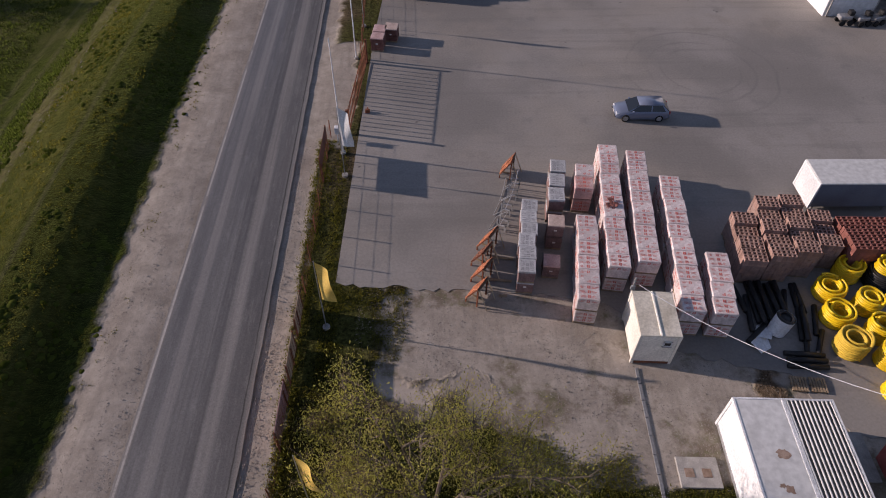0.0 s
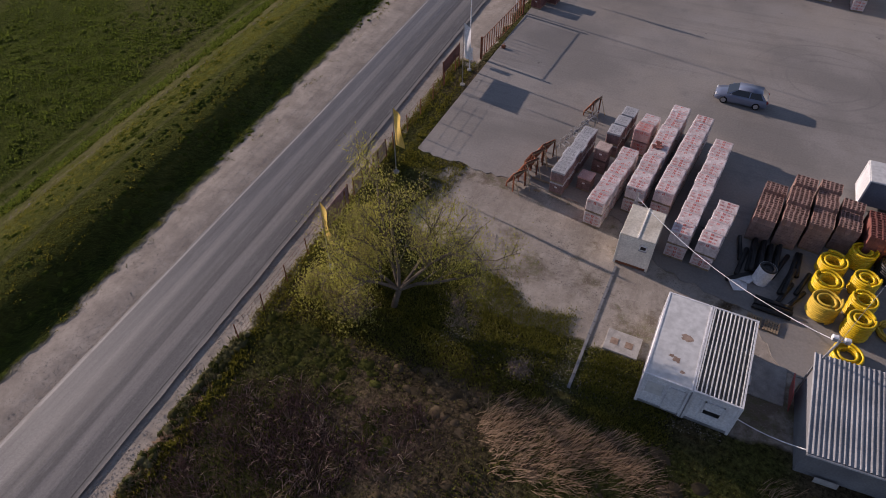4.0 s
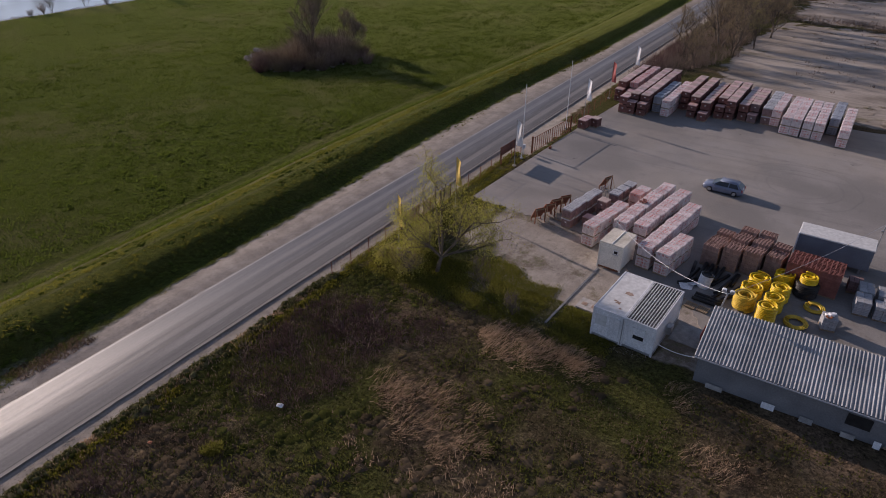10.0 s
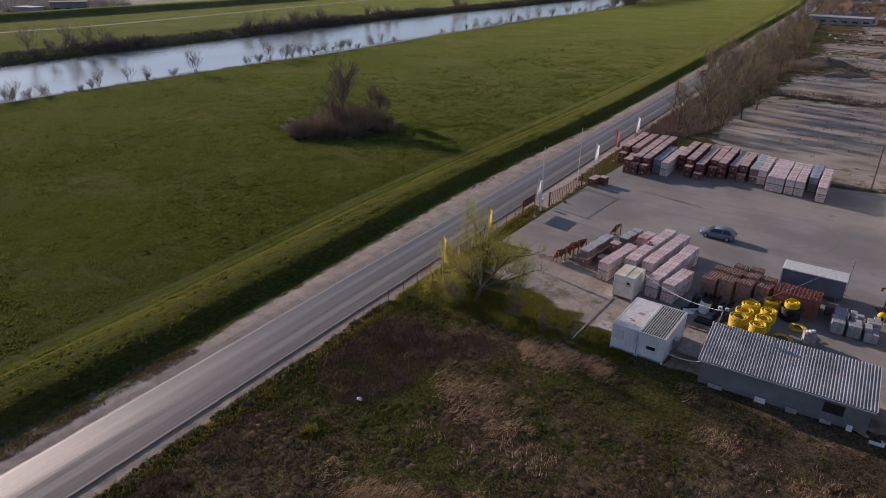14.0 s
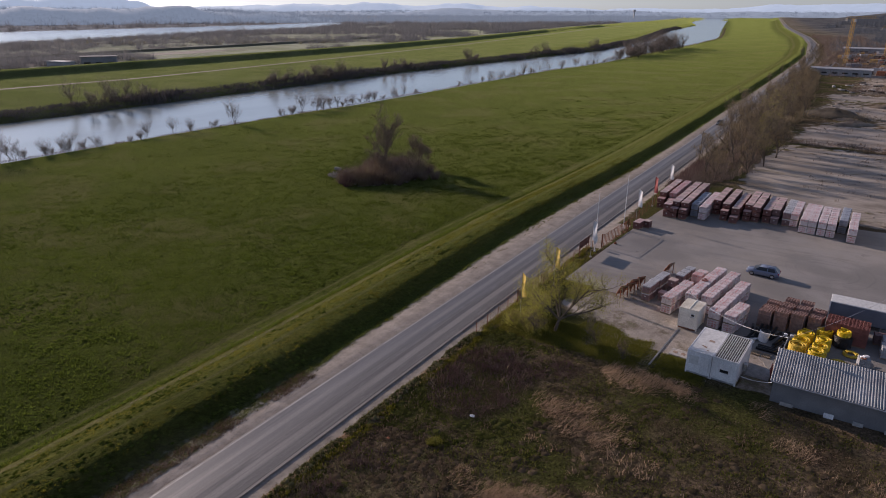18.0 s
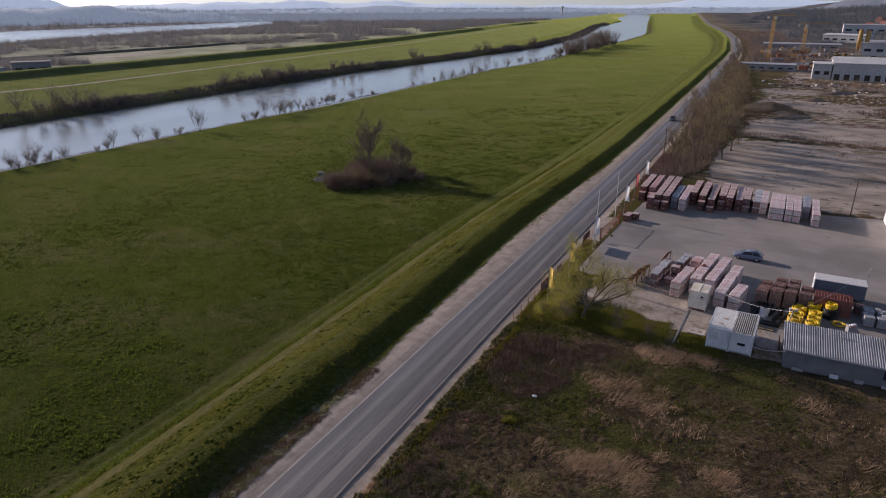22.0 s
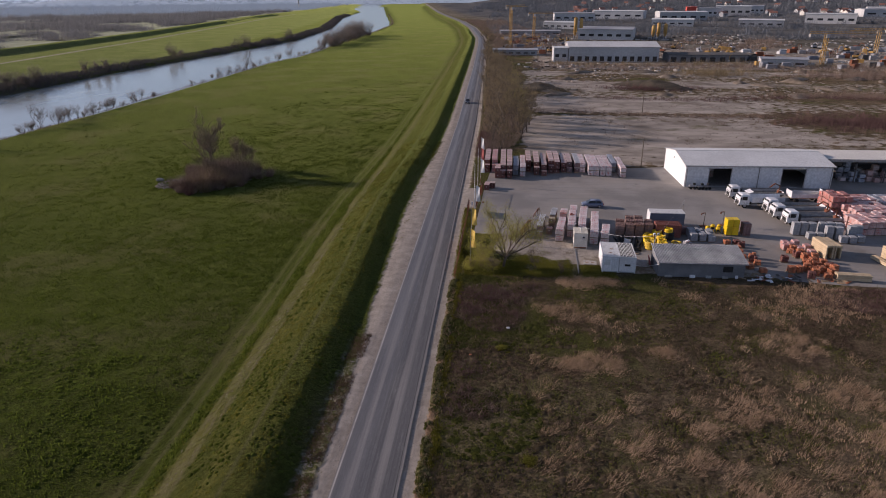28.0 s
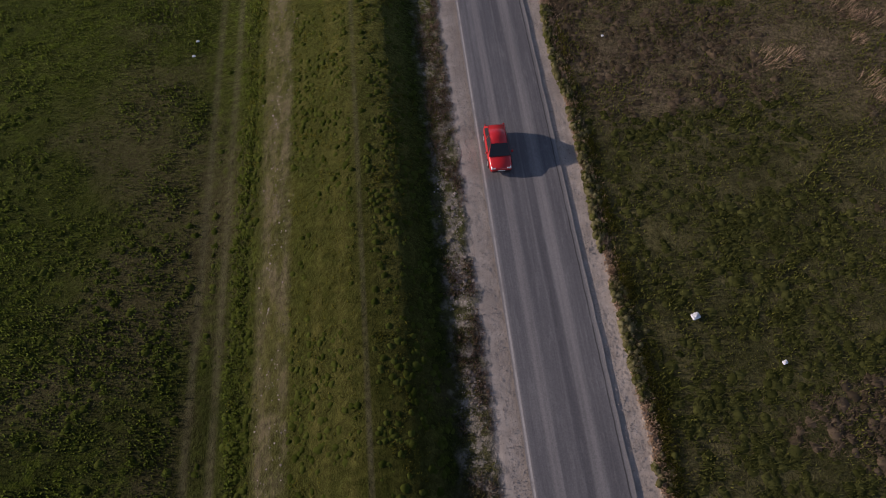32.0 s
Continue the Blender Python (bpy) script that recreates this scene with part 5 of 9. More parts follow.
# long shed with a corrugated lean-to roof
SH = thing("shed", at(34.5, 26.5, 0, 0.8), "long grey shed with corrugated fibre-cement roof", "shed")
_sv = [(0, 0, 0), (12.3, 0, 0), (12.3, 4.6, 0), (0, 4.6, 0), (0, 0, 2.35), (12.3, 0, 2.35), (12.3, 4.6, 3.15), (0, 4.6, 3.15)]
part("wall", (_sv, [(0, 1, 5, 4), (1, 2, 6, 5), (2, 3, 7, 6), (3, 0, 4, 7), (3, 2, 1, 0), (4, 5, 6, 7)]), WALLGREY, SH, "grey rendered walls")
NS = 14
for k in range(NS):
    x0 = -0.25 + k * (12.8 / NS)
    v, f = [], []
    xs = np.linspace(x0, x0 + 12.8 / NS + 0.05, 21)
    for y, z in ((-0.35, 2.36), (5.0, 3.30)):
        for x in xs:
            v.append((x, y, z + 0.045 * math.sin((x + 0.25) * 2 * math.pi / 0.228) + 0.003 * (k % 2)))
    n = len(xs)
    v += [(a, b, c - 0.02) for a, b, c in v]
    f = [(i, i + 1, n + i + 1, n + i) for i in range(n - 1)] + [(2 * n + i + 1, 2 * n + i, 3 * n + i, 3 * n + i + 1) for i in range(n - 1)] + [(i + 1, i, 2 * n + i, 2 * n + i + 1) for i in range(n - 1)]
    part("roof_sheet", (v, f), ROOFGREY, SH, "corrugated grey sheet" if k == 0 else "")
part("gutter", tube_vf([(-0.2, -0.42, 2.30), (12.5, -0.42, 2.28)], 0.06, 6), STEEL, SH, "thin eaves gutter")
part("window", box_vf(9.2, -0.03, 0.9, 10.6, 0.02, 1.8), BLACK, SH, "dark window opening")
for x0, x1, h, mt in ((0.9, 2.0, 0.35, KERB), (4.5, 5.3, 0.45, WHITE), (6.8, 7.6, 0.4, STEEL), (9.2, 10.0, 0.35, KERB), (11.0, 11.4, 0.5, WHITE)):
    solid("board", moved(cbox_vf(x0, 0, 0, x1, 0.05, h, 0.01), pose(0, 0, 0, -12, 0, 0)), mt, "pale sheet leaning on the grey shed wall", "board", at(34.5, 26.2, 0.0, 0.8), "leaning boards")
solid("red_board", moved(merge(cbox_vf(-0.06, -0.75, 0, 0.0, 0.75, 1.5, 0.02), box_vf(0.0, 0.45, 0.1, 0.012, 0.6, 1.4)), pose(0, 0, 0, 0, -10, 0)), FLAGRED, "red board leaning on the shed's gable wall", "board", at(34.2, 30.6, 0.0, -2))
_fl = thing("floodlight_pole", at(34.45, 31.3, 0, 0), "bent steel pole with two white floodlights above the shed", "floodlight")
part("pole", tube_vf([(0, 0, 0), (0, 0, 2.6), (0.15, 0, 3.4), (0.35, 0.1, 4.7)], 0.06, 6), STEEL, _fl)
for sx in (-0.28, 0.28):
    _h = part("lamp_head", cbox_vf(0.35 + sx - 0.16, -0.05, 4.72, 0.35 + sx + 0.16, 0.22, 5.0, 0.05), WHITE, _fl, "white floodlight head")
    part("glass", box_vf(0.35 + sx - 0.12, -0.062, 4.76, 0.35 + sx + 0.12, -0.052, 4.96), STEEL, _h)
part("crossbar", tube_vf([(0.0, 0.1, 4.68), (0.7, 0.1, 4.68)], 0.03, 5), STEEL, _fl)


def sag(a, b, drop, n=14):
    a, b = Vector(a), Vector(b)
    return [a.lerp(b, t) - Vector((0, 0, drop * 4 * t * (1 - t))) for t in np.linspace(0, 1, n)]


solid("cable", tube_vf(sag((23.6, 39.9, 3.35), (34.8, 31.4, 4.6), 1.0), 0.020, 5), FLAGWHITE, "white sagging cable from container to floodlight pole", "cable")
solid("cable", tube_vf(sag((34.8, 31.4, 4.6), (43.95, 51.0, 4.2), 0.5), 0.014, 5), STEEL, "thin grey cable from floodlight pole to trailer", "cable")
solid("cable", tube_vf(sag((31.2, 27.6, 1.2), (34.4, 26.6, 1.9), 0.25), 0.025, 5), FLAGWHITE, "white cable slung between cabin and shed", "cable")
solid("cable_mast", merge(tube_vf([(0, 0, 0), (0, 0, 3.4)], 0.05, 6), box_vf(-0.12, -0.05, 2.4, 0.12, 0.05, 2.7)), STEEL, "thin steel mast behind the cream container", "mast", at(23.55, 40.35))
solid("cable_mast", merge(tube_vf([(0, 0, 0), (0.1, 0, 4.3)], 0.05, 6), box_vf(-0.1, -0.05, 3.4, 0.12, 0.05, 3.6)), STEEL, "thin steel mast beside the trailer", "mast", at(43.9, 51.0))

# the grey truck body
TR = thing("box_trailer", at(37.75, 48.55, 0, -1), "long box trailer with pale roof and grey sides", "trailer")
part("side", cbox_vf(0.05, 0.0, 0.55, 6.0, 2.4, 2.55, 0.03), BLUEGREY, TR, "blue-grey tarpaulin sides")
part("roof", cbox_vf(0.0, -0.05, 2.53, 6.05, 2.45, 2.66, 0.03), ROOFWHITE, TR, "pale dusty roof")
part("end_frame", merge(box_vf(-0.05, -0.05, 0.5, 0.06, 0.10, 2.62), box_vf(-0.05, 2.30, 0.5, 0.06, 2.45, 2.62), box_vf(-0.05, 0.1, 2.46, 0.06, 2.3, 2.62), box_vf(-0.05, 0.1, 0.5, 0.06, 2.3, 0.62)), WHITE, TR, "white end frame")
part("end_door", box_vf(-0.02, 0.1, 0.62, 0.05, 2.3, 2.46), WHITE, TR, "white end panel")
part("chassis", merge(box_vf(0.1, 0.5, 0.3, 5.9, 0.65, 0.55), box_vf(0.1, 1.75, 0.3, 5.9, 1.9, 0.55)), BLACK, TR)
for x in (0.5, 5.4):
    for y in (0.3, 2.1):
        part("support_leg", box_vf(x - 0.07, y - 0.07, 0, x + 0.07, y + 0.07, 0.55), STEEL, TR)

# warehouse
WX, WY, WW, WD, WH, WR = 50.6, 75.2, 30.6, 16.5, 4.7, 6.0
WALLSHEET = surface("white_wall_sheet", (0.64, 0.645, 0.655), (0.70, 0.70, 0.71), 0.12, 2, 0.55, bump=0.02)
WA = thing("warehouse", at(WX, WY, 0, 1.6), "long white steel warehouse with two open doorways", "warehouse")
holes = [(5.0, 9.6), (20.2, 25.0)]
bits, x = [], 0.0
for a, b in holes + [(WW, WW)]:
    bits.append(box_vf(x, 0, 0, a, 0.15, WH))
    if b > a:
        bits.append(box_vf(a, 0, 4.1, b, 0.15, WH))
    x = b
part("front_wall", merge(*bits), WALLSHEET, WA, "white sheet front wall")
part("back_wall", box_vf(0, WD - 0.15, 0, WW, WD, WH), WALLSHEET, WA)
for nm, x in (("gable_wall", 0.0), ("gable_wall", WW - 0.15)):
    v = [(x, 0.15, 0), (x, WD - 0.15, 0), (x, WD - 0.15, WH), (x, WD / 2, WR), (x, 0.15, WH)]
    v += [(a + 0.15, b, c) for a, b, c in v]
    part(nm, (v, [(4, 3, 2, 1, 0), (5, 6, 7, 8, 9)] + [(i, (i + 1) % 5, 5 + (i + 1) % 5, 5 + i) for i in range(5)]), WALLSHEET, WA, "white gable")
for s in (0, 1):
    ya, yb = (-0.3, WD / 2) if s == 0 else (WD / 2, WD + 0.3)
    za, zb = (WH, WR + 0.1) if s == 0 else (WR + 0.1, WH)
    v = [(-0.3, ya, za), (WW + 0.3, ya, za), (WW + 0.3, yb, zb), (-0.3, yb, zb)]
    v += [(a, b, c + 0.12) for a, b, c in v]
    part("roof_slope", (v, [(3, 2, 1, 0), (4, 5, 6, 7), (0, 1, 5, 4), (1, 2, 6, 5), (2, 3, 7, 6), (3, 0, 4, 7)]), ROOFWHITE, WA, "white sheet roof")
part("gutter", box_vf(-0.3, -0.42, WH - 0.12, WW + 0.3, -0.304, WH + 0.02), KERB, WA, "grey eaves gutter")
part("ridge_cap", box_vf(-0.3, WD / 2 - 0.25, WR + 0.19, WW + 0.3, WD / 2 + 0.25, WR + 0.24), ROOFWHITE, WA)
for k in range(3):
    part("downpipe", box_vf(0.25 + k * 15.0, -0.16, 0, 0.37 + k * 15.0, -0.04, WH - 0.1), KERB, WA)
part("floor", box_vf(0.15, 0.15, 0.0, WW - 0.15, WD - 0.15, 0.06), KERB, WA)
for a, b in holes:
    part("door_frame", merge(box_vf(a - 0.12, -0.06, 0, a, 0.0, 4.2), box_vf(b, -0.06, 0, b + 0.12, 0.0, 4.2), box_vf(a - 0.12, -0.06, 4.1, b + 0.12, 0.0, 4.25)), STEEL, WA, "grey door frame")
part("lamp", cbox_vf(-0.15, 9.0, 4.2, 0.0, 9.4, 4.6, 0.03), STEEL, WA, "small gable lamp")
for q in range(4):
    brick_pallet("white", 2, 1.2, 1.18, 1.2, at(57.0 + 1.6 * (q % 2), 84.0 + 1.6 * (q // 2), 0.06, 0), "film-wrapped pallets inside the warehouse", "warehouse stock", 0)

# open hall beyond
OH = thing("open_hall", at(81.7, 81.4, 0, 0.6), "open-fronted storage hall with pale roof on posts", "hall")
v = [(0.0, -0.9, 5.2), (58, -0.9, 5.2), (58, 13, 4.2), (0.0, 13, 4.2)]
v += [(a, b, c + 0.15) for a, b, c in v]
part("roof", (v, [(3, 2, 1, 0), (4, 5, 6, 7), (0, 1, 5, 4), (1, 2, 6, 5), (2, 3, 7, 6), (3, 0, 4, 7)]), surface("beige_roof_sheet", (0.56, 0.53, 0.48), (0.66, 0.63, 0.58), 0.12, 4, 0.7, bump=0.02), OH, "beige sheet roof")
part("back_wall", box_vf(0.2, 12.4, 0, 57.5, 12.7, 4.2), WALLGREY, OH)
part("side_wall", box_vf(57.5, 0.2, 0, 57.7, 12.4, 4.2), WALLGREY, OH)
part("fascia", box_vf(0.0, -0.96, 4.75, 58, -0.904, 5.36), KERB, OH, "grey steel fascia")
for k in range(10):
    part("post", box_vf(0.3 + 6.3 * k, -0.3, 0, 0.5 + 6.3 * k, -0.1, 5.2), DARKRIB, OH, "dark steel post")
for style, film in (("white", WRAP), ("blue", WRAPBLUE), ("pink", WRAPPINK), ("grey", WRAPGREY)):
    packs = []
    for k in range(54):
        r = random.Random(k)
        mine, n, h = r.choice(("white", "blue", "pink", "grey", "pink")), r.choice((1, 2, 2, 3)), r.choice((0.9, 1.1, 1.25))
        if mine != style or r.random() < 0.15:
            continue
        x, y, a = 83.4 + (k % 18) * 1.75 + r.uniform(-0.25, 0.25), 82.6 + 2.6 * (k // 18) + r.uniform(-0.5, 0.5), r.uniform(-5, 5)
        packs += [moved(pack_vf(1.2, 1.18, h, k + q), pose(x, y, q * h - 0.12 * (q == 0), 0, 0, a)) for q in range(n)]
    tagged(new("hall_stock", mesh_of("hall_stock", *merge(*packs), film)), f"{style} film-wrapped goods stacked inside the open hall", "wrapped goods", kind="stuff")

# ---- fence, gate, flags, banners ----
def fence_x(y):
    return float(np.interp(y, [20, 57.6, 67.9, 101], [4.55, 5.15, 6.9, 6.3]))


def fence(y0, y1, label):
    th = thing("fence", at(0, 0), label, "fence")
    n = int((y1 - y0) / 2.4)
    for k in range(n + 1):
        y = y0 + (y1 - y0) * k / n
        part("post", tube_vf([(fence_x(y), y, -0.1), (fence_x(y) + rnd.uniform(-0.04, 0.04), y, 1.55)], 0.04, 5), RUST, th)
    for z in (0.15, 0.5, 0.85, 1.2, 1.5):
        part("wire", tube_vf([(fence_x(y), y, z) for y in np.linspace(y0, y1, 12)], 0.008, 3), RUST, th)
    ups = [tube_vf([(fence_x(y), y, 0.1), (fence_x(y), y, 1.5)], 0.006, 3) for y in np.arange(y0, y1, 0.4)]
    tagged(part("mesh_wire", merge(*ups), RUST, th, "thin mesh wires"), kind="stuff")


fence(22.5, 57.4, "rusty wire mesh fence on thin posts beside road")
fence(68.2, 100.5, "rusty wire mesh fence north of the gate")
GA = thing("gate", at(6.5, 57.8, 0, -5.0), "closed rusty brown double steel gate with upright bars", "gate")
for y in (-0.05, 9.95):
    part("gate_post", cbox_vf(-0.09, y - 0.09, 0, 0.09, y + 0.09, 2.2, 0.01), RUST, GA, "square steel post")
for y0, y1 in ((0.08, 4.9), (5.0, 9.82)):
    lf = part("gate_leaf", merge(tube_vf([(0, y0, 0.15), (0, y0, 1.95)], 0.035, 5), tube_vf([(0, y1, 0.15), (0, y1, 1.95)], 0.035, 5), tube_vf([(0, y0, 0.15), (0, y1, 0.15)], 0.035, 5), tube_vf([(0, y0, 1.95), (0, y1, 1.95)], 0.035, 5)), RUST, GA, "welded tube leaf")
    for y in np.arange(y0 + 0.53, y1 - 0.2, 0.53):
        part("bar", tube_vf([(0, y, 0.15), (0, y, 1.95)], 0.045, 5), RUST, lf)
solid("gate_stop", merge(cbox_vf(-0.18, -0.14, 0, 0.18, 0.14, 0.28, 0.03), tube_vf([(0, 0, 0.2), (0.05, 0, 0.5)], 0.04, 5)), RUST, "small rusty gate stop on the concrete", "gate stop", at(7.75, 60.5))
solid("control_box", merge(cbox_vf(-0.15, -0.2, 0.7, 0.15, 0.2, 1.25, 0.02), tube_vf([(0, 0, 0), (0, 0, 0.75)], 0.05, 6)), WHITE, "white gate control box on a short post", "box", at(5.7, 57.0))


def flag(x, y, h, mat, ink, label, turn=0.0, wave=0.12, drop=3.1):
    th = thing("banner_flag", at(x, y, 0, turn), label, "flag", "roadside flags")
    part("pole", tube_vf([(0, 0, 0), (0, 0, h * 0.55), (0.03, 0, h)], 0.04, 6, 0.025), STEEL if ink else BLACK, th, "thin dark pole")
    part("base", cyl_vf(0.22, -0.02, 0.12, 10), KERB, th, "round concrete foot")
    v, f = [], []
    nx, nz = 5, 12
    for j in range(nz + 1):
        for i in range(nx + 1):
            s, t = i / nx, j / nz
            v.append((0.04 + wave * math.sin(3 * s + 5 * t) * s + 0.05 * t, -0.05 - 0.85 * s * (0.85 + 0.15 * math.sin(2 * t)), h - 0.05 - drop * t - 0.35 * s * (1 - t)))
    for j in range(nz):
        for i in range(nx):
            a = j * (nx + 1) + i
            f.append((a, a + 1, a + nx + 2, a + nx + 1))
    n = len(v)
    v += [(a - 0.008, b, c) for a, b, c in v]
    f += [tuple(n + k for k in q[::-1]) for q in f[:]]
    cl = part("cloth", (v, f), mat, th, "hanging printed cloth", None, True)
    if ink:
        bars = []
        for k in range(5):
            z = h - 0.9 - 0.36 * k
            bars.append(box_vf(0.145, -0.62, z - 0.1, 0.155, -0.30 - 0.06 * (k % 2), z + 0.08))
        tagged(part("print", merge(*bars), ink, cl, "plain dark printed bars"), kind="stuff")


flag(6.35, 39.9, 5.7, FLAGYELLOW, PANELBROWN, "tall narrow yellow advertising flag on a pole", 66)
flag(6.6, 29.6, 5.7, FLAGYELLOW, PANELBROWN, "tall narrow yellow advertising flag near bushes", 58)
flag(6.5, 53.0, 5.8, FLAGWHITE, PRINTDARK, "white advertising flag with dark bars by the gate", 70)
flag(6.8, 73.9, 5.8, FLAGWHITE, PRINTDARK, "white advertising flag with dark bars north of gate", 64)
flag(6.5, 84.6, 5.8, FLAGRED, PAPER, "red advertising flag hanging beside the fence", 60)
flag(6.2, 96.8, 5.7, FLAGWHITE, PRINTDARK, "white advertising flag at the fence end", 62)
for x, y in ((6.2, 55.5), (6.4, 68.4)):
    th = thing("flagpole", at(x, y), "tall bare white flagpole beside the gate", "flagpole", "bare flagpoles")
    part("pole", tube_vf([(0, 0, 0), (0, 0, 9.25)], 0.06, 7, 0.035), WHITE, th)
    part("foot", cyl_vf(0.2, 0, 0.15, 10), KERB, th)


def banner(y0, y1, z0, z1, mat, label, bars=0):
    th = thing("banner", at(0, 0), label, "banner", "fence banners")
    xa, xb = fence_x(y0) - 0.06, fence_x(y1) - 0.06
    v = [(xa, y0, z0), (xb, y1, z0), (xb, y1, z1), (xa, y0, z1)]
    v += [(a + 0.03, b, c) for a, b, c in v]
    part("panel", (v, [(3, 2, 1, 0), (4, 5, 6, 7), (0, 1, 5, 4), (1, 2, 6, 5), (2, 3, 7, 6), (3, 0, 4, 7)]), mat, th)
    for y, x in ((y0, xa), (y1, xb)):
        part("batten", box_vf(x - 0.02, y - 0.04, 0, x + 0.06, y + 0.04, z1 + 0.05), RUST, th)
    for k in range(bars):
        yy = y0 + 0.25 + k * (y1 - y0 - 0.5) / max(bars - 1, 1)
        x = xa + (xb - xa) * (yy - y0) / (y1 - y0)
        part("stripe", box_vf(x - 0.008, yy - 0.05, z0 + 0.1, x - 0.003, yy + 0.05, z1 - 0.1), PANELBROWN, th)


banner(39.3, 41.3, 0.15, 1.6, PANELTAN, "faded tan banner board on the wire fence")
banner(36.3, 38.5, 0.15, 1.65, PANELTAN, "bleached tan banner board on the wire fence")
banner(32.6, 35.5, 0.15, 1.7, PANELROSE, "faded rose banner with thin brown stripes on fence", 9)
banner(52.2, 55.8, 1.15, 2.25, PANELBROWN, "dark brown signboard on posts above the fence")

# drain channel and concrete pad
solid("kerb_edge", merge(*[moved(cbox_vf(-0.09, 0, -0.1, 0.09, 0.97, 0.03, 0.012), pose(23.0 + 0.05 * k, 26.8 + k, 0, 0, 0, -3)) for k in range(10)]), WALLGREY, "low concrete channel edge across the gravel", "kerb", kind="structure")
_pd = thing("concrete_pad", at(24.1, 30.1, 0, -3), "pale concrete slab with two rusty hatches", "slab")
part("slab", cbox_vf(0, 0, -0.05, 2.0, 1.55, 0.10, 0.02), KERB, _pd)
for x in (0.3, 1.15):
    part("hatch", cbox_vf(x, 0.5, 0.10, x + 0.45, 0.95, 0.125, 0.01), RUSTSTAIN, _pd, "square rusty hatch")
solid("concrete_step", cbox_vf(0, 0, -0.05, 2.2, 2.6, 0.06, 0.03), KERB, "bare concrete slab between cabin and shed", "slab", at(31.7, 30.2, 0, -3))


# ---- roof tile display racks ----
def tile_rack(x, y, turn, mat, label, n=4, m=5, tilt=38):
    th = thing("tile_rack", at(x, y, 0, turn), label, "display rack", "tile racks")
    for px in (0.1, 0.85):
        for py in (-0.55, 0.55):
            h = 0.15 + 1.65 * px
            part("leg", box_vf(px - 0.04, py - 0.04, 0, px + 0.04, py + 0.04, h), RUST, th)
    part("board", moved(box_vf(0, -0.62, -0.05, 1.52, 0.62, -0.02), pose(0.1, 0, 0.34, 0, -math.degrees(math.atan2(1.3, 0.75)), 0)), DARKTILE, th, "dark sloping backing board")
    for py in (-0.5, 0.5):
        part("brace", tube_vf([(1.5, py, 0.0), (0.92, py, 1.5)], 0.035, 4), TIMBER, th, "pale timber brace")
    for r_ in (box_vf(0.86, -0.6, 1.48, 0.94, 0.6, 1.56), box_vf(0.06, -0.6, 0.28, 0.14, 0.6, 0.36), box_vf(0.1, -0.04, 0.08, 0.9, 0.04, 0.16)):
        part("rail", r_, WOOD, th)
    me = mesh_of("roof_tile", *merge(cbox_vf(-0.16, -0.14, 0, 0.16, 0.14, 0.03, 0.01), cbox_vf(-0.16, -0.14, 0.02, 0.16, -0.07, 0.065, 0.02)), mat)
    sl = math.atan2(1.3, 0.75)
    for i in range(m):
        for j in range(n):
            s = (i + 0.5) / m * 1.5
            part("roof_tile", me, None, th, "", pose(0.1 + s * math.cos(sl), -0.45 + j * 0.29, 0.34 + s * math.sin(sl) + 0.01 * (i % 2), 0, -math.degrees(sl) - 3, 0))


tile_rack(14.65, 42.1, -34, ORANGE, "sloping rack of orange clay roof tiles")
tile_rack(15.05, 43.6, -34, ORANGE, "sloping rack of bright orange roof tiles")
tile_rack(15.15, 44.9, -34, DARKTILE, "sloping rack of brown roof tiles")
tile_rack(15.6, 46.2, -34, ORANGE, "sloping rack of orange roof tiles near pallets")
tile_rack(17.5, 53.1, -18, ORANGE, "small orange tile rack at the row's end", 3, 4)
for k, (x, y) in enumerate(((16.6, 47.9), (17.0, 49.3), (17.5, 50.7), (17.8, 51.8))):
    th = thing("frame_rack", at(x, y, 0, -28 + 5 * k), "pale metal frame leaning on a low stand", "display frame", "pale frames")
    bars = merge(box_vf(-0.02, -0.72, 0, 0.02, -0.68, 1.22), box_vf(-0.02, 0.68, 0, 0.02, 0.72, 1.22), box_vf(-0.02, -0.68, 1.17, 0.02, 0.68, 1.22), box_vf(-0.02, -0.68, 0, 0.02, 0.68, 0.04))
    part("frame", moved(bars, pose(-0.1, 0, 0.06, 0, 42, 0)), STEEL, th)
    part("stand", merge(box_vf(0.3, -0.3, 0, 0.38, -0.22, 0.9), box_vf(0.3, 0.22, 0, 0.38, 0.3, 0.9), box_vf(0.9, -0.3, 0, 0.98, -0.22, 0.5), box_vf(0.9, 0.22, 0, 0.98, 0.3, 0.5), box_vf(0.3, -0.3, 0.42, 0.98, -0.22, 0.5), box_vf(0.3, 0.22, 0.42, 0.98, 0.3, 0.5)), PALESIDE, th, "low pale stand")
for x0, y0, x1, y1 in ((15.9, 43.2, 17.3, 43.0), (16.2, 45.0, 17.6, 44.8), (16.4, 41.9, 16.9, 41.9)):
    solid("plank", moved(cbox_vf(0, -0.09, 0, math.hypot(x1 - x0, y1 - y0), 0.09, 0.06, 0.01), pose(0, 0, 0.03)), WOOD, "loose grey plank lying between racks", "plank", at(x0, y0, 0, math.degrees(math.atan2(y1 - y0, x1 - x0))), "loose planks")


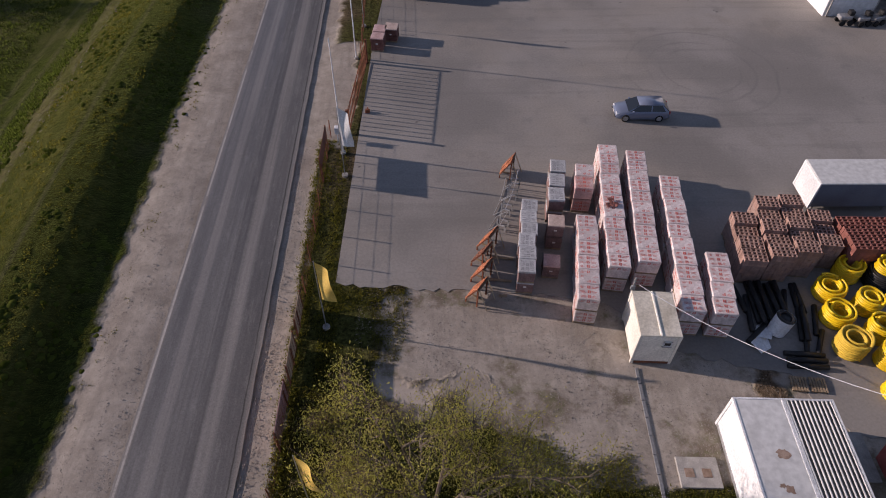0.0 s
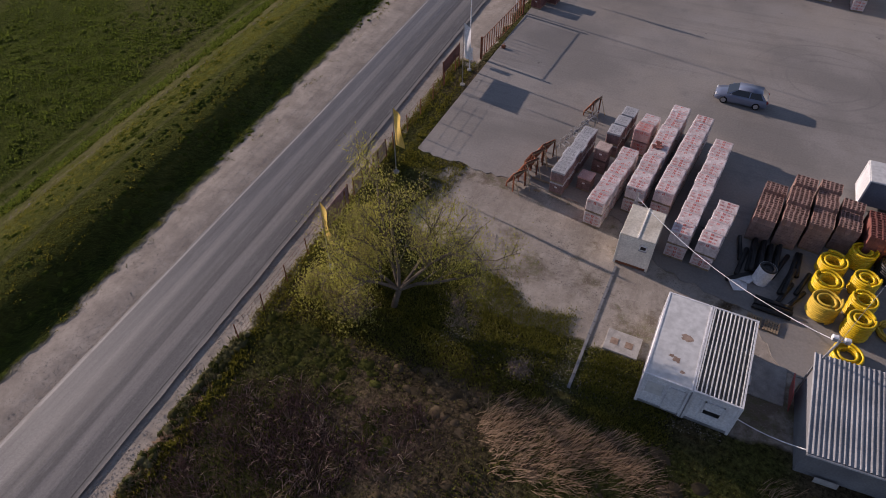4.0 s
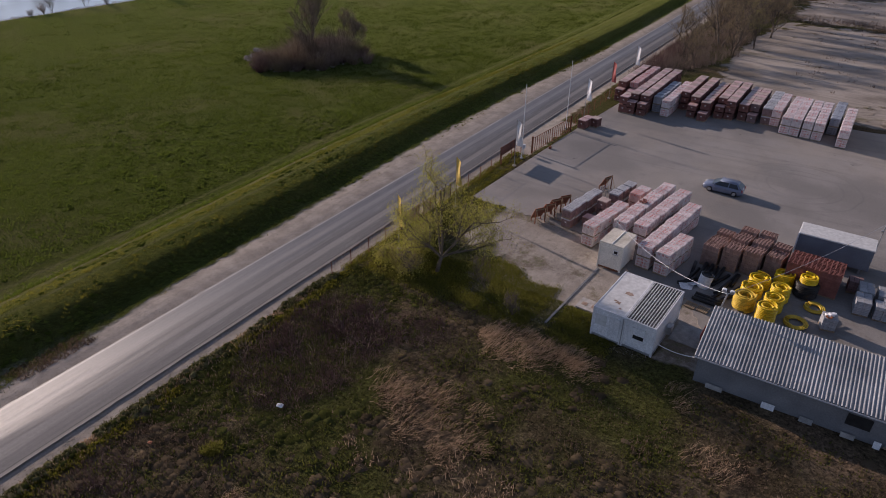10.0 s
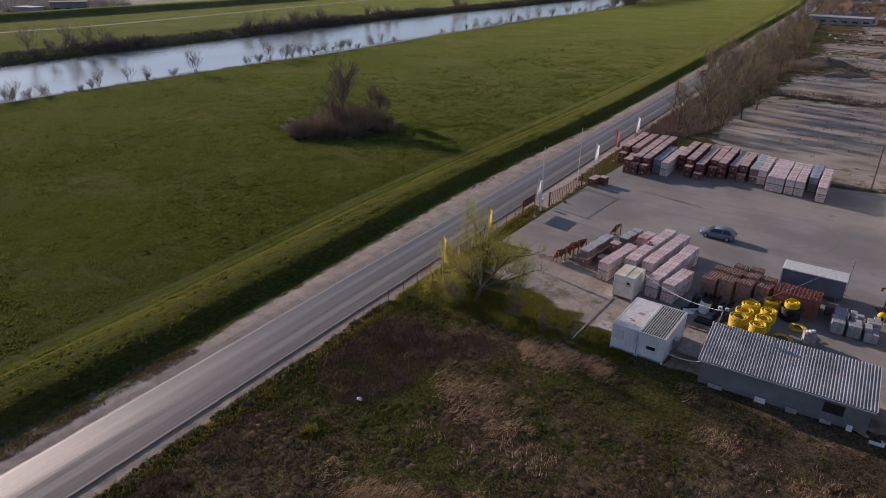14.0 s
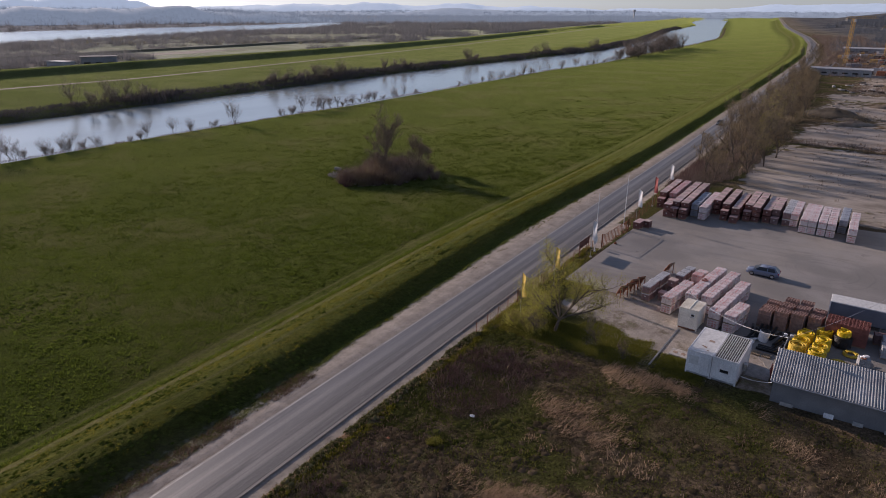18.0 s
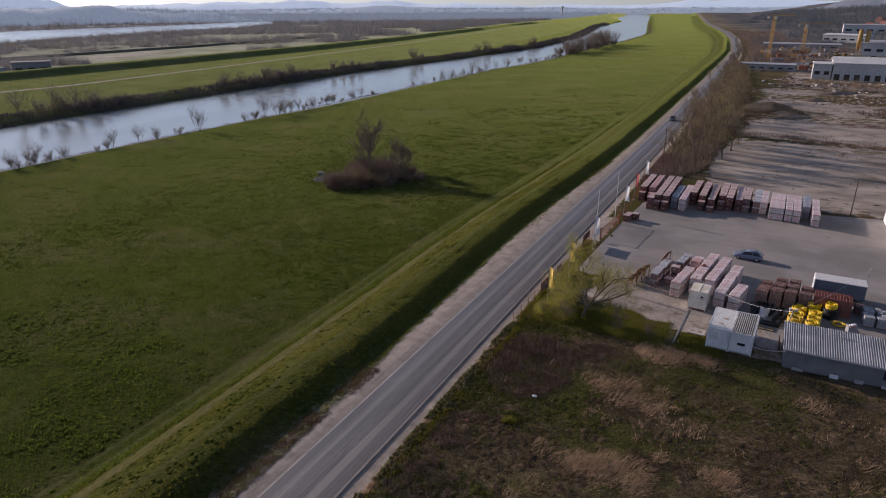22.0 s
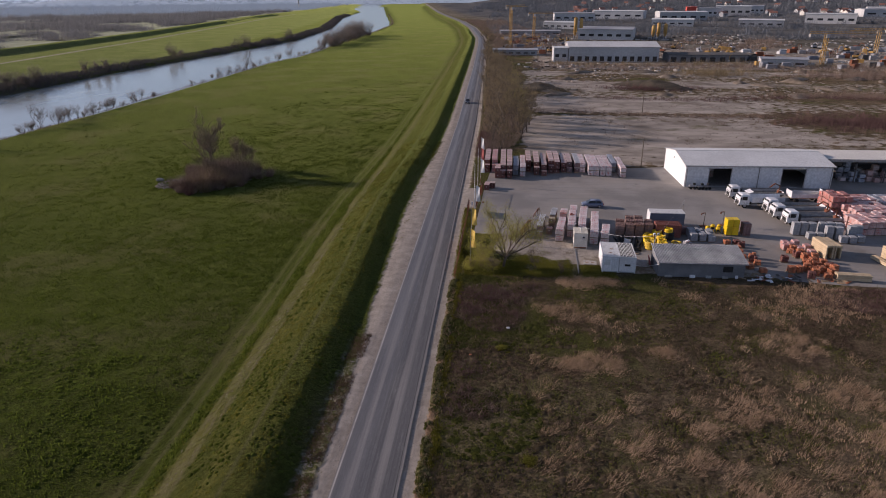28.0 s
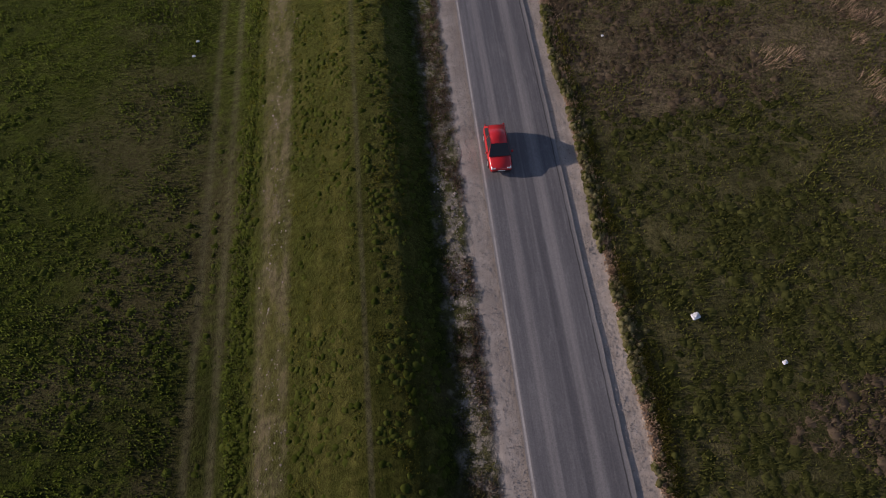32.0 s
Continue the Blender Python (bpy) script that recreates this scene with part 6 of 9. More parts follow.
# ---- vehicles ----
def paint(name, c):
    m, n, l, p = nodes_of(name)
    p.inputs["Base Color"].default_value = rgba(c)
    p.inputs["Metallic"].default_value, p.inputs["Roughness"].default_value = 0.25, 0.32
    p.inputs["Coat Weight"].default_value, p.inputs["Coat Roughness"].default_value = 0.7, 0.08
    nz, bp = n.new("ShaderNodeTexNoise"), n.new("ShaderNodeBump")
    nz.inputs["Scale"].default_value, bp.inputs["Strength"].default_value = 3.0, 0.03
    l.new(nz.outputs["Fac"], bp.inputs["Height"]), l.new(bp.outputs[0], p.inputs["Normal"])
    return m


GLASS = paint("tinted_car_glass", (0.012, 0.015, 0.02))
LAMPGLASS = paint("clear_lamp_glass", (0.7, 0.7, 0.7))
TAIL = paint("red_tail_lamp", (0.35, 0.01, 0.01))


def loft(sections):
    """sections: rows of (x, [(y, z), ...]) with the same count; closed at both ends."""
    v, f, n = [], [], len(sections[0][1])
    for x, ring in sections:
        v += [(x, y, z) for y, z in ring]
    for i in range(len(sections) - 1):
        for k in range(n):
            f.append((i * n + k, i * n + (k + 1) % n, (i + 1) * n + (k + 1) % n, (i + 1) * n + k))
    f += [tuple(range(n))[::-1], tuple(range((len(sections) - 1) * n, len(sections) * n))]
    return v, f


def ring(w, z0, z1, r=0.12):
    return [(-w + r * 0.5, z0), (w - r * 0.5, z0), (w, z0 + r), (w, (z0 + z1) * 0.52), (w - 0.03, z1 - r), (w - r * 1.2, z1), (-w + r * 1.2, z1), (-w + 0.03, z1 - r), (-w, (z0 + z1) * 0.52), (-w, z0 + r)]


def hatchback(m, col, label, L=4.1, W=1.7, H=1.43):
    """A five-door car; its nose points to -x, its length runs from 0 to L."""
    th = thing("car", m, label, "car")
    h = W / 2
    part("body", loft([(0.0, ring(h * 0.78, 0.34, 0.60)), (0.10, ring(h * 0.90, 0.24, 0.70)), (0.45, ring(h * 0.97, 0.20, 0.80)), (1.15, ring(h, 0.18, 0.92)), (L * 0.5, ring(h, 0.18, 0.96)), (L - 0.75, ring(h, 0.18, 0.98)), (L - 0.2, ring(h * 0.97, 0.22, 0.96)), (L - 0.04, ring(h * 0.90, 0.28, 0.86)), (L, ring(h * 0.80, 0.36, 0.70))]), col, th, "", None, True)
    a, b, c, d = 0.92, 1.72, L - 0.62, L - 0.12       # foot of windscreen, roof front, roof rear, foot of rear window
    wb, wt, zb = h * 0.93, h * 0.70, 0.93
    part("roof", loft([(b - 0.02, ring(wt, H - 0.10, H - 0.02, 0.05)), ((b + c) / 2, ring(wt + 0.02, H - 0.10, H + 0.02, 0.05)), (c + 0.05, ring(wt, H - 0.12, H - 0.02, 0.05))]), col, th, "", None, True)

    def quad(name, pts, mat, lab=""):
        n = len(pts)
        nrm = (Vector(pts[1]) - Vector(pts[0])).cross(Vector(pts[2]) - Vector(pts[0])).normalized()
        v = list(pts) + [tuple(Vector(p) - nrm * 0.03) for p in pts]
        part(name, (v, [tuple(range(n)), tuple(range(n, 2 * n))[::-1]] + [(k, n + k, n + (k + 1) % n, (k + 1) % n) for k in range(n)]), mat, th, lab)

    quad("windscreen", [(a, wb, zb), (a, -wb, zb), (b, -wt, H - 0.05), (b, wt, H - 0.05)], GLASS, "dark sloping windscreen")
    quad("rear_window", [(d, -wb, zb + 0.02), (d, wb, zb + 0.02), (c, wt, H - 0.05), (c, -wt, H - 0.05)], GLASS, "dark rear window")
    mid = (b + c) / 2 + 0.05
    for s in (-1, 1):
        q = lambda x, up: (x, s * (wt if up else wb), H - 0.07 if up else zb)
        for x0, x1, t0, t1 in ((a + 0.18, mid - 0.04, b + 0.03, mid - 0.04), (mid + 0.04, d - 0.28, mid + 0.04, c - 0.10)):
            p = [q(x0, 0), q(x1, 0), q(t1, 1), q(t0, 1)]
            quad("side_window", p if s < 0 else p[::-1], GLASS, "dark side window")
        for pts in ([q(a, 0), q(a + 0.18, 0), q(b + 0.03, 1), q(b - 0.03, 1)], [q(mid - 0.04, 0), q(mid + 0.04, 0), q(mid + 0.04, 1), q(mid - 0.04, 1)], [q(d - 0.28, 0), q(d, 0), q(c + 0.03, 1), q(c - 0.10, 1)]):
            quad("pillar", pts if s < 0 else pts[::-1], col)
        part("mirror", cbox_vf(a + 0.28, s * (h + 0.02) - 0.08 + s * 0.06, 0.92, a + 0.42, s * (h + 0.02) + 0.08 + s * 0.06, 1.06, 0.03), col, th)
        part("headlight", cbox_vf(0.03, s * h * 0.66 - 0.17, 0.55, 0.30, s * h * 0.66 + 0.17, 0.70, 0.04), LAMPGLASS, th, "clear headlight")
        part("tail_light", cbox_vf(L - 0.14, s * h * 0.80 - 0.08, 0.62, L + 0.005, s * h * 0.80 + 0.08, 0.92, 0.03), TAIL, th, "red tail light")
        for x in (0.80, L - 0.80):
            wh = part("wheel", moved(cyl_vf(0.31, -0.10, 0.10, 20), pose(x, s * (h - 0.09), 0.31, 90, 0, 0)), RUBBER, th, "black tyre", None, True)
            part("rim", moved(merge(cyl_vf(0.20, -0.115, 0.115, 14), cyl_vf(0.06, -0.125, 0.125, 8)), pose(x, s * (h - 0.09), 0.31, 90, 0, 0)), STEEL, wh, "grey steel rim")
    part("bumper", cbox_vf(-0.04, -h * 0.80, 0.30, 0.12, h * 0.80, 0.46, 0.05), BLACK, th, "dark lower grille")
    part("number_plate", box_vf(-0.045, -0.25, 0.47, -0.035, 0.25, 0.57), PAPER, th, "plain pale plate bar")
    part("number_plate", box_vf(L + 0.0, -0.25, 0.50, L + 0.01, 0.25, 0.60), PAPER, th, "plain pale plate bar")
    return th


hatchback(at(27.05, 59.75, 0, -2), paint("blue_grey_metallic_paint", (0.15, 0.18, 0.26)), "blue-grey metallic hatchback parked on the open yard", 4.2)
hatchback(at(-1.60, -50.3, 0.045, 90), paint("red_car_paint", (0.50, 0.012, 0.014)), "bright red hatchback driving along the asphalt road", 3.9, 1.68, 1.48)
hatchback(at(-1.6, 185.0, 0.045, 90), paint("dark_car_paint", (0.05, 0.055, 0.065)), "dark hatchback far along the asphalt road", 4.0)


def lorry(x, y, turn, L, label, bed="sides", crane=False):
    th = thing("truck", at(x, y, 0, turn), label, "truck", "parked trucks")
    cab = part("cab", loft([(0.0, ring(1.13, 0.62, 1.9, 0.1)), (0.14, ring(1.17, 0.58, 2.45, 0.12)), (0.5, ring(1.19, 0.58, 2.68, 0.2)), (1.85, ring(1.19, 0.58, 2.62, 0.2)), (1.9, ring(1.16, 0.65, 2.5, 0.15))]), WHITE, th, "white truck cab")
    part("windscreen", ([(-0.01, -1.02, 1.55), (-0.01, 1.02, 1.55), (0.10, 1.02, 2.35), (0.10, -1.02, 2.35), (0.06, -1.02, 1.55), (0.06, 1.02, 1.55), (0.16, 1.02, 2.35), (0.16, -1.02, 2.35)], [(3, 2, 1, 0), (4, 5, 6, 7), (0, 1, 5, 4), (2, 3, 7, 6), (1, 2, 6, 5), (3, 0, 4, 7)]), GLASS, cab, "wide dark windscreen")
    part("grille", cbox_vf(-0.03, -0.8, 0.75, 0.02, 0.8, 1.4, 0.02), BLACK, cab, "dark grille")
    part("bumper", cbox_vf(-0.12, -1.2, 0.4, 0.2, 1.2, 0.72, 0.05), DARKRIB, cab, "dusty dark bumper")
    part("fuel_tank", cbox_vf(2.5, -1.15, 0.45, 3.5, -0.6, 0.9, 0.08), STEEL, th)
    part("mudguard", merge(box_vf(0.55, -1.2, 1.02, 1.65, -0.85, 1.06), box_vf(0.55, 0.85, 1.02, 1.65, 1.2, 1.06)), BLACK, th, "black mudguards")
    part("sun_visor", box_vf(-0.1, -1.0, 2.42, 0.15, 1.0, 2.5), BLACK, cab)
    for s in (-1, 1):
        part("side_window", box_vf(0.45, s * 1.225 - 0.01, 1.6, 1.4, s * 1.225 + 0.01, 2.3), GLASS, cab, "dark side window")
        part("mirror", cbox_vf(0.05, s * 1.42 - 0.08, 1.6, 0.2, s * 1.42 + 0.08, 2.2, 0.03), BLACK, cab)
        part("headlight", cbox_vf(-0.14, s * 0.9 - 0.18, 0.48, -0.05, s * 0.9 + 0.18, 0.66, 0.02), LAMPGLASS, cab)
        for wx in [1.1, L - 1.2] + ([L - 2.6] if L > 8 else []):
            wh = part("wheel", moved(cyl_vf(0.5, -0.16, 0.16, 20), pose(wx, s * 1.0, 0.5, 90, 0, 0)), RUBBER, th, "black truck tyre", None, True)
            part("rim", moved(cyl_vf(0.28, -0.175, 0.175, 12), pose(wx, s * 1.0, 0.5, 90, 0, 0)), STEEL, wh)
    part("chassis", merge(box_vf(1.9, -0.5, 0.6, L, -0.35, 0.9), box_vf(1.9, 0.35, 0.6, L, 0.5, 0.9)), BLACK, th, "black chassis beams")
    part("bed", cbox_vf(2.3, -1.24, 0.95, L, 1.24, 1.12, 0.02), DARKRIB, th, "bare dark loading bed")
    if bed == "sides":
        for s in (-1, 1):
            part("side_board", box_vf(2.3, s * 1.24 - 0.03, 1.12, L, s * 1.24 + 0.03, 1.6), PALESIDE, th, "white drop side")
        part("tail_board", box_vf(L - 0.05, -1.2, 1.12, L, 1.2, 1.7), WHITE, th)
        part("headboard", box_vf(2.3, -1.2, 1.12, 2.36, 1.2, 2.1), DARKRIB, th, "dark slatted headboard")
    if bed == "tipper":
        part("skip", loft([(2.3, [(-1.2, 1.12), (1.2, 1.12), (1.25, 2.2), (1.18, 2.2), (1.12, 1.3), (-1.12, 1.3), (-1.18, 2.2), (-1.25, 2.2)]), (L, [(-1.2, 1.12), (1.2, 1.12), (1.25, 2.2), (1.18, 2.2), (1.12, 1.3), (-1.12, 1.3), (-1.18, 2.2), (-1.25, 2.2)])]), WHITE, th, "white tipper skip")
        part("wing", moved(box_vf(0, -1.1, 0, 1.0, 1.1, 0.06), pose(1.5, 0, 2.9, 0, -18, 0)), WHITE, th, "raised white roof deflector")
    if crane:
        part("crane_arm", merge(tube_vf([(L - 0.5, 0, 1.1), (L - 0.5, 0, 2.7), (L - 1.4, 0.2, 3.1), (L - 2.4, 0.1, 2.3)], 0.14, 6), cbox_vf(L - 0.8, -0.4, 1.1, L - 0.2, 0.4, 1.7, 0.05)), RUST, th, "folded red loading crane")
    return th


TL = "white flatbed truck parked in a row, drop sides up"
lorry(57.3, 67.6, 1, 10.5, "white truck with a folded crane parked in line", "sides", True)
lorry(57.3, 62.0, 2, 8.5, "white tipper truck with raised roof deflector", "tipper")
lorry(61.4, 58.9, 1, 10.5, TL, "sides")
lorry(61.3, 55.4, 3, 10.5, TL, "sides", True)
lorry(62.2, 51.9, 2, 9.5, TL, "sides", True)
_tl = thing("trailer", at(68.5, 66.0, 0, 2), "white drawbar trailer with drop sides beside trucks", "trailer")
part("bed", cbox_vf(0, -1.24, 0.95, 6.5, 1.24, 1.12, 0.02), WOOD, _tl)
for s in (-1, 1):
    part("side_board", box_vf(0, s * 1.24 - 0.03, 1.12, 6.5, s * 1.24 + 0.03, 1.9), WHITE, _tl)
    for wx in (1.2, 5.2):
        part("wheel", moved(cyl_vf(0.45, -0.15, 0.15, 18), pose(wx, s * 1.0, 0.45, 90, 0, 0)), RUBBER, _tl, "black tyre", None, True)
for x in (0.0, 6.45):
    part("end_board", box_vf(x, -1.2, 1.12, x + 0.05, 1.2, 2.4), WHITE, _tl)
for k, (x, y) in enumerate(((52.0, 73.8), (53.6, 73.6), (55.0, 73.7))):
    th = thing("small_machine", at(x, y, 0, 10 * k), "small grey site machine parked at the warehouse corner", "machine", "small machines")
    part("hood", cbox_vf(-0.7, -0.4, 0.5, 0.5, 0.4, 0.85, 0.06), STEEL, th)
    part("engine", cbox_vf(0.1, -0.3, 0.9, 0.6, 0.3, 1.3, 0.06), BLACK, th)
    for sx in (-0.4, 0.4):
        for sy in (-0.45, 0.45):
            part("wheel", moved(cyl_vf(0.27, -0.09, 0.09, 14), pose(sx, sy, 0.27, 90, 0, 0)), RUBBER, th)

for x, y in ((47.5, 49.5), (51.1, 50.4)):
    th = thing("site_hoist", at(x, y, 0, 20), "rusty steel hoist mast with a short arm", "hoist", "hoists")
    part("mast", cbox_vf(-0.06, -0.06, 0, 0.06, 0.06, 2.6, 0.02), DARKRIB, th)
    part("arm", merge(cbox_vf(-0.75, -0.06, 2.45, 0.06, 0.06, 2.60, 0.02), cbox_vf(-0.8, -0.09, 2.2, -0.6, 0.09, 2.5, 0.03)), RUST, th, "short lifting arm")
    part("foot", cbox_vf(-0.6, -0.5, 0, 0.6, 0.5, 0.12, 0.02), RUST, th)
# ---- eastern stock ----
for x, y, n in ((61.9, 46.4, 2), (63.2, 46.4, 2), (64.5, 46.3, 2), (63.6, 44.3, 1), (65.0, 44.2, 1), (66.3, 46.5, 2), (67.6, 46.6, 2), (68.9, 46.4, 2), (66.6, 44.6, 2), (68.0, 44.4, 2), (68.2, 42.8, 1), (69.6, 42.8, 1), (70.4, 45.0, 2), (71.6, 45.4, 2), (71.2, 43.4, 1)):
    block_pallet(x, y, 2, 2, 3 * n, 0.56, 0.36, GREYBLOCK, "pallet of grey concrete blocks standing in rows", rnd.uniform(-4, 4), "grey block pallets")
def pallet_block(x, y, nx, ny, turn, styles, levels, h, label, group, gap=1.26, seed=0):
    """A block of pallets standing close together, each leaning and stacked as it was set down."""
    r = random.Random(seed)
    c, sn = math.cos(math.radians(turn)), math.sin(math.radians(turn))
    for i in range(nx):
        for j in range(ny):
            dx, dy = i * gap + r.uniform(-0.06, 0.06), j * gap + r.uniform(-0.06, 0.06)
            brick_pallet(r.choice(styles), r.choice(levels), 1.2, 1.18, h + r.choice((-0.04, 0.0, 0.04)), at(x + c * dx - sn * dy, y + sn * dx + c * dy, 0, turn + r.uniform(-2, 2)), label, group, (i + j) % 2)


pallet_block(73.2, 46.9, 5, 4, 9, ["pink"], [2], 1.22, "film-wrapped pale pink brick pallets towards the field", "near east block", seed=1)
pallet_block(75.9, 52.9, 6, 6, 6, ["pink", "pink", "white"], [2, 2, 2, 2, 1], 1.1, "pink and white wrapped brick pallets in a wide block", "middle east block", seed=2)
pallet_block(73.7, 58.9, 3, 4, 4, ["redfilm"], [2, 3, 3], 1.12, "red film-wrapped brick pallets, stacked unevenly high", "red east block", seed=3)
pallet_block(78.2, 61.4, 4, 3, 4, ["redfilm", "pink", "pink"], [2], 1.1, "red and pink wrapped pallets behind the high stacks", "red east block", seed=4)
pallet_block(85.4, 62.6, 5, 5, 3, ["blue", "white"], [1, 1, 1, 1, 2], 1.25, "pale blue-white film-wrapped pallets in a block", "blue east block", seed=5)
for k, (x, y) in enumerate(((72.2, 55.6), (72.4, 54.0), (72.0, 57.2))):
    brick_pallet("redfilm", 1, 1.2, 1.18, 1.2, at(x, y, 0, 8 * k), "single red wrapped pallet standing beside the block", "red east block", k % 2)


def timber_stack(x, y, w, l, h, turn, label, mat=None, n=5):
    th = thing("timber_stack", at(x, y, 0, turn), label, "timber stack", "timber stacks")
    lay = max(2, int(h / 0.3))
    me = mesh_of("beam", *cbox_vf(-l / 2, -w / n / 2 + 0.008, 0, l / 2, w / n / 2 - 0.008, h / lay - 0.012, 0.012), mat or TIMBER)
    for k in range(lay):
        for i in range(n):
            if 0 < i < n - 1 and k < lay - 1:
                continue
            part("beam", me, None, th, "", pose(rnd.uniform(-0.05, 0.05), -w / 2 + (i + 0.5) * w / n, 0.1 + k * h / lay))
    for s in (-0.35, 0.35):
        part("bearer", box_vf(s * l - 0.06, -w / 2, 0, s * l + 0.06, w / 2, 0.1), WOOD, th)


timber_stack(62.3, 37.2, 1.25, 4.2, 2.2, 96, "tall stack of fresh yellow sawn timber")
timber_stack(63.6, 37.3, 1.1, 4.2, 2.1, 96, "tall stack of fresh timber beside another")
timber_stack(62.3, 27.2, 1.1, 4.6, 0.9, -6, "low stack of pale timber at the yard edge")
timber_stack(71.6, 34.0, 1.4, 4.2, 2.2, 98, "stack of fresh yellow timber beams")
timber_stack(72.3, 29.3, 1.5, 3.4, 2.0, 98, "stack of browner timber boards with dark ends", WOOD)
timber_stack(70.0, 33.4, 0.8, 5.5, 0.5, 98, "low row of timber beams lying beside stacks")
timber_stack(83.0, 37.2, 2.2, 5.0, 1.5, 100, "stack of fresh timber at the eastern side")
timber_stack(82.5, 42.6, 1.4, 6.5, 0.8, 4, "long brown timber planks in a flat pile", WOOD)
for x, y, w, l, h, turn in ((91.2, 50.5, 1.5, 5.6, 0.8, 94), (93.2, 51.0, 1.3, 5.6, 0.55, 95), (91.5, 57.0, 1.6, 6.0, 0.9, 93), (93.6, 57.4, 1.4, 5.0, 0.5, 92), (92.2, 63.6, 1.7, 6.0, 0.8, 94), (94.3, 63.2, 1.2, 6.0, 0.4, 95), (98.0, 59.5, 1.6, 6.2, 0.8, 93), (98.3, 66.2, 1.8, 5.8, 1.0, 94), (100.6, 66.0, 1.4, 5.8, 0.6, 92), (100.8, 59.6, 1.5, 5.8, 0.5, 95), (105.0, 70.5, 2.0, 6.0, 1.1, 96), (105.4, 63.5, 1.8, 6.0, 0.8, 94), (98.4, 52.6, 1.6, 5.8, 0.6, 95), (108.0, 72.0, 2.0, 6.0, 1.3, 93)):
    timber_stack(x, y, w, l, h, turn, "reddish brown planks bundled in a long flat row", PLANKRED, 4)
for x, y, w, l, h in ((80.6, 41.6, 1.2, 5.0, 0.35), (88.0, 58.0, 1.3, 5.5, 0.4), (88.4, 50.5, 1.2, 5.0, 0.35)):
    timber_stack(x, y, w, l, h, 96, "thin layer of grey boards on bearers", WOOD, 4)


def tile_pallet(x, y, turn, label, h=1.0, mat=None):
    th = thing("tile_pallet", at(x, y, 0, turn), label, "roof tiles", "orange tile pallets")
    tagged(part("pallet", pallet_vf(1.1, 0.9), WOOD, th), kind="stuff")
    r = random.Random(int(x * 31 + y * 17))
    me = mesh_of("tile_pack", *cbox_vf(-0.24, -0.145, 0, 0.24, 0.145, 0.30, 0.05), mat or ORANGE)
    for k in range(int(h / 0.3)):
        for i in range(2):
            for j in range(3):
                if k * 0.3 > h * 0.6 and r.random() < 0.35:
                    continue
                part("tile_pack", me, None, th, "", pose(-0.27 + 0.52 * i + r.uniform(-0.03, 0.03), -0.3 + 0.3 * j, 0.14 + 0.31 * k, 0, r.uniform(-6, 6), r.uniform(-8, 8)))


for x, y in ((49.6, 41.0), (50.2, 39.5), (50.4, 38.0), (50.2, 36.5), (50.0, 35.0), (49.8, 33.4), (49.7, 31.8), (49.5, 30.2), (49.6, 28.8)):
    for dx in (-0.7, 0.6):
        if rnd.random() < 0.65:
            tile_pallet(x + dx + rnd.uniform(-0.3, 0.3), y + rnd.uniform(-0.3, 0.3), rnd.uniform(-20, 20), "pallet of orange clay roof tiles beside the shed", rnd.choice((0.35, 0.65, 0.95)), rnd.choice((None, None, PACKRED)))
for x, y in ((58.4, 38.2), (58.6, 36.5), (58.8, 34.8), (59.3, 33.2), (60.4, 32.4), (59.2, 31.4), (60.2, 30.6), (58.9, 29.6), (60.0, 28.8), (57.6, 28.6), (54.6, 29.4), (55.8, 29.6)):
    tile_pallet(x + rnd.uniform(-0.15, 0.15), y, rnd.uniform(-25, 25), "loose pallet of orange roof tiles, partly unpacked", 1.0)
for k, (x, y) in enumerate(((57.6, 37.4), (57.9, 35.7), (59.9, 34.2), (58.2, 33.0), (60.9, 31.2), (58.0, 31.2), (59.1, 27.7), (56.6, 27.4), (60.7, 29.6), (58.3, 30.2), (55.2, 33.6), (57.0, 30.0))):
    tile_pallet(x, y, 37 * k % 50 - 25, "leaning pallet of orange and red roof tiles", (0.65, 0.95, 1.25)[k % 3], (None, PACKRED, None)[k % 3])
for x, y in ((57.6, 39.0), (58.3, 37.3), (59.6, 36.0), (57.0, 39.8), (56.5, 38.4), (59.8, 38.3), (58.8, 40.2)):
    brick_pallet("pink", 1, 1.0, 1.0, 1.0, at(x + 0.9, y + 0.6, 0, 10), "small film-wrapped pallet among orange tiles", "loose pallets", 1)
for k in range(46):
    r = random.Random(k + 40)
    solid("scrap_board", moved(cbox_vf(-0.5, -0.2, 0, 0.5, 0.2, 0.08, 0.02), pose(0, 0, 0.05, r.uniform(-20, 20), r.uniform(-10, 10), 0)), r.choice((WHITE, WOOD, RUST, DARKRIB, DARKRIB, ORANGE)), "loose scrap board lying behind the shed", "scrap", at(46.5 + r.uniform(-1, 15), 26.4 + r.uniform(-0.7, 1.8), 0, r.uniform(0, 180)), "scrap boards")
_yw = thing("wrapped_pallet", at(95.2, 69.9, 0, 0), "yellow wrapped insulation packs before the open hall", "insulation")
for k in range(3):
    part("pack", cbox_vf(-1.5 + k, -0.8, 0.0, -0.52 + k, 0.8, 2.4 - 0.8 * (k == 0), 0.06), YELLOW, _yw)

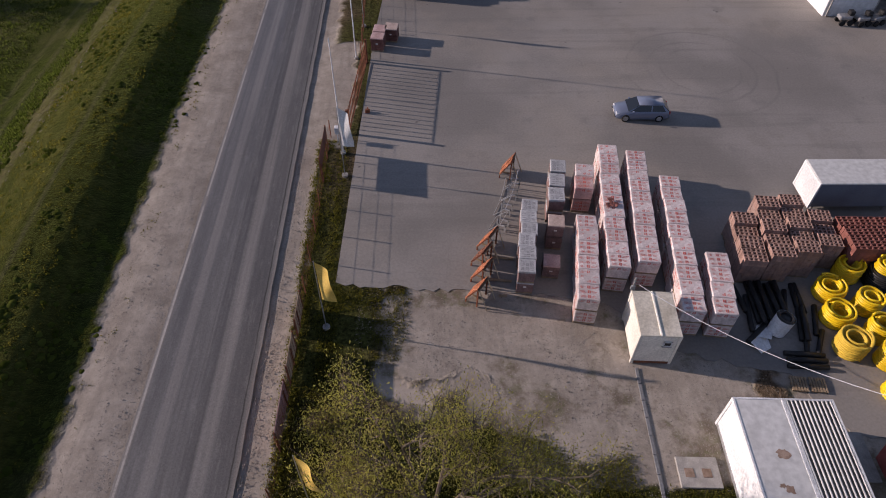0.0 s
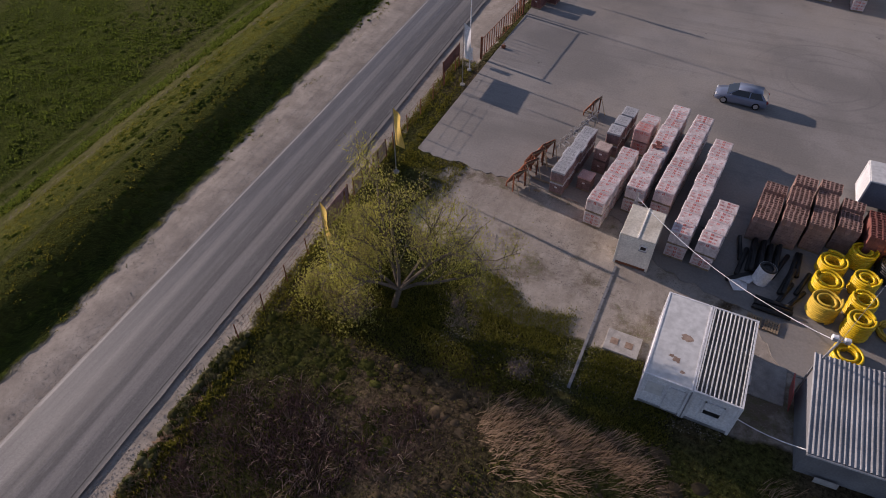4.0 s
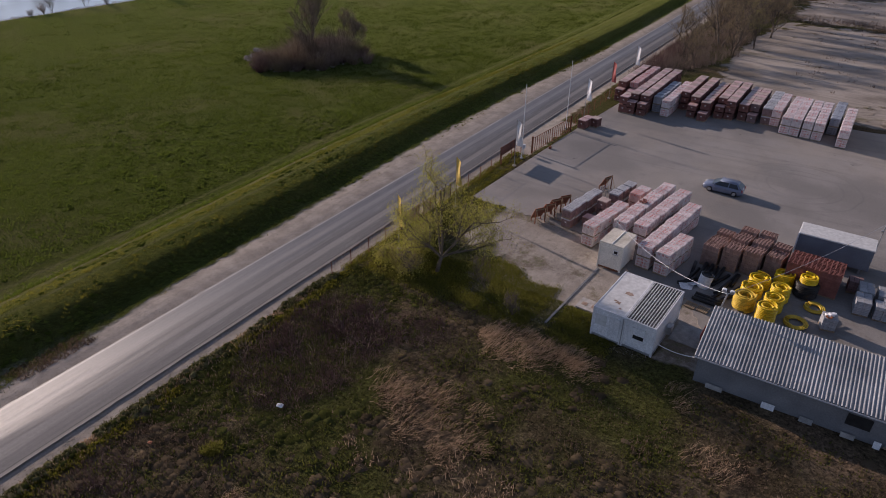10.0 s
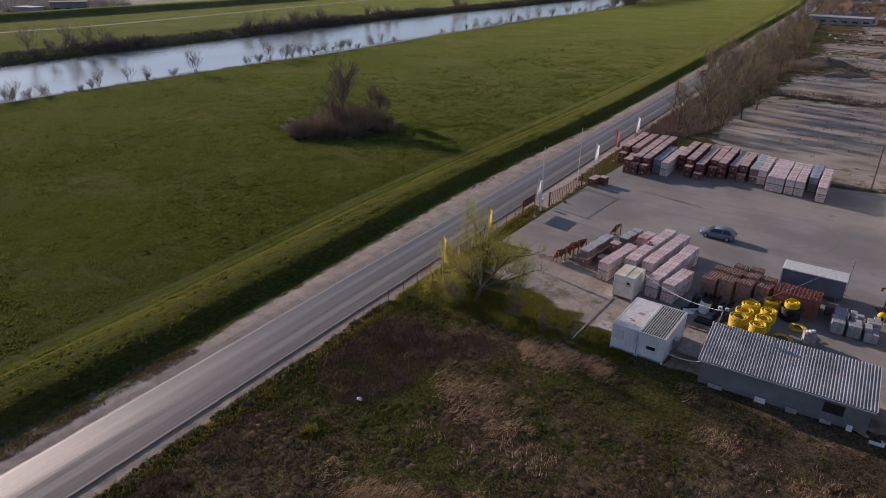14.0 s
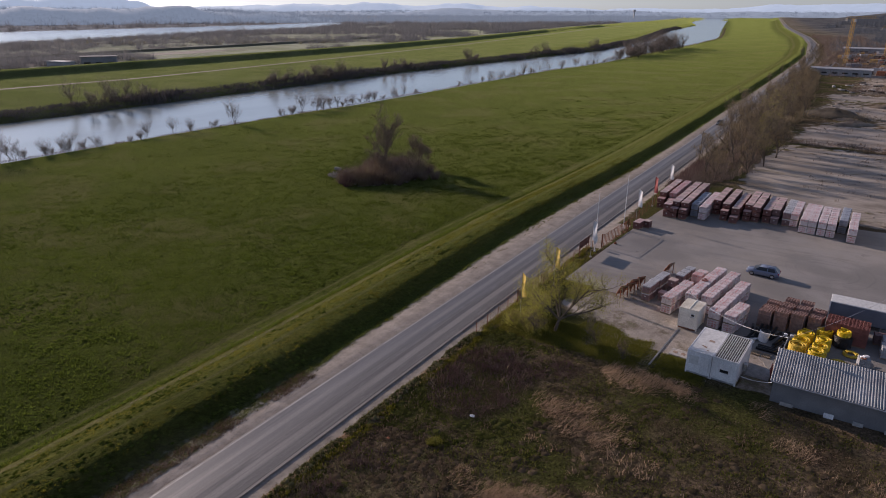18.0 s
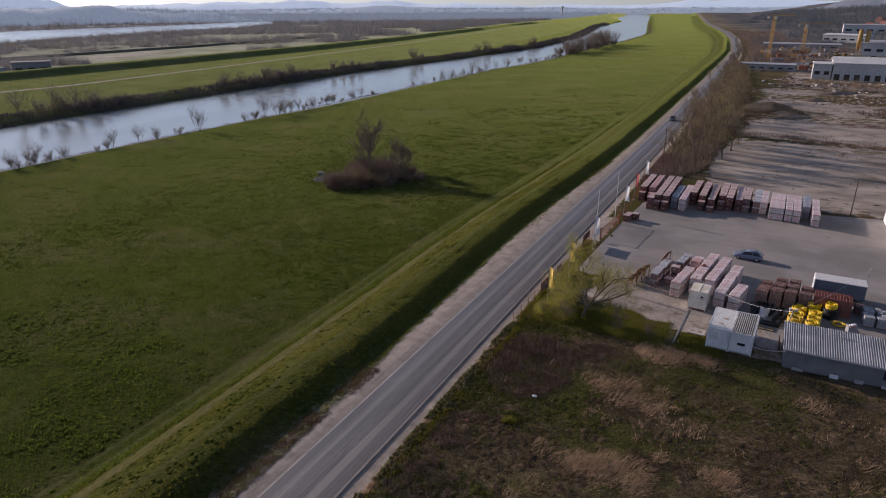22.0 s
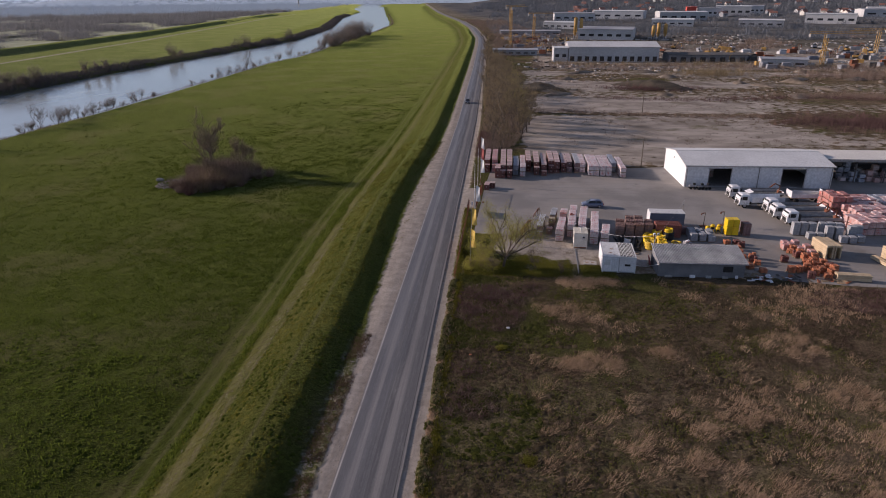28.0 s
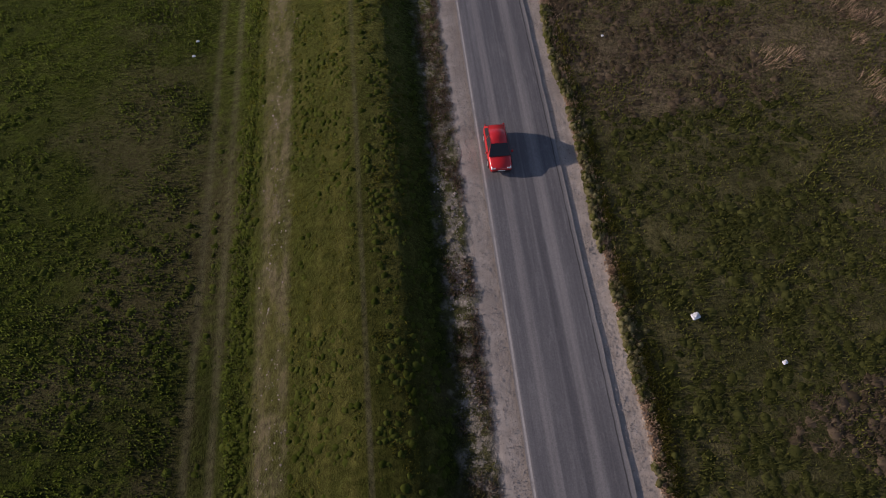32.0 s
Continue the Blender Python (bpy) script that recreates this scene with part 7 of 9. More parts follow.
# ---- vegetation ----
def raw_mesh(name, co, tri, mat, smooth=False):
    """A mesh from arrays of corners (n, 3) and triangles (m, 3)."""
    me = bpy.data.meshes.new(name)
    co, tri = np.ascontiguousarray(co, dtype=np.float32), np.ascontiguousarray(tri, dtype=np.int32)
    me.vertices.add(len(co))
    me.vertices.foreach_set("co", co.ravel())
    me.loops.add(tri.size)
    me.loops.foreach_set("vertex_index", tri.ravel())
    me.polygons.add(len(tri))
    me.polygons.foreach_set("loop_start", np.arange(0, tri.size, 3, dtype=np.int32))
    me.update(calc_edges=True)
    me.validate()
    me.materials.append(mat)
    return me


def value_noise(x, y, scale, seed):
    r = np.random.default_rng(seed).random((97, 97))
    u, v = x * scale, y * scale
    i, j = np.floor(u).astype(int), np.floor(v).astype(int)
    a, b = u - i, v - j
    a, b = a * a * (3 - 2 * a), b * b * (3 - 2 * b)
    q = lambda di, dj: r[(i + di) % 97, (j + dj) % 97]
    return (q(0, 0) * (1 - a) + q(1, 0) * a) * (1 - b) + (q(0, 1) * (1 - a) + q(1, 1) * a) * b


def blades(px, py, pz, per, height, width, spread, lean, rng):
    """per pointed blades at each place: arrays of corners and triangles."""
    n = len(px) * per
    bx, by, bz = (np.repeat(q, per) for q in (px, py, pz))
    bx, by = bx + rng.normal(0, spread, n), by + rng.normal(0, spread, n)
    h = np.repeat(height if np.ndim(height) else np.full(len(px), height), per) * rng.uniform(0.5, 1.25, n)
    a = rng.uniform(0, 2 * np.pi, n)
    tilt, b = np.abs(rng.normal(0, lean, n)), rng.uniform(0, 2 * np.pi, n)
    w = width * rng.uniform(0.6, 1.4, n)
    c = np.empty((n, 3, 3))
    c[:, 0] = np.stack([bx - np.cos(a) * w, by - np.sin(a) * w, bz - 0.03], -1)
    c[:, 1] = np.stack([bx + np.cos(a) * w, by + np.sin(a) * w, bz - 0.03], -1)
    c[:, 2] = np.stack([bx + np.cos(b) * h * np.sin(tilt), by + np.sin(b) * h * np.sin(tilt), bz + h * np.cos(tilt)], -1)
    return c.reshape(-1, 3), np.arange(3 * n).reshape(-1, 3)


def tussocks(px, py, radius, high, rng, n=7, base=None):
    """Low uneven domes of grass: a wide foot, a shoulder and an off-centre top."""
    m = len(px)
    z = (ground_z(px, py) if base is None else base) - 0.04
    a = rng.uniform(0, 2 * np.pi, m)[:, None] + np.arange(n)[None] * 2 * np.pi / n
    foot, sh = radius[:, None] * rng.uniform(0.7, 1.35, (m, n)), radius[:, None] * rng.uniform(0.35, 0.85, (m, n))
    c = np.empty((m, 2 * n + 1, 3))
    c[:, :n] = np.stack([px[:, None] + foot * np.cos(a), py[:, None] + foot * np.sin(a), np.repeat(z[:, None], n, 1)], -1)
    c[:, n:2 * n] = np.stack([px[:, None] + sh * np.cos(a + 0.3), py[:, None] + sh * np.sin(a + 0.3), z[:, None] + high[:, None] * rng.uniform(0.45, 1.0, (m, n))], -1)
    c[:, 2 * n] = np.stack([px + 0.2 * radius * rng.normal(size=m), py + 0.2 * radius * rng.normal(size=m), z + high], -1)
    k = np.arange(n)
    q = (k + 1) % n
    tri = np.concatenate([np.stack([k, q, n + k], -1), np.stack([q, n + q, n + k], -1), np.stack([n + k, n + q, k * 0 + 2 * n], -1)])
    return c.reshape(-1, 3), (np.arange(m)[:, None, None] * (2 * n + 1) + tri[None]).reshape(-1, 3)


def fountain(px, py, per, length, width, radius, rng, lean=0.75, drift=(0.35, -0.1), swirl=1.0):
    """Tufts of long blades that arch outwards from one foot; drift: the way they lie."""
    n = len(px) * per
    a, q = rng.uniform(0, 2 * np.pi, n), np.sqrt(rng.random(n))
    rr = np.repeat(radius, per)
    bx, by = np.repeat(px, per) + rr * q * np.cos(a), np.repeat(py, per) + rr * q * np.sin(a)
    bz = ground_z(bx, by) - 0.03
    h = np.repeat(length, per) * rng.uniform(0.55, 1.2, n)
    t = np.clip(lean * (0.35 + 0.75 * q) + rng.normal(0, 0.2, n), 0.05, 1.4)
    dx, dy = np.cos(a) * swirl + drift[0] + rng.normal(0, 0.3, n), np.sin(a) * swirl + drift[1] + rng.normal(0, 0.3, n)
    k = np.hypot(dx, dy) + 1e-6
    dx, dy = dx / k * np.sin(t), dy / k * np.sin(t)
    w, o = width * rng.uniform(0.6, 1.4, n), rng.uniform(0, 2 * np.pi, n)
    ox, oy = w * np.cos(o), w * np.sin(o)
    c = np.empty((n, 5, 3))
    c[:, 0] = np.stack([bx - ox, by - oy, bz], -1)
    c[:, 1] = np.stack([bx + ox, by + oy, bz], -1)
    mx, my, mz = bx + 0.5 * h * dx, by + 0.5 * h * dy, bz + 0.62 * h * np.cos(t)
    c[:, 2] = np.stack([mx + 0.7 * ox, my + 0.7 * oy, mz], -1)
    c[:, 3] = np.stack([mx - 0.7 * ox, my - 0.7 * oy, mz], -1)
    c[:, 4] = np.stack([bx + 1.05 * h * dx, by + 1.05 * h * dy, bz + 0.78 * h * np.cos(t)], -1)
    tri = np.arange(n)[:, None, None] * 5 + np.array([[0, 1, 2], [0, 2, 3], [3, 2, 4]])[None]
    return c.reshape(-1, 3), tri.reshape(-1, 3)


def ground_z(x, y):
    z = height(x, y)
    return np.where((x > 5) & (x < 130) & (y > 22) & (y < 100), -0.04, z)


def stuff(name, arrays, mat, label, category):
    co = np.concatenate([a for a, _ in arrays])
    off = np.cumsum([0] + [len(a) for a, _ in arrays[:-1]])
    tri = np.concatenate([t + o for (_, t), o in zip(arrays, off)])
    return tagged(new(name, raw_mesh(name, co, tri, mat)), label, category, kind="stuff")


vr = np.random.default_rng(11)
# the rough field south of the yard: low green carpet, tussocks, arching straw and dead stalks
N = 40000
fx, fy = vr.uniform(4.9, 112, N), vr.uniform(-112, 25.3, N)
keep = (fx > 5.0 + 0.6 * value_noise(fx, fy, 0.5, 1)) & (vr.random(N) < np.clip(1.35 - np.abs(fy + 30) / 160 - np.maximum(fx - 45, 0) / 110, 0.25, 1))
fx, fy = fx[keep], fy[keep]
k1, k2, k3 = value_noise(fx, fy, 0.11, 2), value_noise(fx, fy, 0.055, 3), value_noise(fx, fy, 0.30, 4)
green = (0.6 * k2 + 0.4 * k3 + np.interp(fx, [20, 40], [0.24, 0.04]) + np.where((fy < -44) & (fx < 32), 0.2, 0) + np.where(fy > 21, 0.2, 0)) > vr.uniform(0.42, 0.72, len(fx))
straw = ~green & ((0.75 * k1 + 0.25 * k3 + np.where(fx > 24, 0.05, -0.10)) > vr.uniform(0.50, 0.70, len(fx)))
dead = ~green & ~straw
gz = ground_z(fx, fy) + 0.02
stuff("green_undergrowth", [blades(fx[green], fy[green], gz[green], 9, 0.10 + 0.22 * k3[green] ** 1.5, 0.050, 0.36, 0.8, vr)], TUFT, "low green weeds and grass tufts across the field", "weeds")
stuff("dry_grass", [blades(fx[straw], fy[straw], gz[straw], 18, 0.25 + 0.40 * k1[straw] * vr.random(straw.sum()) ** 0.6, 0.034, 0.30, 1.0, vr)], STRAW, "bleached dry grass lying in tousled clumps", "dry grass")
stuff("dead_weeds", [blades(fx[dead], fy[dead], gz[dead], 18, 0.14 + 0.34 * k3[dead] * vr.random(dead.sum()) ** 0.5, 0.032, 0.40, 0.9, vr)], STALK, "dark brown dead weed stalks across the field", "dead weeds")
tx_, ty_ = 5.2 + 60 * vr.random(26000) ** 1.2, vr.uniform(-80, 25.0, 26000)
pick = 0.55 * value_noise(tx_, ty_, 0.06, 90) + 0.45 * value_noise(tx_, ty_, 0.25, 91) + np.where(tx_ < 21, 0.12, -0.08) > vr.uniform(0.25, 0.80, 26000)
pick &= ((tx_ - 10.5) / 5.5) ** 2 + ((ty_ - 14.5) / 7.0) ** 2 > 1.0
tx_, ty_ = tx_[pick], ty_[pick]
tr_ = vr.uniform(0.18, 0.50, len(tx_))
far_ = (tx_ > 24) | (value_noise(tx_, ty_, 0.10, 92) > 0.62)
for name, sel, mat, label in (("grass_tussocks", ~far_, TUSSOCK, "lumpy green grass tussocks along the field's edge"), ("weed_tussocks", far_, DRYTUSS, "lumpy brown tussocks of dead grass in the field")):
    low = 0.30
    stuff(name, [tussocks(tx_[sel], ty_[sel], tr_[sel], tr_[sel] * vr.uniform(0.5, 1.0, sel.sum()) * low, vr, 6), fountain(tx_[sel], ty_[sel], 13, 0.12 + 0.75 * tr_[sel], 0.022, tr_[sel], vr, 1.1, (0.5, 0.2), 0.8)], mat, label, "tussocks")
# tufts of tall straw, thick where the field is driest
cx_, cy_ = vr.uniform(15, 75, 1000), vr.uniform(-75, 24.5, 1000)
pick = value_noise(cx_, cy_, 0.09, 93) + np.where(cx_ > 30, 0.1, 0.0) + np.where((cy_ < -42) & (cx_ < 28), -0.4, 0) > vr.uniform(0.52, 0.95, 1000)
cx_, cy_ = list(cx_[pick]), list(cy_[pick])
for x, y, rad, m in ((22.3, 23.0, 2.4, 26), (25.5, 23.0, 1.8, 14), (19.0, 0.5, 1.4, 12), (22.5, 1.0, 2.2, 18), (30.7, 4.3, 1.4, 10), (45.9, 7.0, 3.0, 22), (47.5, -3.6, 2.6, 18), (35.6, -7.5, 2.4, 14), (31.2, -10.5, 1.6, 10), (28.6, -14.7, 1.2, 8), (34.2, -18.8, 2.2, 16), (29.9, -27.1, 0.9, 6), (43.0, -18.6, 1.0, 7), (50.5, -11.1, 3.2, 24), (24.4, -14.0, 1.0, 6), (46.1, -22.0, 1.6, 9), (21.5, 13.0, 3.2, 18), (17.2, 13.9, 1.2, 6)):
    a, q = vr.uniform(0, 2 * np.pi, m), np.sqrt(vr.random(m))
    cx_ += list(x + 1.3 * rad * q * np.cos(a))
    cy_ += list(y + 0.8 * rad * q * np.sin(a))
cx_, cy_ = np.array(cx_), np.array(cy_)
cr_ = vr.uniform(0.22, 0.55, len(cx_))
stuff("straw_tufts", [fountain(cx_, cy_, 100, 0.5 + 0.9 * cr_, 0.012, cr_ * 2.6, vr, 1.1, (1.1, 0.45), 0.5)], STRAW, "arching tufts of tall bleached straw", "dry grass")
# reddish bramble patches
bx, by = [], []
for cx, cy, rx, ry in ((9.8, 14.2, 4.8, 6.6), (10.5, 19.0, 4.6, 3.0), (15.4, 20.6, 2.4, 2.2), (8.2, -7.6, 3.0, 3.2), (8.0, -1.0, 2.0, 1.6), (62, 20, 9, 4), (70, 21, 6, 3), (6.5, -24.5, 1.4, 2.4)):
    m = int(rx * ry * 22)
    a, q = vr.uniform(0, 2 * np.pi, m), np.sqrt(vr.random(m))
    bx.append(cx + rx * q * np.cos(a)), by.append(cy + ry * q * np.sin(a))
bx, by = np.concatenate(bx), np.concatenate(by)
ok = bx > 5.4
bx, by = bx[ok], by[ok]
stuff("bramble", [blades(bx, by, ground_z(bx, by), 20, 0.28 + 0.45 * value_noise(bx, by, 0.4, 5), 0.012, 0.28, 1.0, vr)], TWIGRED, "dark reddish leafless bramble thicket", "bramble")
some = vr.random(len(bx)) < 0.22 * value_noise(bx, by, 0.5, 94) ** 0.5
stuff("bramble_canes", [fountain(bx[some], by[some], 7, vr.uniform(0.6, 1.2, some.sum()), 0.014, np.full(some.sum(), 0.25), vr, 0.9)], TWIG, "pale arching canes over the bramble", "bramble")
for x, y, sc in ((9.4, -23.4, 1.0), (14.0, -16.0, 0.6), (11.5, 3.6, 0.6)):
    qx, qy = x + vr.normal(0, 0.5 * sc, 60), y + vr.normal(0, 0.5 * sc, 60)
    stuff("broom_bush", [fountain(qx, qy, 30, np.full(60, 0.75 * sc), 0.014, np.full(60, 0.2), vr, 0.5)], FRESH, "small yellow-green bush in the rough field", "bush")
# edge growth along the road's east shoulder and the strip by the fence
ey = vr.uniform(-112, 57, 9000)
ey = ey[(value_noise(ey, ey * 0, 0.6, 16) + vr.uniform(-0.3, 0.3, 9000) > 0.45)]
ex = 4.75 + np.abs(vr.normal(0, 0.42, len(ey))) + 0.35 * value_noise(ey, ey * 0, 0.35, 6)
stuff("verge_tufts", [blades(ex, ey, ground_z(ex, ey), 7, np.where(ey < 22, 0.20, 0.09) + 0.12 * vr.random(len(ey)), 0.04, 0.12, 0.7, vr)], TUFTLIGHT, "green grass tufts along the gravel shoulder", "grass")
vy = vr.uniform(-112, 23, 5200)
vx = 4.05 + 0.35 * value_noise(vy, vy * 0, 0.25, 95) + np.abs(vr.normal(0, 0.36, 5200))
pick = value_noise(vx, vy, 0.7, 96) > vr.uniform(0.1, 0.75, 5200)
vx, vy = vx[pick], vy[pick]
vw = vr.uniform(0.10, 0.30, len(vx))
pale = vr.random(len(vx)) < 0.62
for name, sel, mat, label in (("verge_tussocks", pale, VERGE, "dusty pale tussocks along the gravel edge"), ("verge_tussocks", ~pale, TUSSOCK, "green tussocks along the gravel edge")):
    stuff(name, [tussocks(vx[sel], vy[sel], vw[sel], vw[sel] * vr.uniform(0.7, 1.3, sel.sum()), vr), blades(vx[sel], vy[sel], ground_z(vx[sel], vy[sel]) + 0.06, 9, vw[sel] * 1.4, 0.030, 0.12, 0.8, vr)], mat, label, "tussocks")
sy = vr.uniform(-112, 20, 5200)
sx = 4.35 + np.abs(vr.normal(0, 0.4, 5200))
stuff("verge_straw", [blades(sx, sy, ground_z(sx, sy), 6, 0.14 + 0.18 * vr.random(5200), 0.035, 0.12, 0.8, vr)], STRAW, "pale dry grass fringe on the gravel shoulder", "dry grass")
gy = vr.uniform(24, 57, 3000)
gx = np.where(vr.random(3000) < 0.45, vr.uniform(4.3, 5.0, 3000), vr.uniform(5.9, 6.9, 3000))
gy2, gx2 = vr.uniform(25, 36, 5200), vr.uniform(6, 22, 5200)
px1, py1 = vr.uniform(6, 11, 1500), vr.uniform(36, 42.6, 1500)
pk = value_noise(px1, py1, 0.5, 17) > 0.3 + 0.08 * np.abs(px1 - 7.5)
px1, py1 = np.concatenate([px1[pk], vr.uniform(23.6, 28.4, 700)]), np.concatenate([py1[pk], vr.uniform(25.4, 29.8, 700)])
pick = value_noise(gx2, gy2, 0.25, 7) + (31 - gy2) * 0.08 > 0.5
gx, gy = np.concatenate([gx, gx2[pick], px1]), np.concatenate([gy, gy2[pick], py1])
ok = ~((gx > 6.55) & (gy > 43))
gx, gy = gx[ok], gy[ok]
fresh = (gx > 7.5) & (gy < 36)
stuff("fresh_grass", [blades(gx[fresh], gy[fresh], ground_z(gx[fresh], gy[fresh]), 22, 0.07 + 0.14 * vr.random(fresh.sum()), 0.035, 0.26, 0.7, vr)], FRESH, "fresh yellow-green grass round the willow", "grass")
gx, gy = gx[~fresh], gy[~fresh]
stuff("fence_grass", [blades(gx, gy, ground_z(gx, gy), 7, 0.07 + 0.10 * vr.random(len(gx)), 0.035, 0.14, 0.8, vr)], TUFTLIGHT, "yellowish green grass along the wire fence", "grass")
# meadow and levee
my, mx = vr.uniform(-112, 118, 40000), vr.uniform(-26, -5.6, 40000)
lit = mx > -21
bend = -1.6 * np.exp(-((my - 62) / 38.0) ** 2)
mu = mx - bend
free = (np.abs(mu + 11.7) > 0.42) & (np.abs(mu + 22.0) > 0.6) & (np.abs(mu + 23.7) > 0.6) & ((np.abs(mu + 18.0) > 1.35) | (vr.random(len(mx)) < 0.12))
# blades thinned on the slope facing the road, to deepen its shade
free &= (mu < -8.4) | (vr.random(len(mx)) < 0.35)
free &= value_noise(mx, my, 0.9, 99) * 0.6 + value_noise(mx, my, 0.25, 96) * 0.4 > vr.uniform(0.25, 0.7, len(mx))
mx, my, lit = mx[free], my[free], lit[free]
mz = ground_z(mx, my)
stuff("levee_grass", [blades(mx[lit], my[lit], mz[lit], 9, 0.07 + 0.10 * vr.random(lit.sum()), 0.030, 0.12, 0.8, vr)], TUFTLIGHT, "short yellow-green grass on the levee slopes", "grass")
ax, ay = -20 - 120 * vr.random(110000) ** 1.4, vr.uniform(-110, 300, 110000)
tus = value_noise(ax, ay, 0.12, 8) * 0.5 + value_noise(ax, ay, 0.5, 9) * 0.5 > vr.uniform(0.0, 1.0, 110000) + np.clip((ay - 90) / 300, 0, 0.7) + np.clip((-ax - 70) / 120, 0, 0.5)
abend = -1.6 * np.exp(-((ay - 62) / 38.0) ** 2)
tus &= (np.abs(ax - abend + 22.0) > 1.1) & (np.abs(ax - abend + 23.7) > 1.1)
ax, ay = ax[tus], ay[tus]
nx_, ny_ = -20 - 95 * vr.random(44000) ** 1.7, vr.uniform(-112, 130, 44000)
nb = -1.6 * np.exp(-((ny_ - 62) / 38.0) ** 2)
ok = (np.abs(nx_ - nb + 22.0) > 0.75) & (np.abs(nx_ - nb + 23.7) > 0.75)
ok &= vr.random(44000) < np.clip((125 - ny_) / 110, 0, 1) * np.clip((nx_ + 115) / 50, 0, 1)
nx_, ny_ = nx_[ok], ny_[ok]
stuff("meadow_grass", [blades(nx_, ny_, ground_z(nx_, ny_), 8, 0.08 + 0.20 * value_noise(nx_, ny_, 0.8, 70) ** 2, 0.05, 0.3, 0.5, vr)], MEADOW, "dense short green grass on the flood plain", "grass")
stuff("meadow_tufts", [blades(ax, ay, ground_z(ax, ay), 9, 0.12 + 0.20 * value_noise(ax, ay, 0.3, 10), 0.075, 0.45, 0.5, vr)], MEADOW, "dark green meadow tussocks on the flood plain", "grass")
hx_, hy_ = -19.5 - 75 * vr.random(30000) ** 1.3, vr.uniform(-100, 110, 30000)
hb = -1.6 * np.exp(-((hy_ - 62) / 38.0) ** 2)
pick = 0.6 * value_noise(hx_, hy_, 0.07, 97) + 0.4 * value_noise(hx_, hy_, 0.35, 98) > vr.uniform(0.45, 0.85, 30000)
pick &= (np.abs(hx_ - hb + 22.0) > 0.65) & (np.abs(hx_ - hb + 23.7) > 0.65)
hx_, hy_ = hx_[pick], hy_[pick]
hw = vr.uniform(0.14, 0.36, len(hx_))
stuff("meadow_tussocks", [tussocks(hx_, hy_, hw, hw * vr.uniform(0.3, 0.6, len(hx_)), vr), blades(hx_, hy_, ground_z(hx_, hy_) + 0.04, 6, hw, 0.035, 0.16, 0.7, vr)], MEADTUSS, "lumpy green tussocks in drifts across the meadow", "tussocks")
lx, ly = vr.uniform(-21.4, -6.6, 16000), vr.uniform(-100, 112, 16000)
lb = lx + 1.6 * np.exp(-((ly - 62) / 38.0) ** 2)
pick = (0.5 * value_noise(lx, ly, 0.5, 94) + 0.5 * value_noise(lx, ly, 0.12, 95) > vr.uniform(0.35, 0.75, 16000)) & (np.abs(lb + 11.7) > 0.45) & (np.abs(lb + 18.0) > 1.3) & (np.abs(lb + 22.0) > 0.6)
lx, ly = lx[pick], ly[pick]
lw = vr.uniform(0.10, 0.28, len(lx))
stuff("levee_tussocks", [tussocks(lx, ly, lw, lw * vr.uniform(0.3, 0.6, len(lx)), vr)], MEADTUSS, "small lumpy grass tussocks on the levee", "tussocks")
dx, dy = -5.9 + vr.normal(0, 0.55, 7000), vr.uniform(-112, 118, 7000)
dx, dy = dx[(dy < 8) | (dy > 95)], dy[(dy < 8) | (dy > 95)]
dx = dx - 1.6 * np.exp(-((dy - 62) / 38.0) ** 2)
stuff("ditch_weeds", [blades(dx, dy, ground_z(dx, dy), 6, 0.10 + 0.12 * vr.random(len(dx)), 0.03, 0.15, 0.7, vr)], TUFT, "dark weeds along the ditch below the levee", "weeds")
# loose stones over the gravel and the road's shoulders
def stones(x, y, size, rng):
    n = len(x)
    s = size * np.exp(rng.normal(0, 0.3, n))
    a = rng.uniform(0, 2 * np.pi, n)
    c = np.zeros((n, 5, 3))
    z = ground_z(x, y) - 0.01
    for k in range(4):
        q = s * rng.uniform(0.7, 1.2, n)
        c[:, k] = np.stack([x + q * np.cos(a + k * np.pi / 2), y + q * np.sin(a + k * np.pi / 2), z], -1)
    c[:, 4] = np.stack([x + s * 0.2, y, z + s * rng.uniform(0.5, 1.0, n)], -1)
    t = np.arange(n)[:, None, None] * 5 + np.array([[0, 1, 4], [1, 2, 4], [2, 3, 4], [3, 0, 4]])[None]
    return c.reshape(-1, 3), t.reshape(-1, 3)


qx, qy = vr.uniform(8, 31, 60000), vr.uniform(26.5, 43.4, 60000)
ok = (value_noise(qx, qy, 0.4, 50) > vr.uniform(0.1, 0.9, 60000)) & (qy < np.interp(qx, [8, 22, 26.5, 31], [42.9, 41.8, 38.0, 36.4]) + vr.normal(0, 0.3, 60000)) & ((qx > 15) | (qy > 33))
stuff("gravel_stones", [stones(qx[ok], qy[ok], 0.030, vr)], STONES, "loose grey and beige stones over packed gravel", "gravel")
qy = vr.uniform(-75, 110, 26000)
qx = -3.0 - vr.random(26000) * np.interp(qy, [-75, -10, 15, 62, 110], [1.4, 1.4, 2.6, 4.0, 2.6])
stuff("shoulder_stones", [stones(qx, qy, 0.022, vr)], STONES, "small stones and rubble along the gravel shoulder", "gravel")
qy = vr.uniform(-75, 57, 9000)
qx = 3.0 + np.abs(vr.normal(0, 0.8, 9000))
stuff("verge_stones", [stones(qx, qy, 0.03, vr)], STONES, "small stones scattered on the road's dusty edge", "gravel")
qy = vr.uniform(-80, 110, 1500)
qx = -18.0 + vr.normal(0, 0.6, 1500)
stuff("levee_stones", [stones(qx, qy, 0.06, vr)], STONES, "scattered pale stones on the levee slope", "stones")
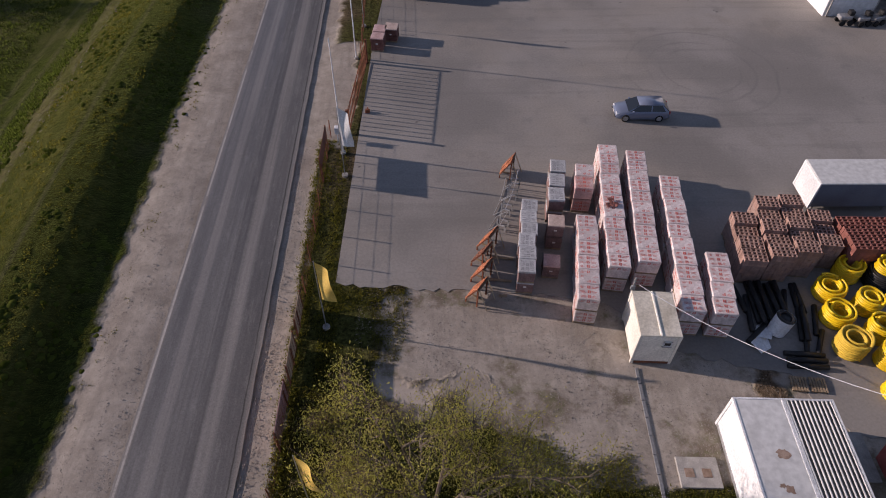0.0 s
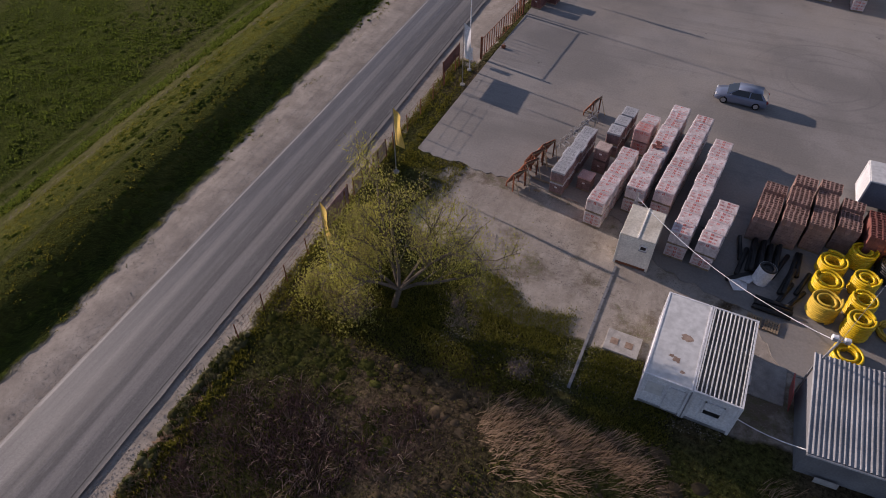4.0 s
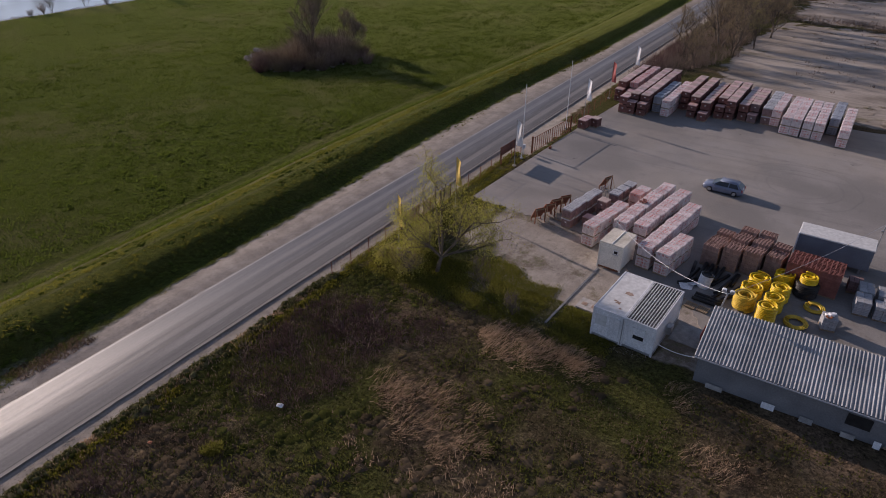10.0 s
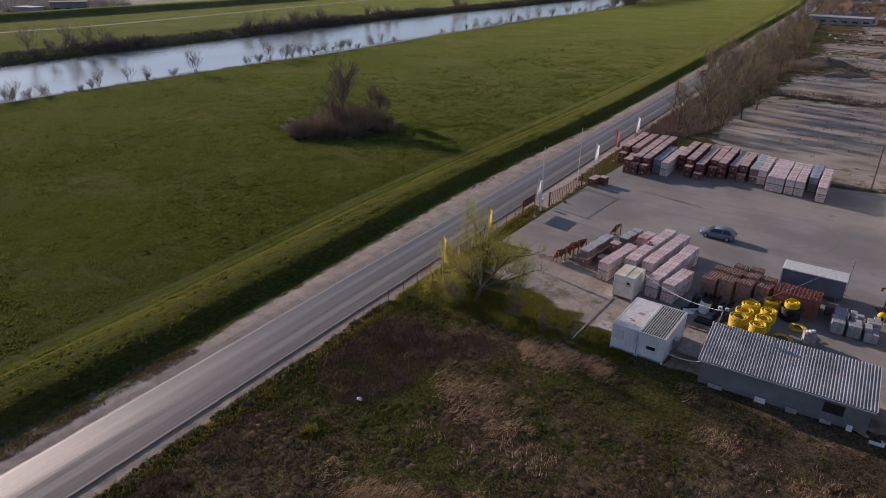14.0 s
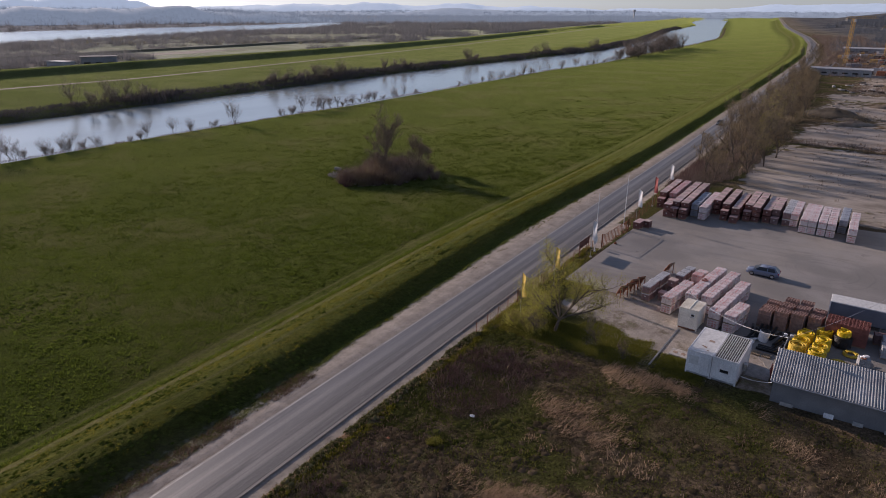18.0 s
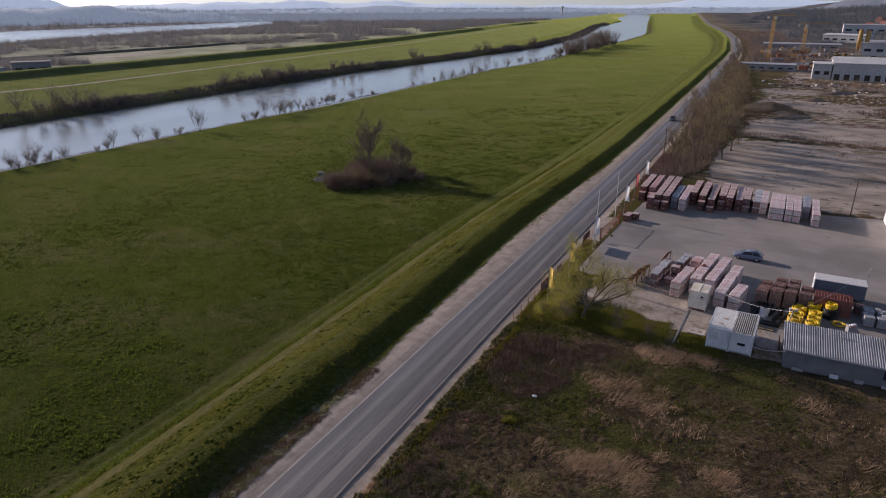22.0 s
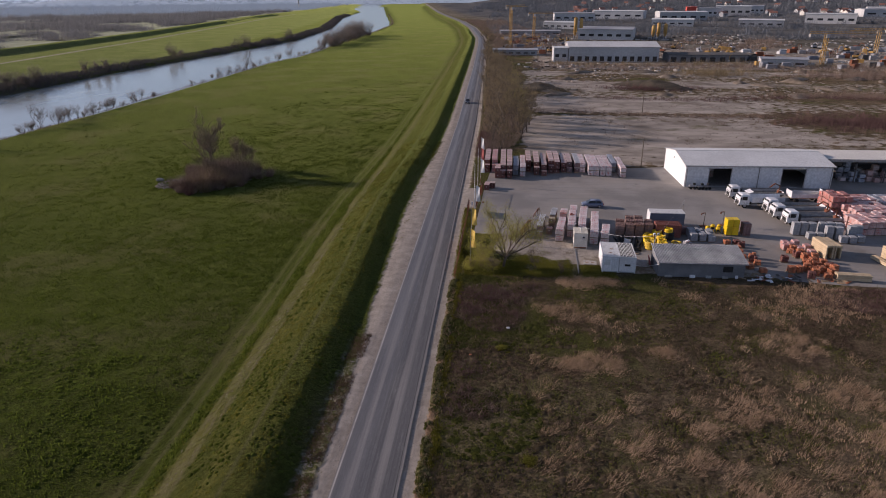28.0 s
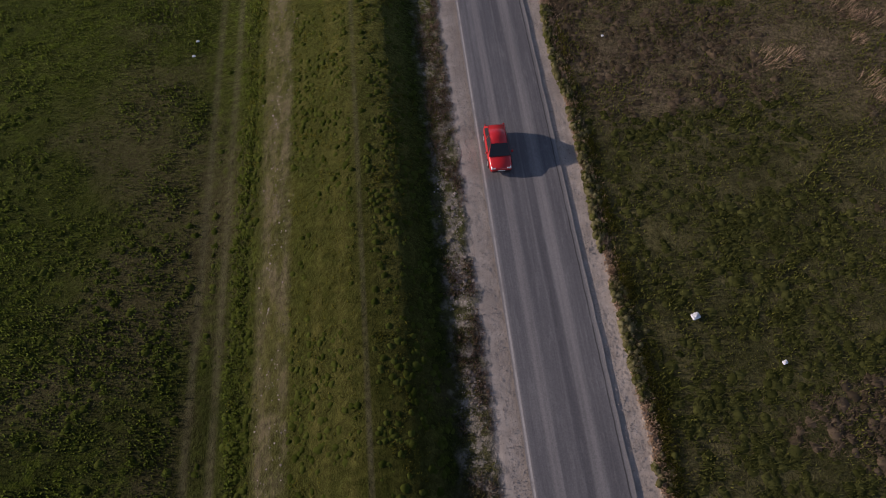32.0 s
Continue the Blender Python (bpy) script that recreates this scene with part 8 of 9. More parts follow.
qy = vr.uniform(-90, 0, 5000)
qx = -5.6 + 0.5 * (value_noise(qy, qy * 0, 0.12, 99) - 0.5) + vr.normal(0, 0.35, 5000)
ok = value_noise(qx, qy, 0.35, 100) > vr.uniform(0.35, 0.8, 5000)
stuff("ditch_rubble", [stones(qx[ok], qy[ok], 0.075, vr)], STONES, "pale broken rubble strewn along the ditch", "rubble")
qx, qy = vr.uniform(-6.4, -4.5, 9000), vr.uniform(-90, 40, 9000)
ok = (value_noise(qx, qy, 0.5, 52) > 0.35) & (qy < 6)
qx, qy = qx[ok], qy[ok]
stuff("roadside_weeds", [blades(qx, qy, ground_z(qx, qy), 6, 0.10 + 0.14 * vr.random(len(qx)), 0.035, 0.14, 0.8, vr)], STALK, "grey-green weeds and stalks at the foot of the levee", "weeds")
for x, y, s in ((12.3, 8.6, 0.22), (7.9, 1.9, 0.14), (8.6, -37.5, 0.12), (9.1, -62.4, 0.3), (13.7, -65.9, 0.18), (-25.8, -30.8, 0.15), (-26.0, -32.6, 0.15), (29, -60, 0.2)):
    solid("litter", merge(moved(cbox_vf(-s, -s * 0.7, 0, s, s * 0.7, s * 0.5, s * 0.2), pose(0, 0, 0, 8, 6, 20)), moved(cbox_vf(-s * 0.5, -s * 0.4, s * 0.3, s * 0.5, s * 0.5, s * 0.7, s * 0.15), pose(0, 0, 0, -10, 8, 50))), ORANGE if abs(x - 7.9) < 0.01 else FLAGWHITE, "crumpled scrap of litter lying in the grass", "litter", at(x, y, float(ground_z(np.array(x), np.array(y))) + 0.12), "litter scraps")


# trees
def grow(seed, h, spread, levels=4, kids=4, trunk=0.16, lean=0.1, first=0.3, fork=1, drop=0.0):
    """Bare branches: tubes for limbs, and the places of the thinnest twigs."""
    r = random.Random(seed)
    limbs, tips = [], []

    def branch(p, d, length, rad, lev):
        pts = [p]
        steps = 4 if lev < 2 else 2 if lev < 3 else 1
        q, dd = Vector(p), Vector(d)
        for _ in range(steps):
            dd = (dd + Vector((r.uniform(-1, 1), r.uniform(-1, 1), r.uniform(-0.4, 0.7) - drop * lev)) * 0.20).normalized()
            q = q + dd * (length / steps)
            pts.append(q.copy())
        limbs.append((pts, rad, rad * 0.45, 6 if lev == 0 else 4 if lev == 1 else 3))
        if lev >= levels:
            tips.extend(pts[1:])
            return
        for k in range(kids + (lev == 0) * 3):
            t = first + (1 - first) * (k + r.random()) / (kids + (lev == 0) * 3) if lev == 0 else 0.25 + 0.75 * r.random()
            i = min(int(t * steps), steps - 1)
            o = pts[i].lerp(pts[i + 1], t * steps - i)
            az = r.uniform(0, 2 * math.pi)
            out = Vector((math.cos(az), math.sin(az), 0)) * spread + Vector((0, 0, r.uniform(0.35, 0.9)))
            nd = (dd * 0.45 + out).normalized()
            branch(o, nd, length * r.uniform(0.48, 0.72), rad * 0.5, lev + 1)

    for k in range(fork):
        az = r.uniform(0, 2 * math.pi)
        branch(Vector((0.15 * math.cos(az) * (fork > 1), 0.15 * math.sin(az) * (fork > 1), -0.1)), Vector((lean * math.cos(az), lean * math.sin(az), 1)).normalized(), h * (0.62 if k == 0 else r.uniform(0.4, 0.58)), trunk * (1 if k == 0 else 0.7), 0)
    return limbs, tips


def tree(name, m, limbs, tips, label, leaf=None, per=0, size=0.1, twig=6, twiglen=0.7, seed=1, twigmat=None, twigw=0.012, thin=0.020):
    th = thing(name, m, label, "tree" if name == "tree" else "bush")
    part("trunk", merge(*[tube_vf(p, a, n, b) for p, a, b, n in limbs[:1 + 0]]), BARK, th, "", None, True)
    part("limb_crown", merge(*[tube_vf(p, max(a, thin), n, max(b, thin * 0.5)) for p, a, b, n in limbs[1:]]), BARK, th, "spreading bare branches")
    rg = np.random.default_rng(seed)
    tp = np.array([tuple(t) for t in tips])
    if twig:
        co, tri = blades(tp[:, 0], tp[:, 1], tp[:, 2], twig, twiglen, twigw, 0.12, 0.9, rg)
        part("twig_crown", raw_mesh("twig_crown", co, tri, twigmat or TWIG), None, th, "haze of fine twigs")
    if leaf:
        n = len(tp) * per
        c = np.repeat(tp, per, 0) + rg.normal(0, 0.40, (n, 3)) - np.stack([np.zeros(n), np.zeros(n), np.abs(rg.normal(0, 0.25, n))], -1)
        a, b = rg.normal(size=(n, 3)), rg.normal(size=(n, 3))
        a[:, 2] = np.abs(a[:, 2]) + 0.8
        a /= np.linalg.norm(a, axis=1)[:, None]
        b = np.cross(a, b)
        b /= np.linalg.norm(b, axis=1)[:, None]
        s = size * rg.uniform(0.6, 1.4, (n, 1))
        q = np.stack([c - a * s, c + b * s * 0.26, c + a * s, c - b * s * 0.26], 1).reshape(-1, 3)
        t = np.arange(n)[:, None] * 4
        tri = np.concatenate([t + np.array([0, 1, 2]), t + np.array([0, 2, 3])])
        part("crown", raw_mesh("crown", q, tri, leaf), None, th, "thin cloud of small yellow-green leaves")
    return th


def spreading(seed, stem, arms, levels=4, kids=4, trunk=0.2, droop=0.0):
    """A short leaning stem with arms of given directions and lengths, each branching on its own."""
    r = random.Random(seed)
    limbs, tips = [([Vector((0, 0, -0.1)), Vector(stem) * 0.5, Vector(stem)], trunk, trunk * 0.8, 8)], []

    def branch(p, d, length, rad, lev):
        steps = 4 if lev < 2 else 2 if lev < 4 else 1
        q, dd, pts = Vector(p), Vector(d).normalized(), [Vector(p)]
        for k in range(steps):
            dd = (dd + Vector((r.uniform(-1, 1), r.uniform(-1, 1), r.uniform(-0.6, 0.8) - droop * lev)) * 0.22).normalized()
            q = q + dd * (length / steps)
            pts.append(q.copy())
        limbs.append((pts, rad, rad * 0.5, 6 if lev == 1 else 4 if lev == 2 else 3))
        if lev >= levels:
            tips.extend(pts[1:])
            return
        for k in range(kids):
            t = 0.2 + 0.8 * (k + r.random()) / kids
            i = min(int(t * steps), steps - 1)
            az, el = r.uniform(0, 2 * math.pi), r.uniform(-0.1, 0.9)
            branch(pts[i].lerp(pts[i + 1], t * steps - i), dd * 0.7 + Vector((math.cos(az), math.sin(az), el)) * 0.75, length * r.uniform(0.42, 0.62), rad * 0.52, lev + 1)

    for (dx, dy, dz), ln in arms:
        branch(stem, (dx, dy, dz), ln, trunk * 0.55, 1)
    return limbs, tips


_l, _t = spreading(7, (0.35, 0.2, 1.5), (((-0.95, 0.25, 0.55), 4.6), ((-0.5, 0.5, 1.0), 5.2), ((0.0, 0.3, 1.1), 5.8), ((0.45, -0.1, 1.0), 5.6), ((0.9, 0.25, 0.35), 5.0), ((-0.3, -0.5, 0.8), 4.2), ((0.3, 0.9, 0.6), 4.6)), 4, 4, 0.21)
tree("tree", at(11.7, 28.3, -0.04, 0), _l, _t, "spreading willow in thin yellow-green leaf beside the gravel", LEAF, 38, 0.075, 7, 0.7, 3, TWIGOLIVE, 0.007, 0.010)
for k, (x, y, h) in enumerate(((8.2, 30.4, 2.8), (9.4, 27.0, 2.2), (7.0, 33.2, 2.0), (7.4, 27.4, 1.6))):
    _l, _t = grow(20 + k, h, 1.2, 3, 4, 0.04, 0.6, 0.1, 4)
    tree("bush", at(x, y, -0.04, 50 * k) @ Matrix.Diagonal((1.3, 1.3, 1, 1)), _l, _t, "loose yellow-green willow bush by the fence", LEAF, 9, 0.07, 3, 0.5, 30 + k, TWIGOLIVE, 0.008, 0.008)
for k, (x, y, h) in enumerate(((16.8, 28.3, 3.4), (20.4, 26.4, 2.6), (10.0, 26.6, 3.0))):
    _l, _t = grow(9 + k, h, 0.8, 3, 3, 0.045, 0.25, 0.15, 2)
    tree("bush", at(x, y, -0.04, 70 * k), _l, _t, "small leafless sapling at the gravel edge", LEAF, 1, 0.07, 3, 0.4, 41 + k)


def thicket(name, places, hgt, mat, label, wide=0.03, per=26, spread=0.5, lean=0.5, seed=1):
    r = np.random.default_rng(seed)
    p = np.array(places, float)
    return stuff(name, [blades(p[:, 0], p[:, 1], p[:, 2], per, hgt if np.ndim(hgt) else np.full(len(p), hgt), wide, spread, lean, r)], mat, label, "thicket")


# island of scrub on the flood plain: a low dome of brush, rubble at its western foot, two bare trees
ir = np.random.default_rng(21)
a, q = ir.uniform(0, 2 * np.pi, 110), np.sqrt(ir.random(110)) * ir.uniform(0.75, 1.12, 110)
edge = 0.75 + 0.4 * value_noise(3 + 2 * np.cos(a), 3 + 2 * np.sin(a), 1.0, 22)
ix, iy = -58.5 + 10.0 * edge * q * np.cos(a) + 1.5 * np.sin(a) * q, 85.5 + 12.5 * edge * q * np.sin(a) + 2.5 * np.cos(a) * q
ih = (0.85 + 3.6 * ir.random(110) ** 2.0 * np.clip(1.2 - q ** 2, 0.2, 1)) * np.clip(0.6 + (ix + 68) / 20, 0.4, 1.15)
for name, lo, hi, mat, label in (("scrub_island", 0, 60, TWIG, "leafless grey-brown scrub island on the meadow"), ("scrub_island", 60, 88, TWIGOLIVE, "brown leafless shrubs on the scrub island"), ("scrub_island", 88, 110, TWIGRED, "dark reddish shrubs on the scrub island")):
    stuff(name, [fountain(ix[lo:hi], iy[lo:hi], 230, 0.3 + 1.95 * ih[lo:hi], 0.018, 0.30 + 0.16 * ih[lo:hi], ir, 0.8, (0.1, 0.0))], mat, label, "thicket")
kx, ky = -60.0 + ir.normal(0, 3.6, 34), 91.5 + ir.normal(0, 3.6, 34)
kh = ir.uniform(2.2, 5.0, 34)
stuff("scrub_island", [fountain(kx, ky, 260, kh, 0.017, 0.4 + 0.12 * kh, ir, 0.55, (0.1, 0.0))], TWIG, "tall fine brush round the trees on the scrub island", "thicket")
_l, _t = spreading(31, (0.1, 0.1, 2.4), (((-0.3, 0.1, 1.0), 7.6), ((0.25, 0.2, 1.0), 7.0), ((0.05, -0.2, 1.1), 8.4), ((-0.1, 0.4, 0.9), 6.0), ((0.0, 0.0, 1.2), 8.6), ((0.4, -0.35, 0.9), 5.6)), 4, 4, 0.22)
tree("tree", at(-62.3, 91.5, -4.05, 0), _l, _t, "tall bare tree above the scrub island", None, 0, 0, 12, 1.1, 5, TWIG, 0.014, 0.05)
_l, _t = spreading(33, (0.1, 0.0, 0.8), (((-0.5, 0.1, 0.9), 4.4), ((0.3, 0.4, 1.0), 5.0), ((0.1, -0.4, 1.0), 5.2), ((0.6, -0.1, 0.8), 4.0), ((-0.2, 0.5, 0.9), 4.4)), 4, 4, 0.12)
tree("tree", at(-56.0, 97.0, -4.05, 60), _l, _t, "bare bushy tree beside the scrub island", None, 0, 0, 12, 1.0, 6, TWIG, 0.014, 0.045)
_l, _t = grow(35, 7.5, 0.8, 4, 3, 0.09, 0.3, 0.15, 3)
tree("tree", at(-59.5, 88.0, -4.05, 20), _l, _t, "slim bare tree inside the scrub island", None, 0, 0, 4, 0.7, 8, TWIG, 0.016, 0.04)
a, q = ir.uniform(0, 2 * np.pi, 260), np.sqrt(ir.random(260))
qx, qy = -68.6 + 3.4 * q * np.cos(a), 83.0 + 4.2 * q * np.sin(a)
rx_, ry_ = -60.0 + 9.5 * np.sqrt(ir.random(240)) * np.cos(a[np.arange(240)]), 86.0 + 10.5 * np.sqrt(ir.random(240)) * np.sin(a[np.arange(240)])
qx, qy = np.concatenate([qx, rx_]), np.concatenate([qy, ry_])
stuff("island_rubble", [stones(qx, qy, 0.30, ir)], STONES, "grey rubble heap at the scrub island's foot", "rubble")
solid("boulder", merge(moved(cbox_vf(-0.8, -0.5, 0, 0.8, 0.5, 0.8, 0.26), pose(0, 0, 0, 4, 6, 0)), moved(cbox_vf(0.2, -0.4, 0, 1.1, 0.4, 0.45, 0.15), pose(0, 0, 0, 0, 0, 30))), KERB, "pale boulder at the scrub island's edge", "boulder", at(-73.0, 85.3, -4.05, 20))

# trees along the road north of the yard
PROTO_TREES = []
for k, (h, sp, leaf) in enumerate(((15, 0.75, None), (12, 0.85, None), (13, 0.8, LEAF), (9, 0.9, None))):
    _l, _t = grow(50 + k, h, sp, 4, 3, 0.20, 0.15, 0.25, 2)
    PROTO_TREES.append(tree("tree", at(*((13.5, 127), (10, 142), (15.5, 150), (9, 118))[k], -0.05, 0), _l, _t, "tall bare tree by the road with fine brown twigs" if not leaf else "tall tree with first yellow-green leaves by the road", leaf, 3, 0.13, 6, 1.0, 60 + k, TWIGOLIVE, 0.018))
for x, y, k, s in ((17, 122, 3, 1.0), (19, 132, 2, 0.8), (20, 144, 3, 1.1), (12, 112, 3, 0.7), (11, 133, 3, 1.0), (15, 139, 0, 0.9), (9.5, 155, 1, 1.0), (14, 160, 2, 1.0), (8.5, 170, 3, 1.1), (12.5, 178, 1, 1.0), (17, 168, 2, 0.9), (7.5, 190, 0, 0.8), (11, 200, 1, 0.9), (15, 192, 3, 1.0), (8, 215, 1, 0.9), (5.5, 240, 3, 0.9), (10, 232, 0, 0.7), (4, 262, 1, 0.8), (7, 285, 3, 1.0), (3, 310, 1, 0.8), (2, 340, 3, 1.0), (6, 360, 1, 0.9), (1, 395, 3, 1.0), (0, 430, 1, 1.0), (3, 470, 3, 1.1), (-4, 520, 1, 1.0), (-3, 570, 3, 1.1), (13, 210, 3, 1.1), (17, 205, 1, 0.8), (14, 222, 2, 0.8), (18, 232, 3, 1.0), (9, 248, 1, 0.8), (14, 252, 3, 1.1), (12, 270, 0, 0.6), (8, 300, 3, 1.0), (12, 318, 3, 1.0), (6, 330, 1, 0.7)):
    copy_thing(PROTO_TREES[k], at(x, y, -0.05, 37 * x + y) @ Matrix.Diagonal((s, s, s, 1)))
hr = np.random.default_rng(25)
hy = hr.uniform(102, 260, 900)
hx = 6.0 + hr.uniform(0, 1, 900) * np.interp(hy, [102, 120, 200, 260], [5, 11, 10, 4])
thicket("hedge_scrub", np.stack([hx, hy, hx * 0 - 0.05], -1), 1.2 + 2.0 * hr.random(900), TWIG, "dense brown leafless scrub along the road", 0.03, 26, 0.6, 0.5)
hy = hr.uniform(170, 430, 900)
hx = road_x(hy) + 6.0 + hr.uniform(0, 1, 900) ** 1.4 * np.interp(hy, [170, 230, 330, 430], [12, 14, 10, 6])
thicket("hedge_scrub", np.stack([hx, hy, hx * 0 - 0.05], -1), 1.5 + 3.0 * hr.random(900), TWIGOLIVE, "brown leafless scrub along the road bend", 0.05, 26, 0.9, 0.6)
hy = hr.uniform(420, 1000, 1000)
hx = road_x(hy) + 8.0 + hr.uniform(0, 1, 1000) ** 1.3 * 55
thicket("hedge_scrub", np.stack([hx, hy, hx * 0 - 0.05], -1), 2.0 + 4.0 * hr.random(1000), TWIG, "brown leafless scrub and trees beyond the road bend", 0.08, 24, 1.4, 0.6)
hy = hr.uniform(98, 130, 240)
hx = 5.4 + hr.uniform(0, 2.5, 240)
thicket("hedge_bramble", np.stack([hx, hy, hx * 0 - 0.05], -1), 1.0 + 1.0 * hr.random(240), TWIGRED, "reddish bramble hedge beside the fence end", 0.03, 26, 0.5, 0.6)
for y0, x0, x1, n, dev, hi, mat in ((166, 18, 104, 240, 1.6, 1.0, TWIG), (203, 50, 260, 420, 2.2, 1.2, TWIGRED), (318, 30, 330, 900, 10, 3.4, TWIG), (332, 40, 200, 380, 4, 4.0, TWIGOLIVE)):
    qx = hr.uniform(x0, x1, n)
    qy = y0 + hr.normal(0, dev, n) + 4 * np.sin(qx / 17.0)
    thicket("waste_scrub", np.stack([qx, qy, qx * 0 - 0.1], -1), 0.5 + hi * hr.random(n), mat, "brown leafless scrub line across the waste ground", 0.05, 18, 1.2, 0.6, y0)
for cx, cy, rx, ry, n, hi, mat, label in ((128, 153, 24, 12, 520, 2.2, TWIGRED, "dark red-brown scrub behind the open hall"), (178, 152, 26, 14, 400, 2.4, TWIG, "tangled brown scrub behind the open hall"), (78, 232, 18, 7, 260, 2.2, TWIGRED, "dark scrub over the long earth mound"), (30, 226, 10, 8, 150, 1.6, TWIGOLIVE, "olive scrub at the edge of the waste ground"), (150, 212, 24, 6, 220, 2.4, TWIG, "brown scrub clump on the waste ground"), (118, 288, 18, 12, 200, 4.5, TWIGOLIVE, "tall olive scrub before the far halls"), (195, 278, 40, 12, 420, 4.5, TWIG, "tall brown scrub before the machine yard")):
    qx, qy = cx + hr.normal(0, 0.55, n) * rx, cy + hr.normal(0, 0.55, n) * ry
    thicket("waste_scrub", np.stack([qx, qy, qx * 0 - 0.1], -1), 0.6 + hi * hr.random(n), mat, label, 0.05, 20, 1.2, 0.65, int(cx))

# river banks
PB = []
for k, h in enumerate((4.5, 7.0, 3.5)):
    _l, _t = grow(70 + k, h, 0.7, 3, 3, 0.05, 0.45, 0.15, 4)
    PB.append(tree("bush", at(float(near_bank(60 + 25 * k)) + 2.5, 60 + 25 * k, -5.2, 0), _l, _t, "bare grey bush on the river bank", None, 0, 0, 2, 0.8, 80 + k, TWIGPALE, 0.022, 0.014))
br = random.Random(8)
for k in range(190):
    y = 10 + (0.9 * k + 0.014 * k * k) + br.uniform(-3, 3)
    if br.random() < 0.55 + 0.4 * math.sin(y / 23.0):
        s = br.uniform(0.5, 1.0) * (1.6 if br.random() < 0.25 else 1.0)
        copy_thing(PB[k % 3], at(float(near_bank(y)) + br.uniform(1.8, 5.5), y, -4.7, br.uniform(0, 360)) @ Matrix.Diagonal((s, s, s, 1)))
for k in range(64):
    y = br.choice((120, 140, 230, 250, 262, 330, 420, 520, 640)) + br.uniform(-16, 16)
    s = br.uniform(0.8, 1.7)
    copy_thing(PB[k % 3], at(float(far_bank(y)) - br.uniform(2, 9), y, -4.6, br.uniform(0, 360)) @ Matrix.Diagonal((s, s, s, 1)))
for k in range(70):
    y = 500 + br.uniform(0, 190)
    s = br.uniform(1.5, 3.0)
    copy_thing(PB[k % 3], at(float(near_bank(y)) + br.uniform(0, 16), y, -4.8, br.uniform(0, 360)) @ Matrix.Diagonal((s, s, s, 1)))
fr = np.random.default_rng(33)
wy = -50 + 1550 * fr.random(5200) ** 1.25
wx = far_bank(wy) - 12.5 * fr.random(5200) - 0.3
thicket("bank_scrub", np.stack([wx, wy, height(wx, wy)], -1), 0.8 + 4.6 * fr.random(5200) * value_noise(wx, wy, 0.05, 40) ** 2, BANKWOOD, "dark leafless scrub along the far river bank", 0.12, 20, 1.5, 0.5)
wy = 1500 * fr.random(2200) ** 1.5
wx = near_bank(wy) + 2.6 + np.abs(fr.normal(0, 1.6, 2200))
thicket("bank_reeds", np.stack([wx, wy, height(wx, wy)], -1), 0.4 + 2.6 * fr.random(2200) * value_noise(wx, wy, 0.12, 71) ** 2, TWIG, "brown reeds along the near river bank", 0.035, 12, 0.8, 0.5)
# woods beyond the far levee
LAKE = [(-660, 60), (-705, 240), (-734, 327), (-811, 592), (-856, 865), (-960, 1090), (-1120, 1270), (-1176, 1291), (-1130, 1050), (-1101, 810), (-1091, 499), (-1080, 60)]
wy = 40 + 2900 * fr.random(17000) ** 1.25
wx = far_levee(wy) - 22 - fr.exponential(1.0, 17000) * np.interp(wy, [0, 600, 3000], [190, 330, 700])
shore = np.interp(wy, [60, 240, 327, 592, 865, 1090, 1270, 1295], [-660, -705, -734, -811, -856, -960, -1120, -1400])
back = np.interp(wy, [60, 499, 810, 1050, 1291, 1295], [-1080, -1091, -1101, -1130, -1176, -1400])
open_land = (wx > far_levee(wy) - 40 - np.interp(wy, [0, 350, 800], [200, 150, 10])) & (value_noise(wx, wy, 0.02, 12) < 0.62)
sel = ((wx > shore + 4) | (wx < back - 2)) & ~open_land & (value_noise(wx, wy, 0.012, 14) > 0.25)
wx, wy = wx[sel], wy[sel]
near = wy - wx < 1250
wh = 3.5 + 6 * value_noise(wx, wy, 0.04, 13) * fr.uniform(0.5, 1.1, len(wx))
stuff("far_woods", [blades(wx[near], wy[near], ground_z(wx[near], wy[near]), 40, wh[near] * 1.1, 0.085, 1.9, 0.75, fr)], FARWOOD, "brown leafless woods beyond the far levee, greyed by painted haze", "woods")
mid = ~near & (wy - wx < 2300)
stuff("far_woods", [blades(wx[mid], wy[mid], wx[mid] * 0 - 4.0, 24, wh[mid] * 1.5, 0.22, 3.2, 0.8, fr)], FARWOOD, "leafless woods far out on the plain, greyed by painted haze", "woods")
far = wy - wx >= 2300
tagged(stuff("backdrop_woods", [blades(wx[far], wy[far], wx[far] * 0 - 4.0, 18, wh[far] * 1.7, 0.38, 5.0, 0.85, fr)], FARBLUE, "woods out on the plain, hazed blue-grey by colour and glow", "woods"), kind="structure")
sel = near & (fr.random(len(wx)) < 0.16) & (value_noise(wx, wy, 0.01, 16) > 0.45)
thicket("far_green_woods", np.stack([wx[sel] + 4, wy[sel], wx[sel] * 0 - 4.0], -1), 3 + 3 * fr.random(sel.sum()), BUDDING, "patches of first yellow among the far woods", 0.3, 14, 2.4, 0.5)
sy = fr.uniform(60, 1250, 1100)
sx = np.interp(sy, [60, 240, 327, 592, 865, 1090, 1270], [-660, -705, -734, -811, -856, -960, -1120]) + 3 + np.abs(fr.normal(0, 22, 1100))
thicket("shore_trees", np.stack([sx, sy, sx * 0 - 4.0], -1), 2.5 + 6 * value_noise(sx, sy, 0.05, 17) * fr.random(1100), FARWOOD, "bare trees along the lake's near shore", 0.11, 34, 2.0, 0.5)

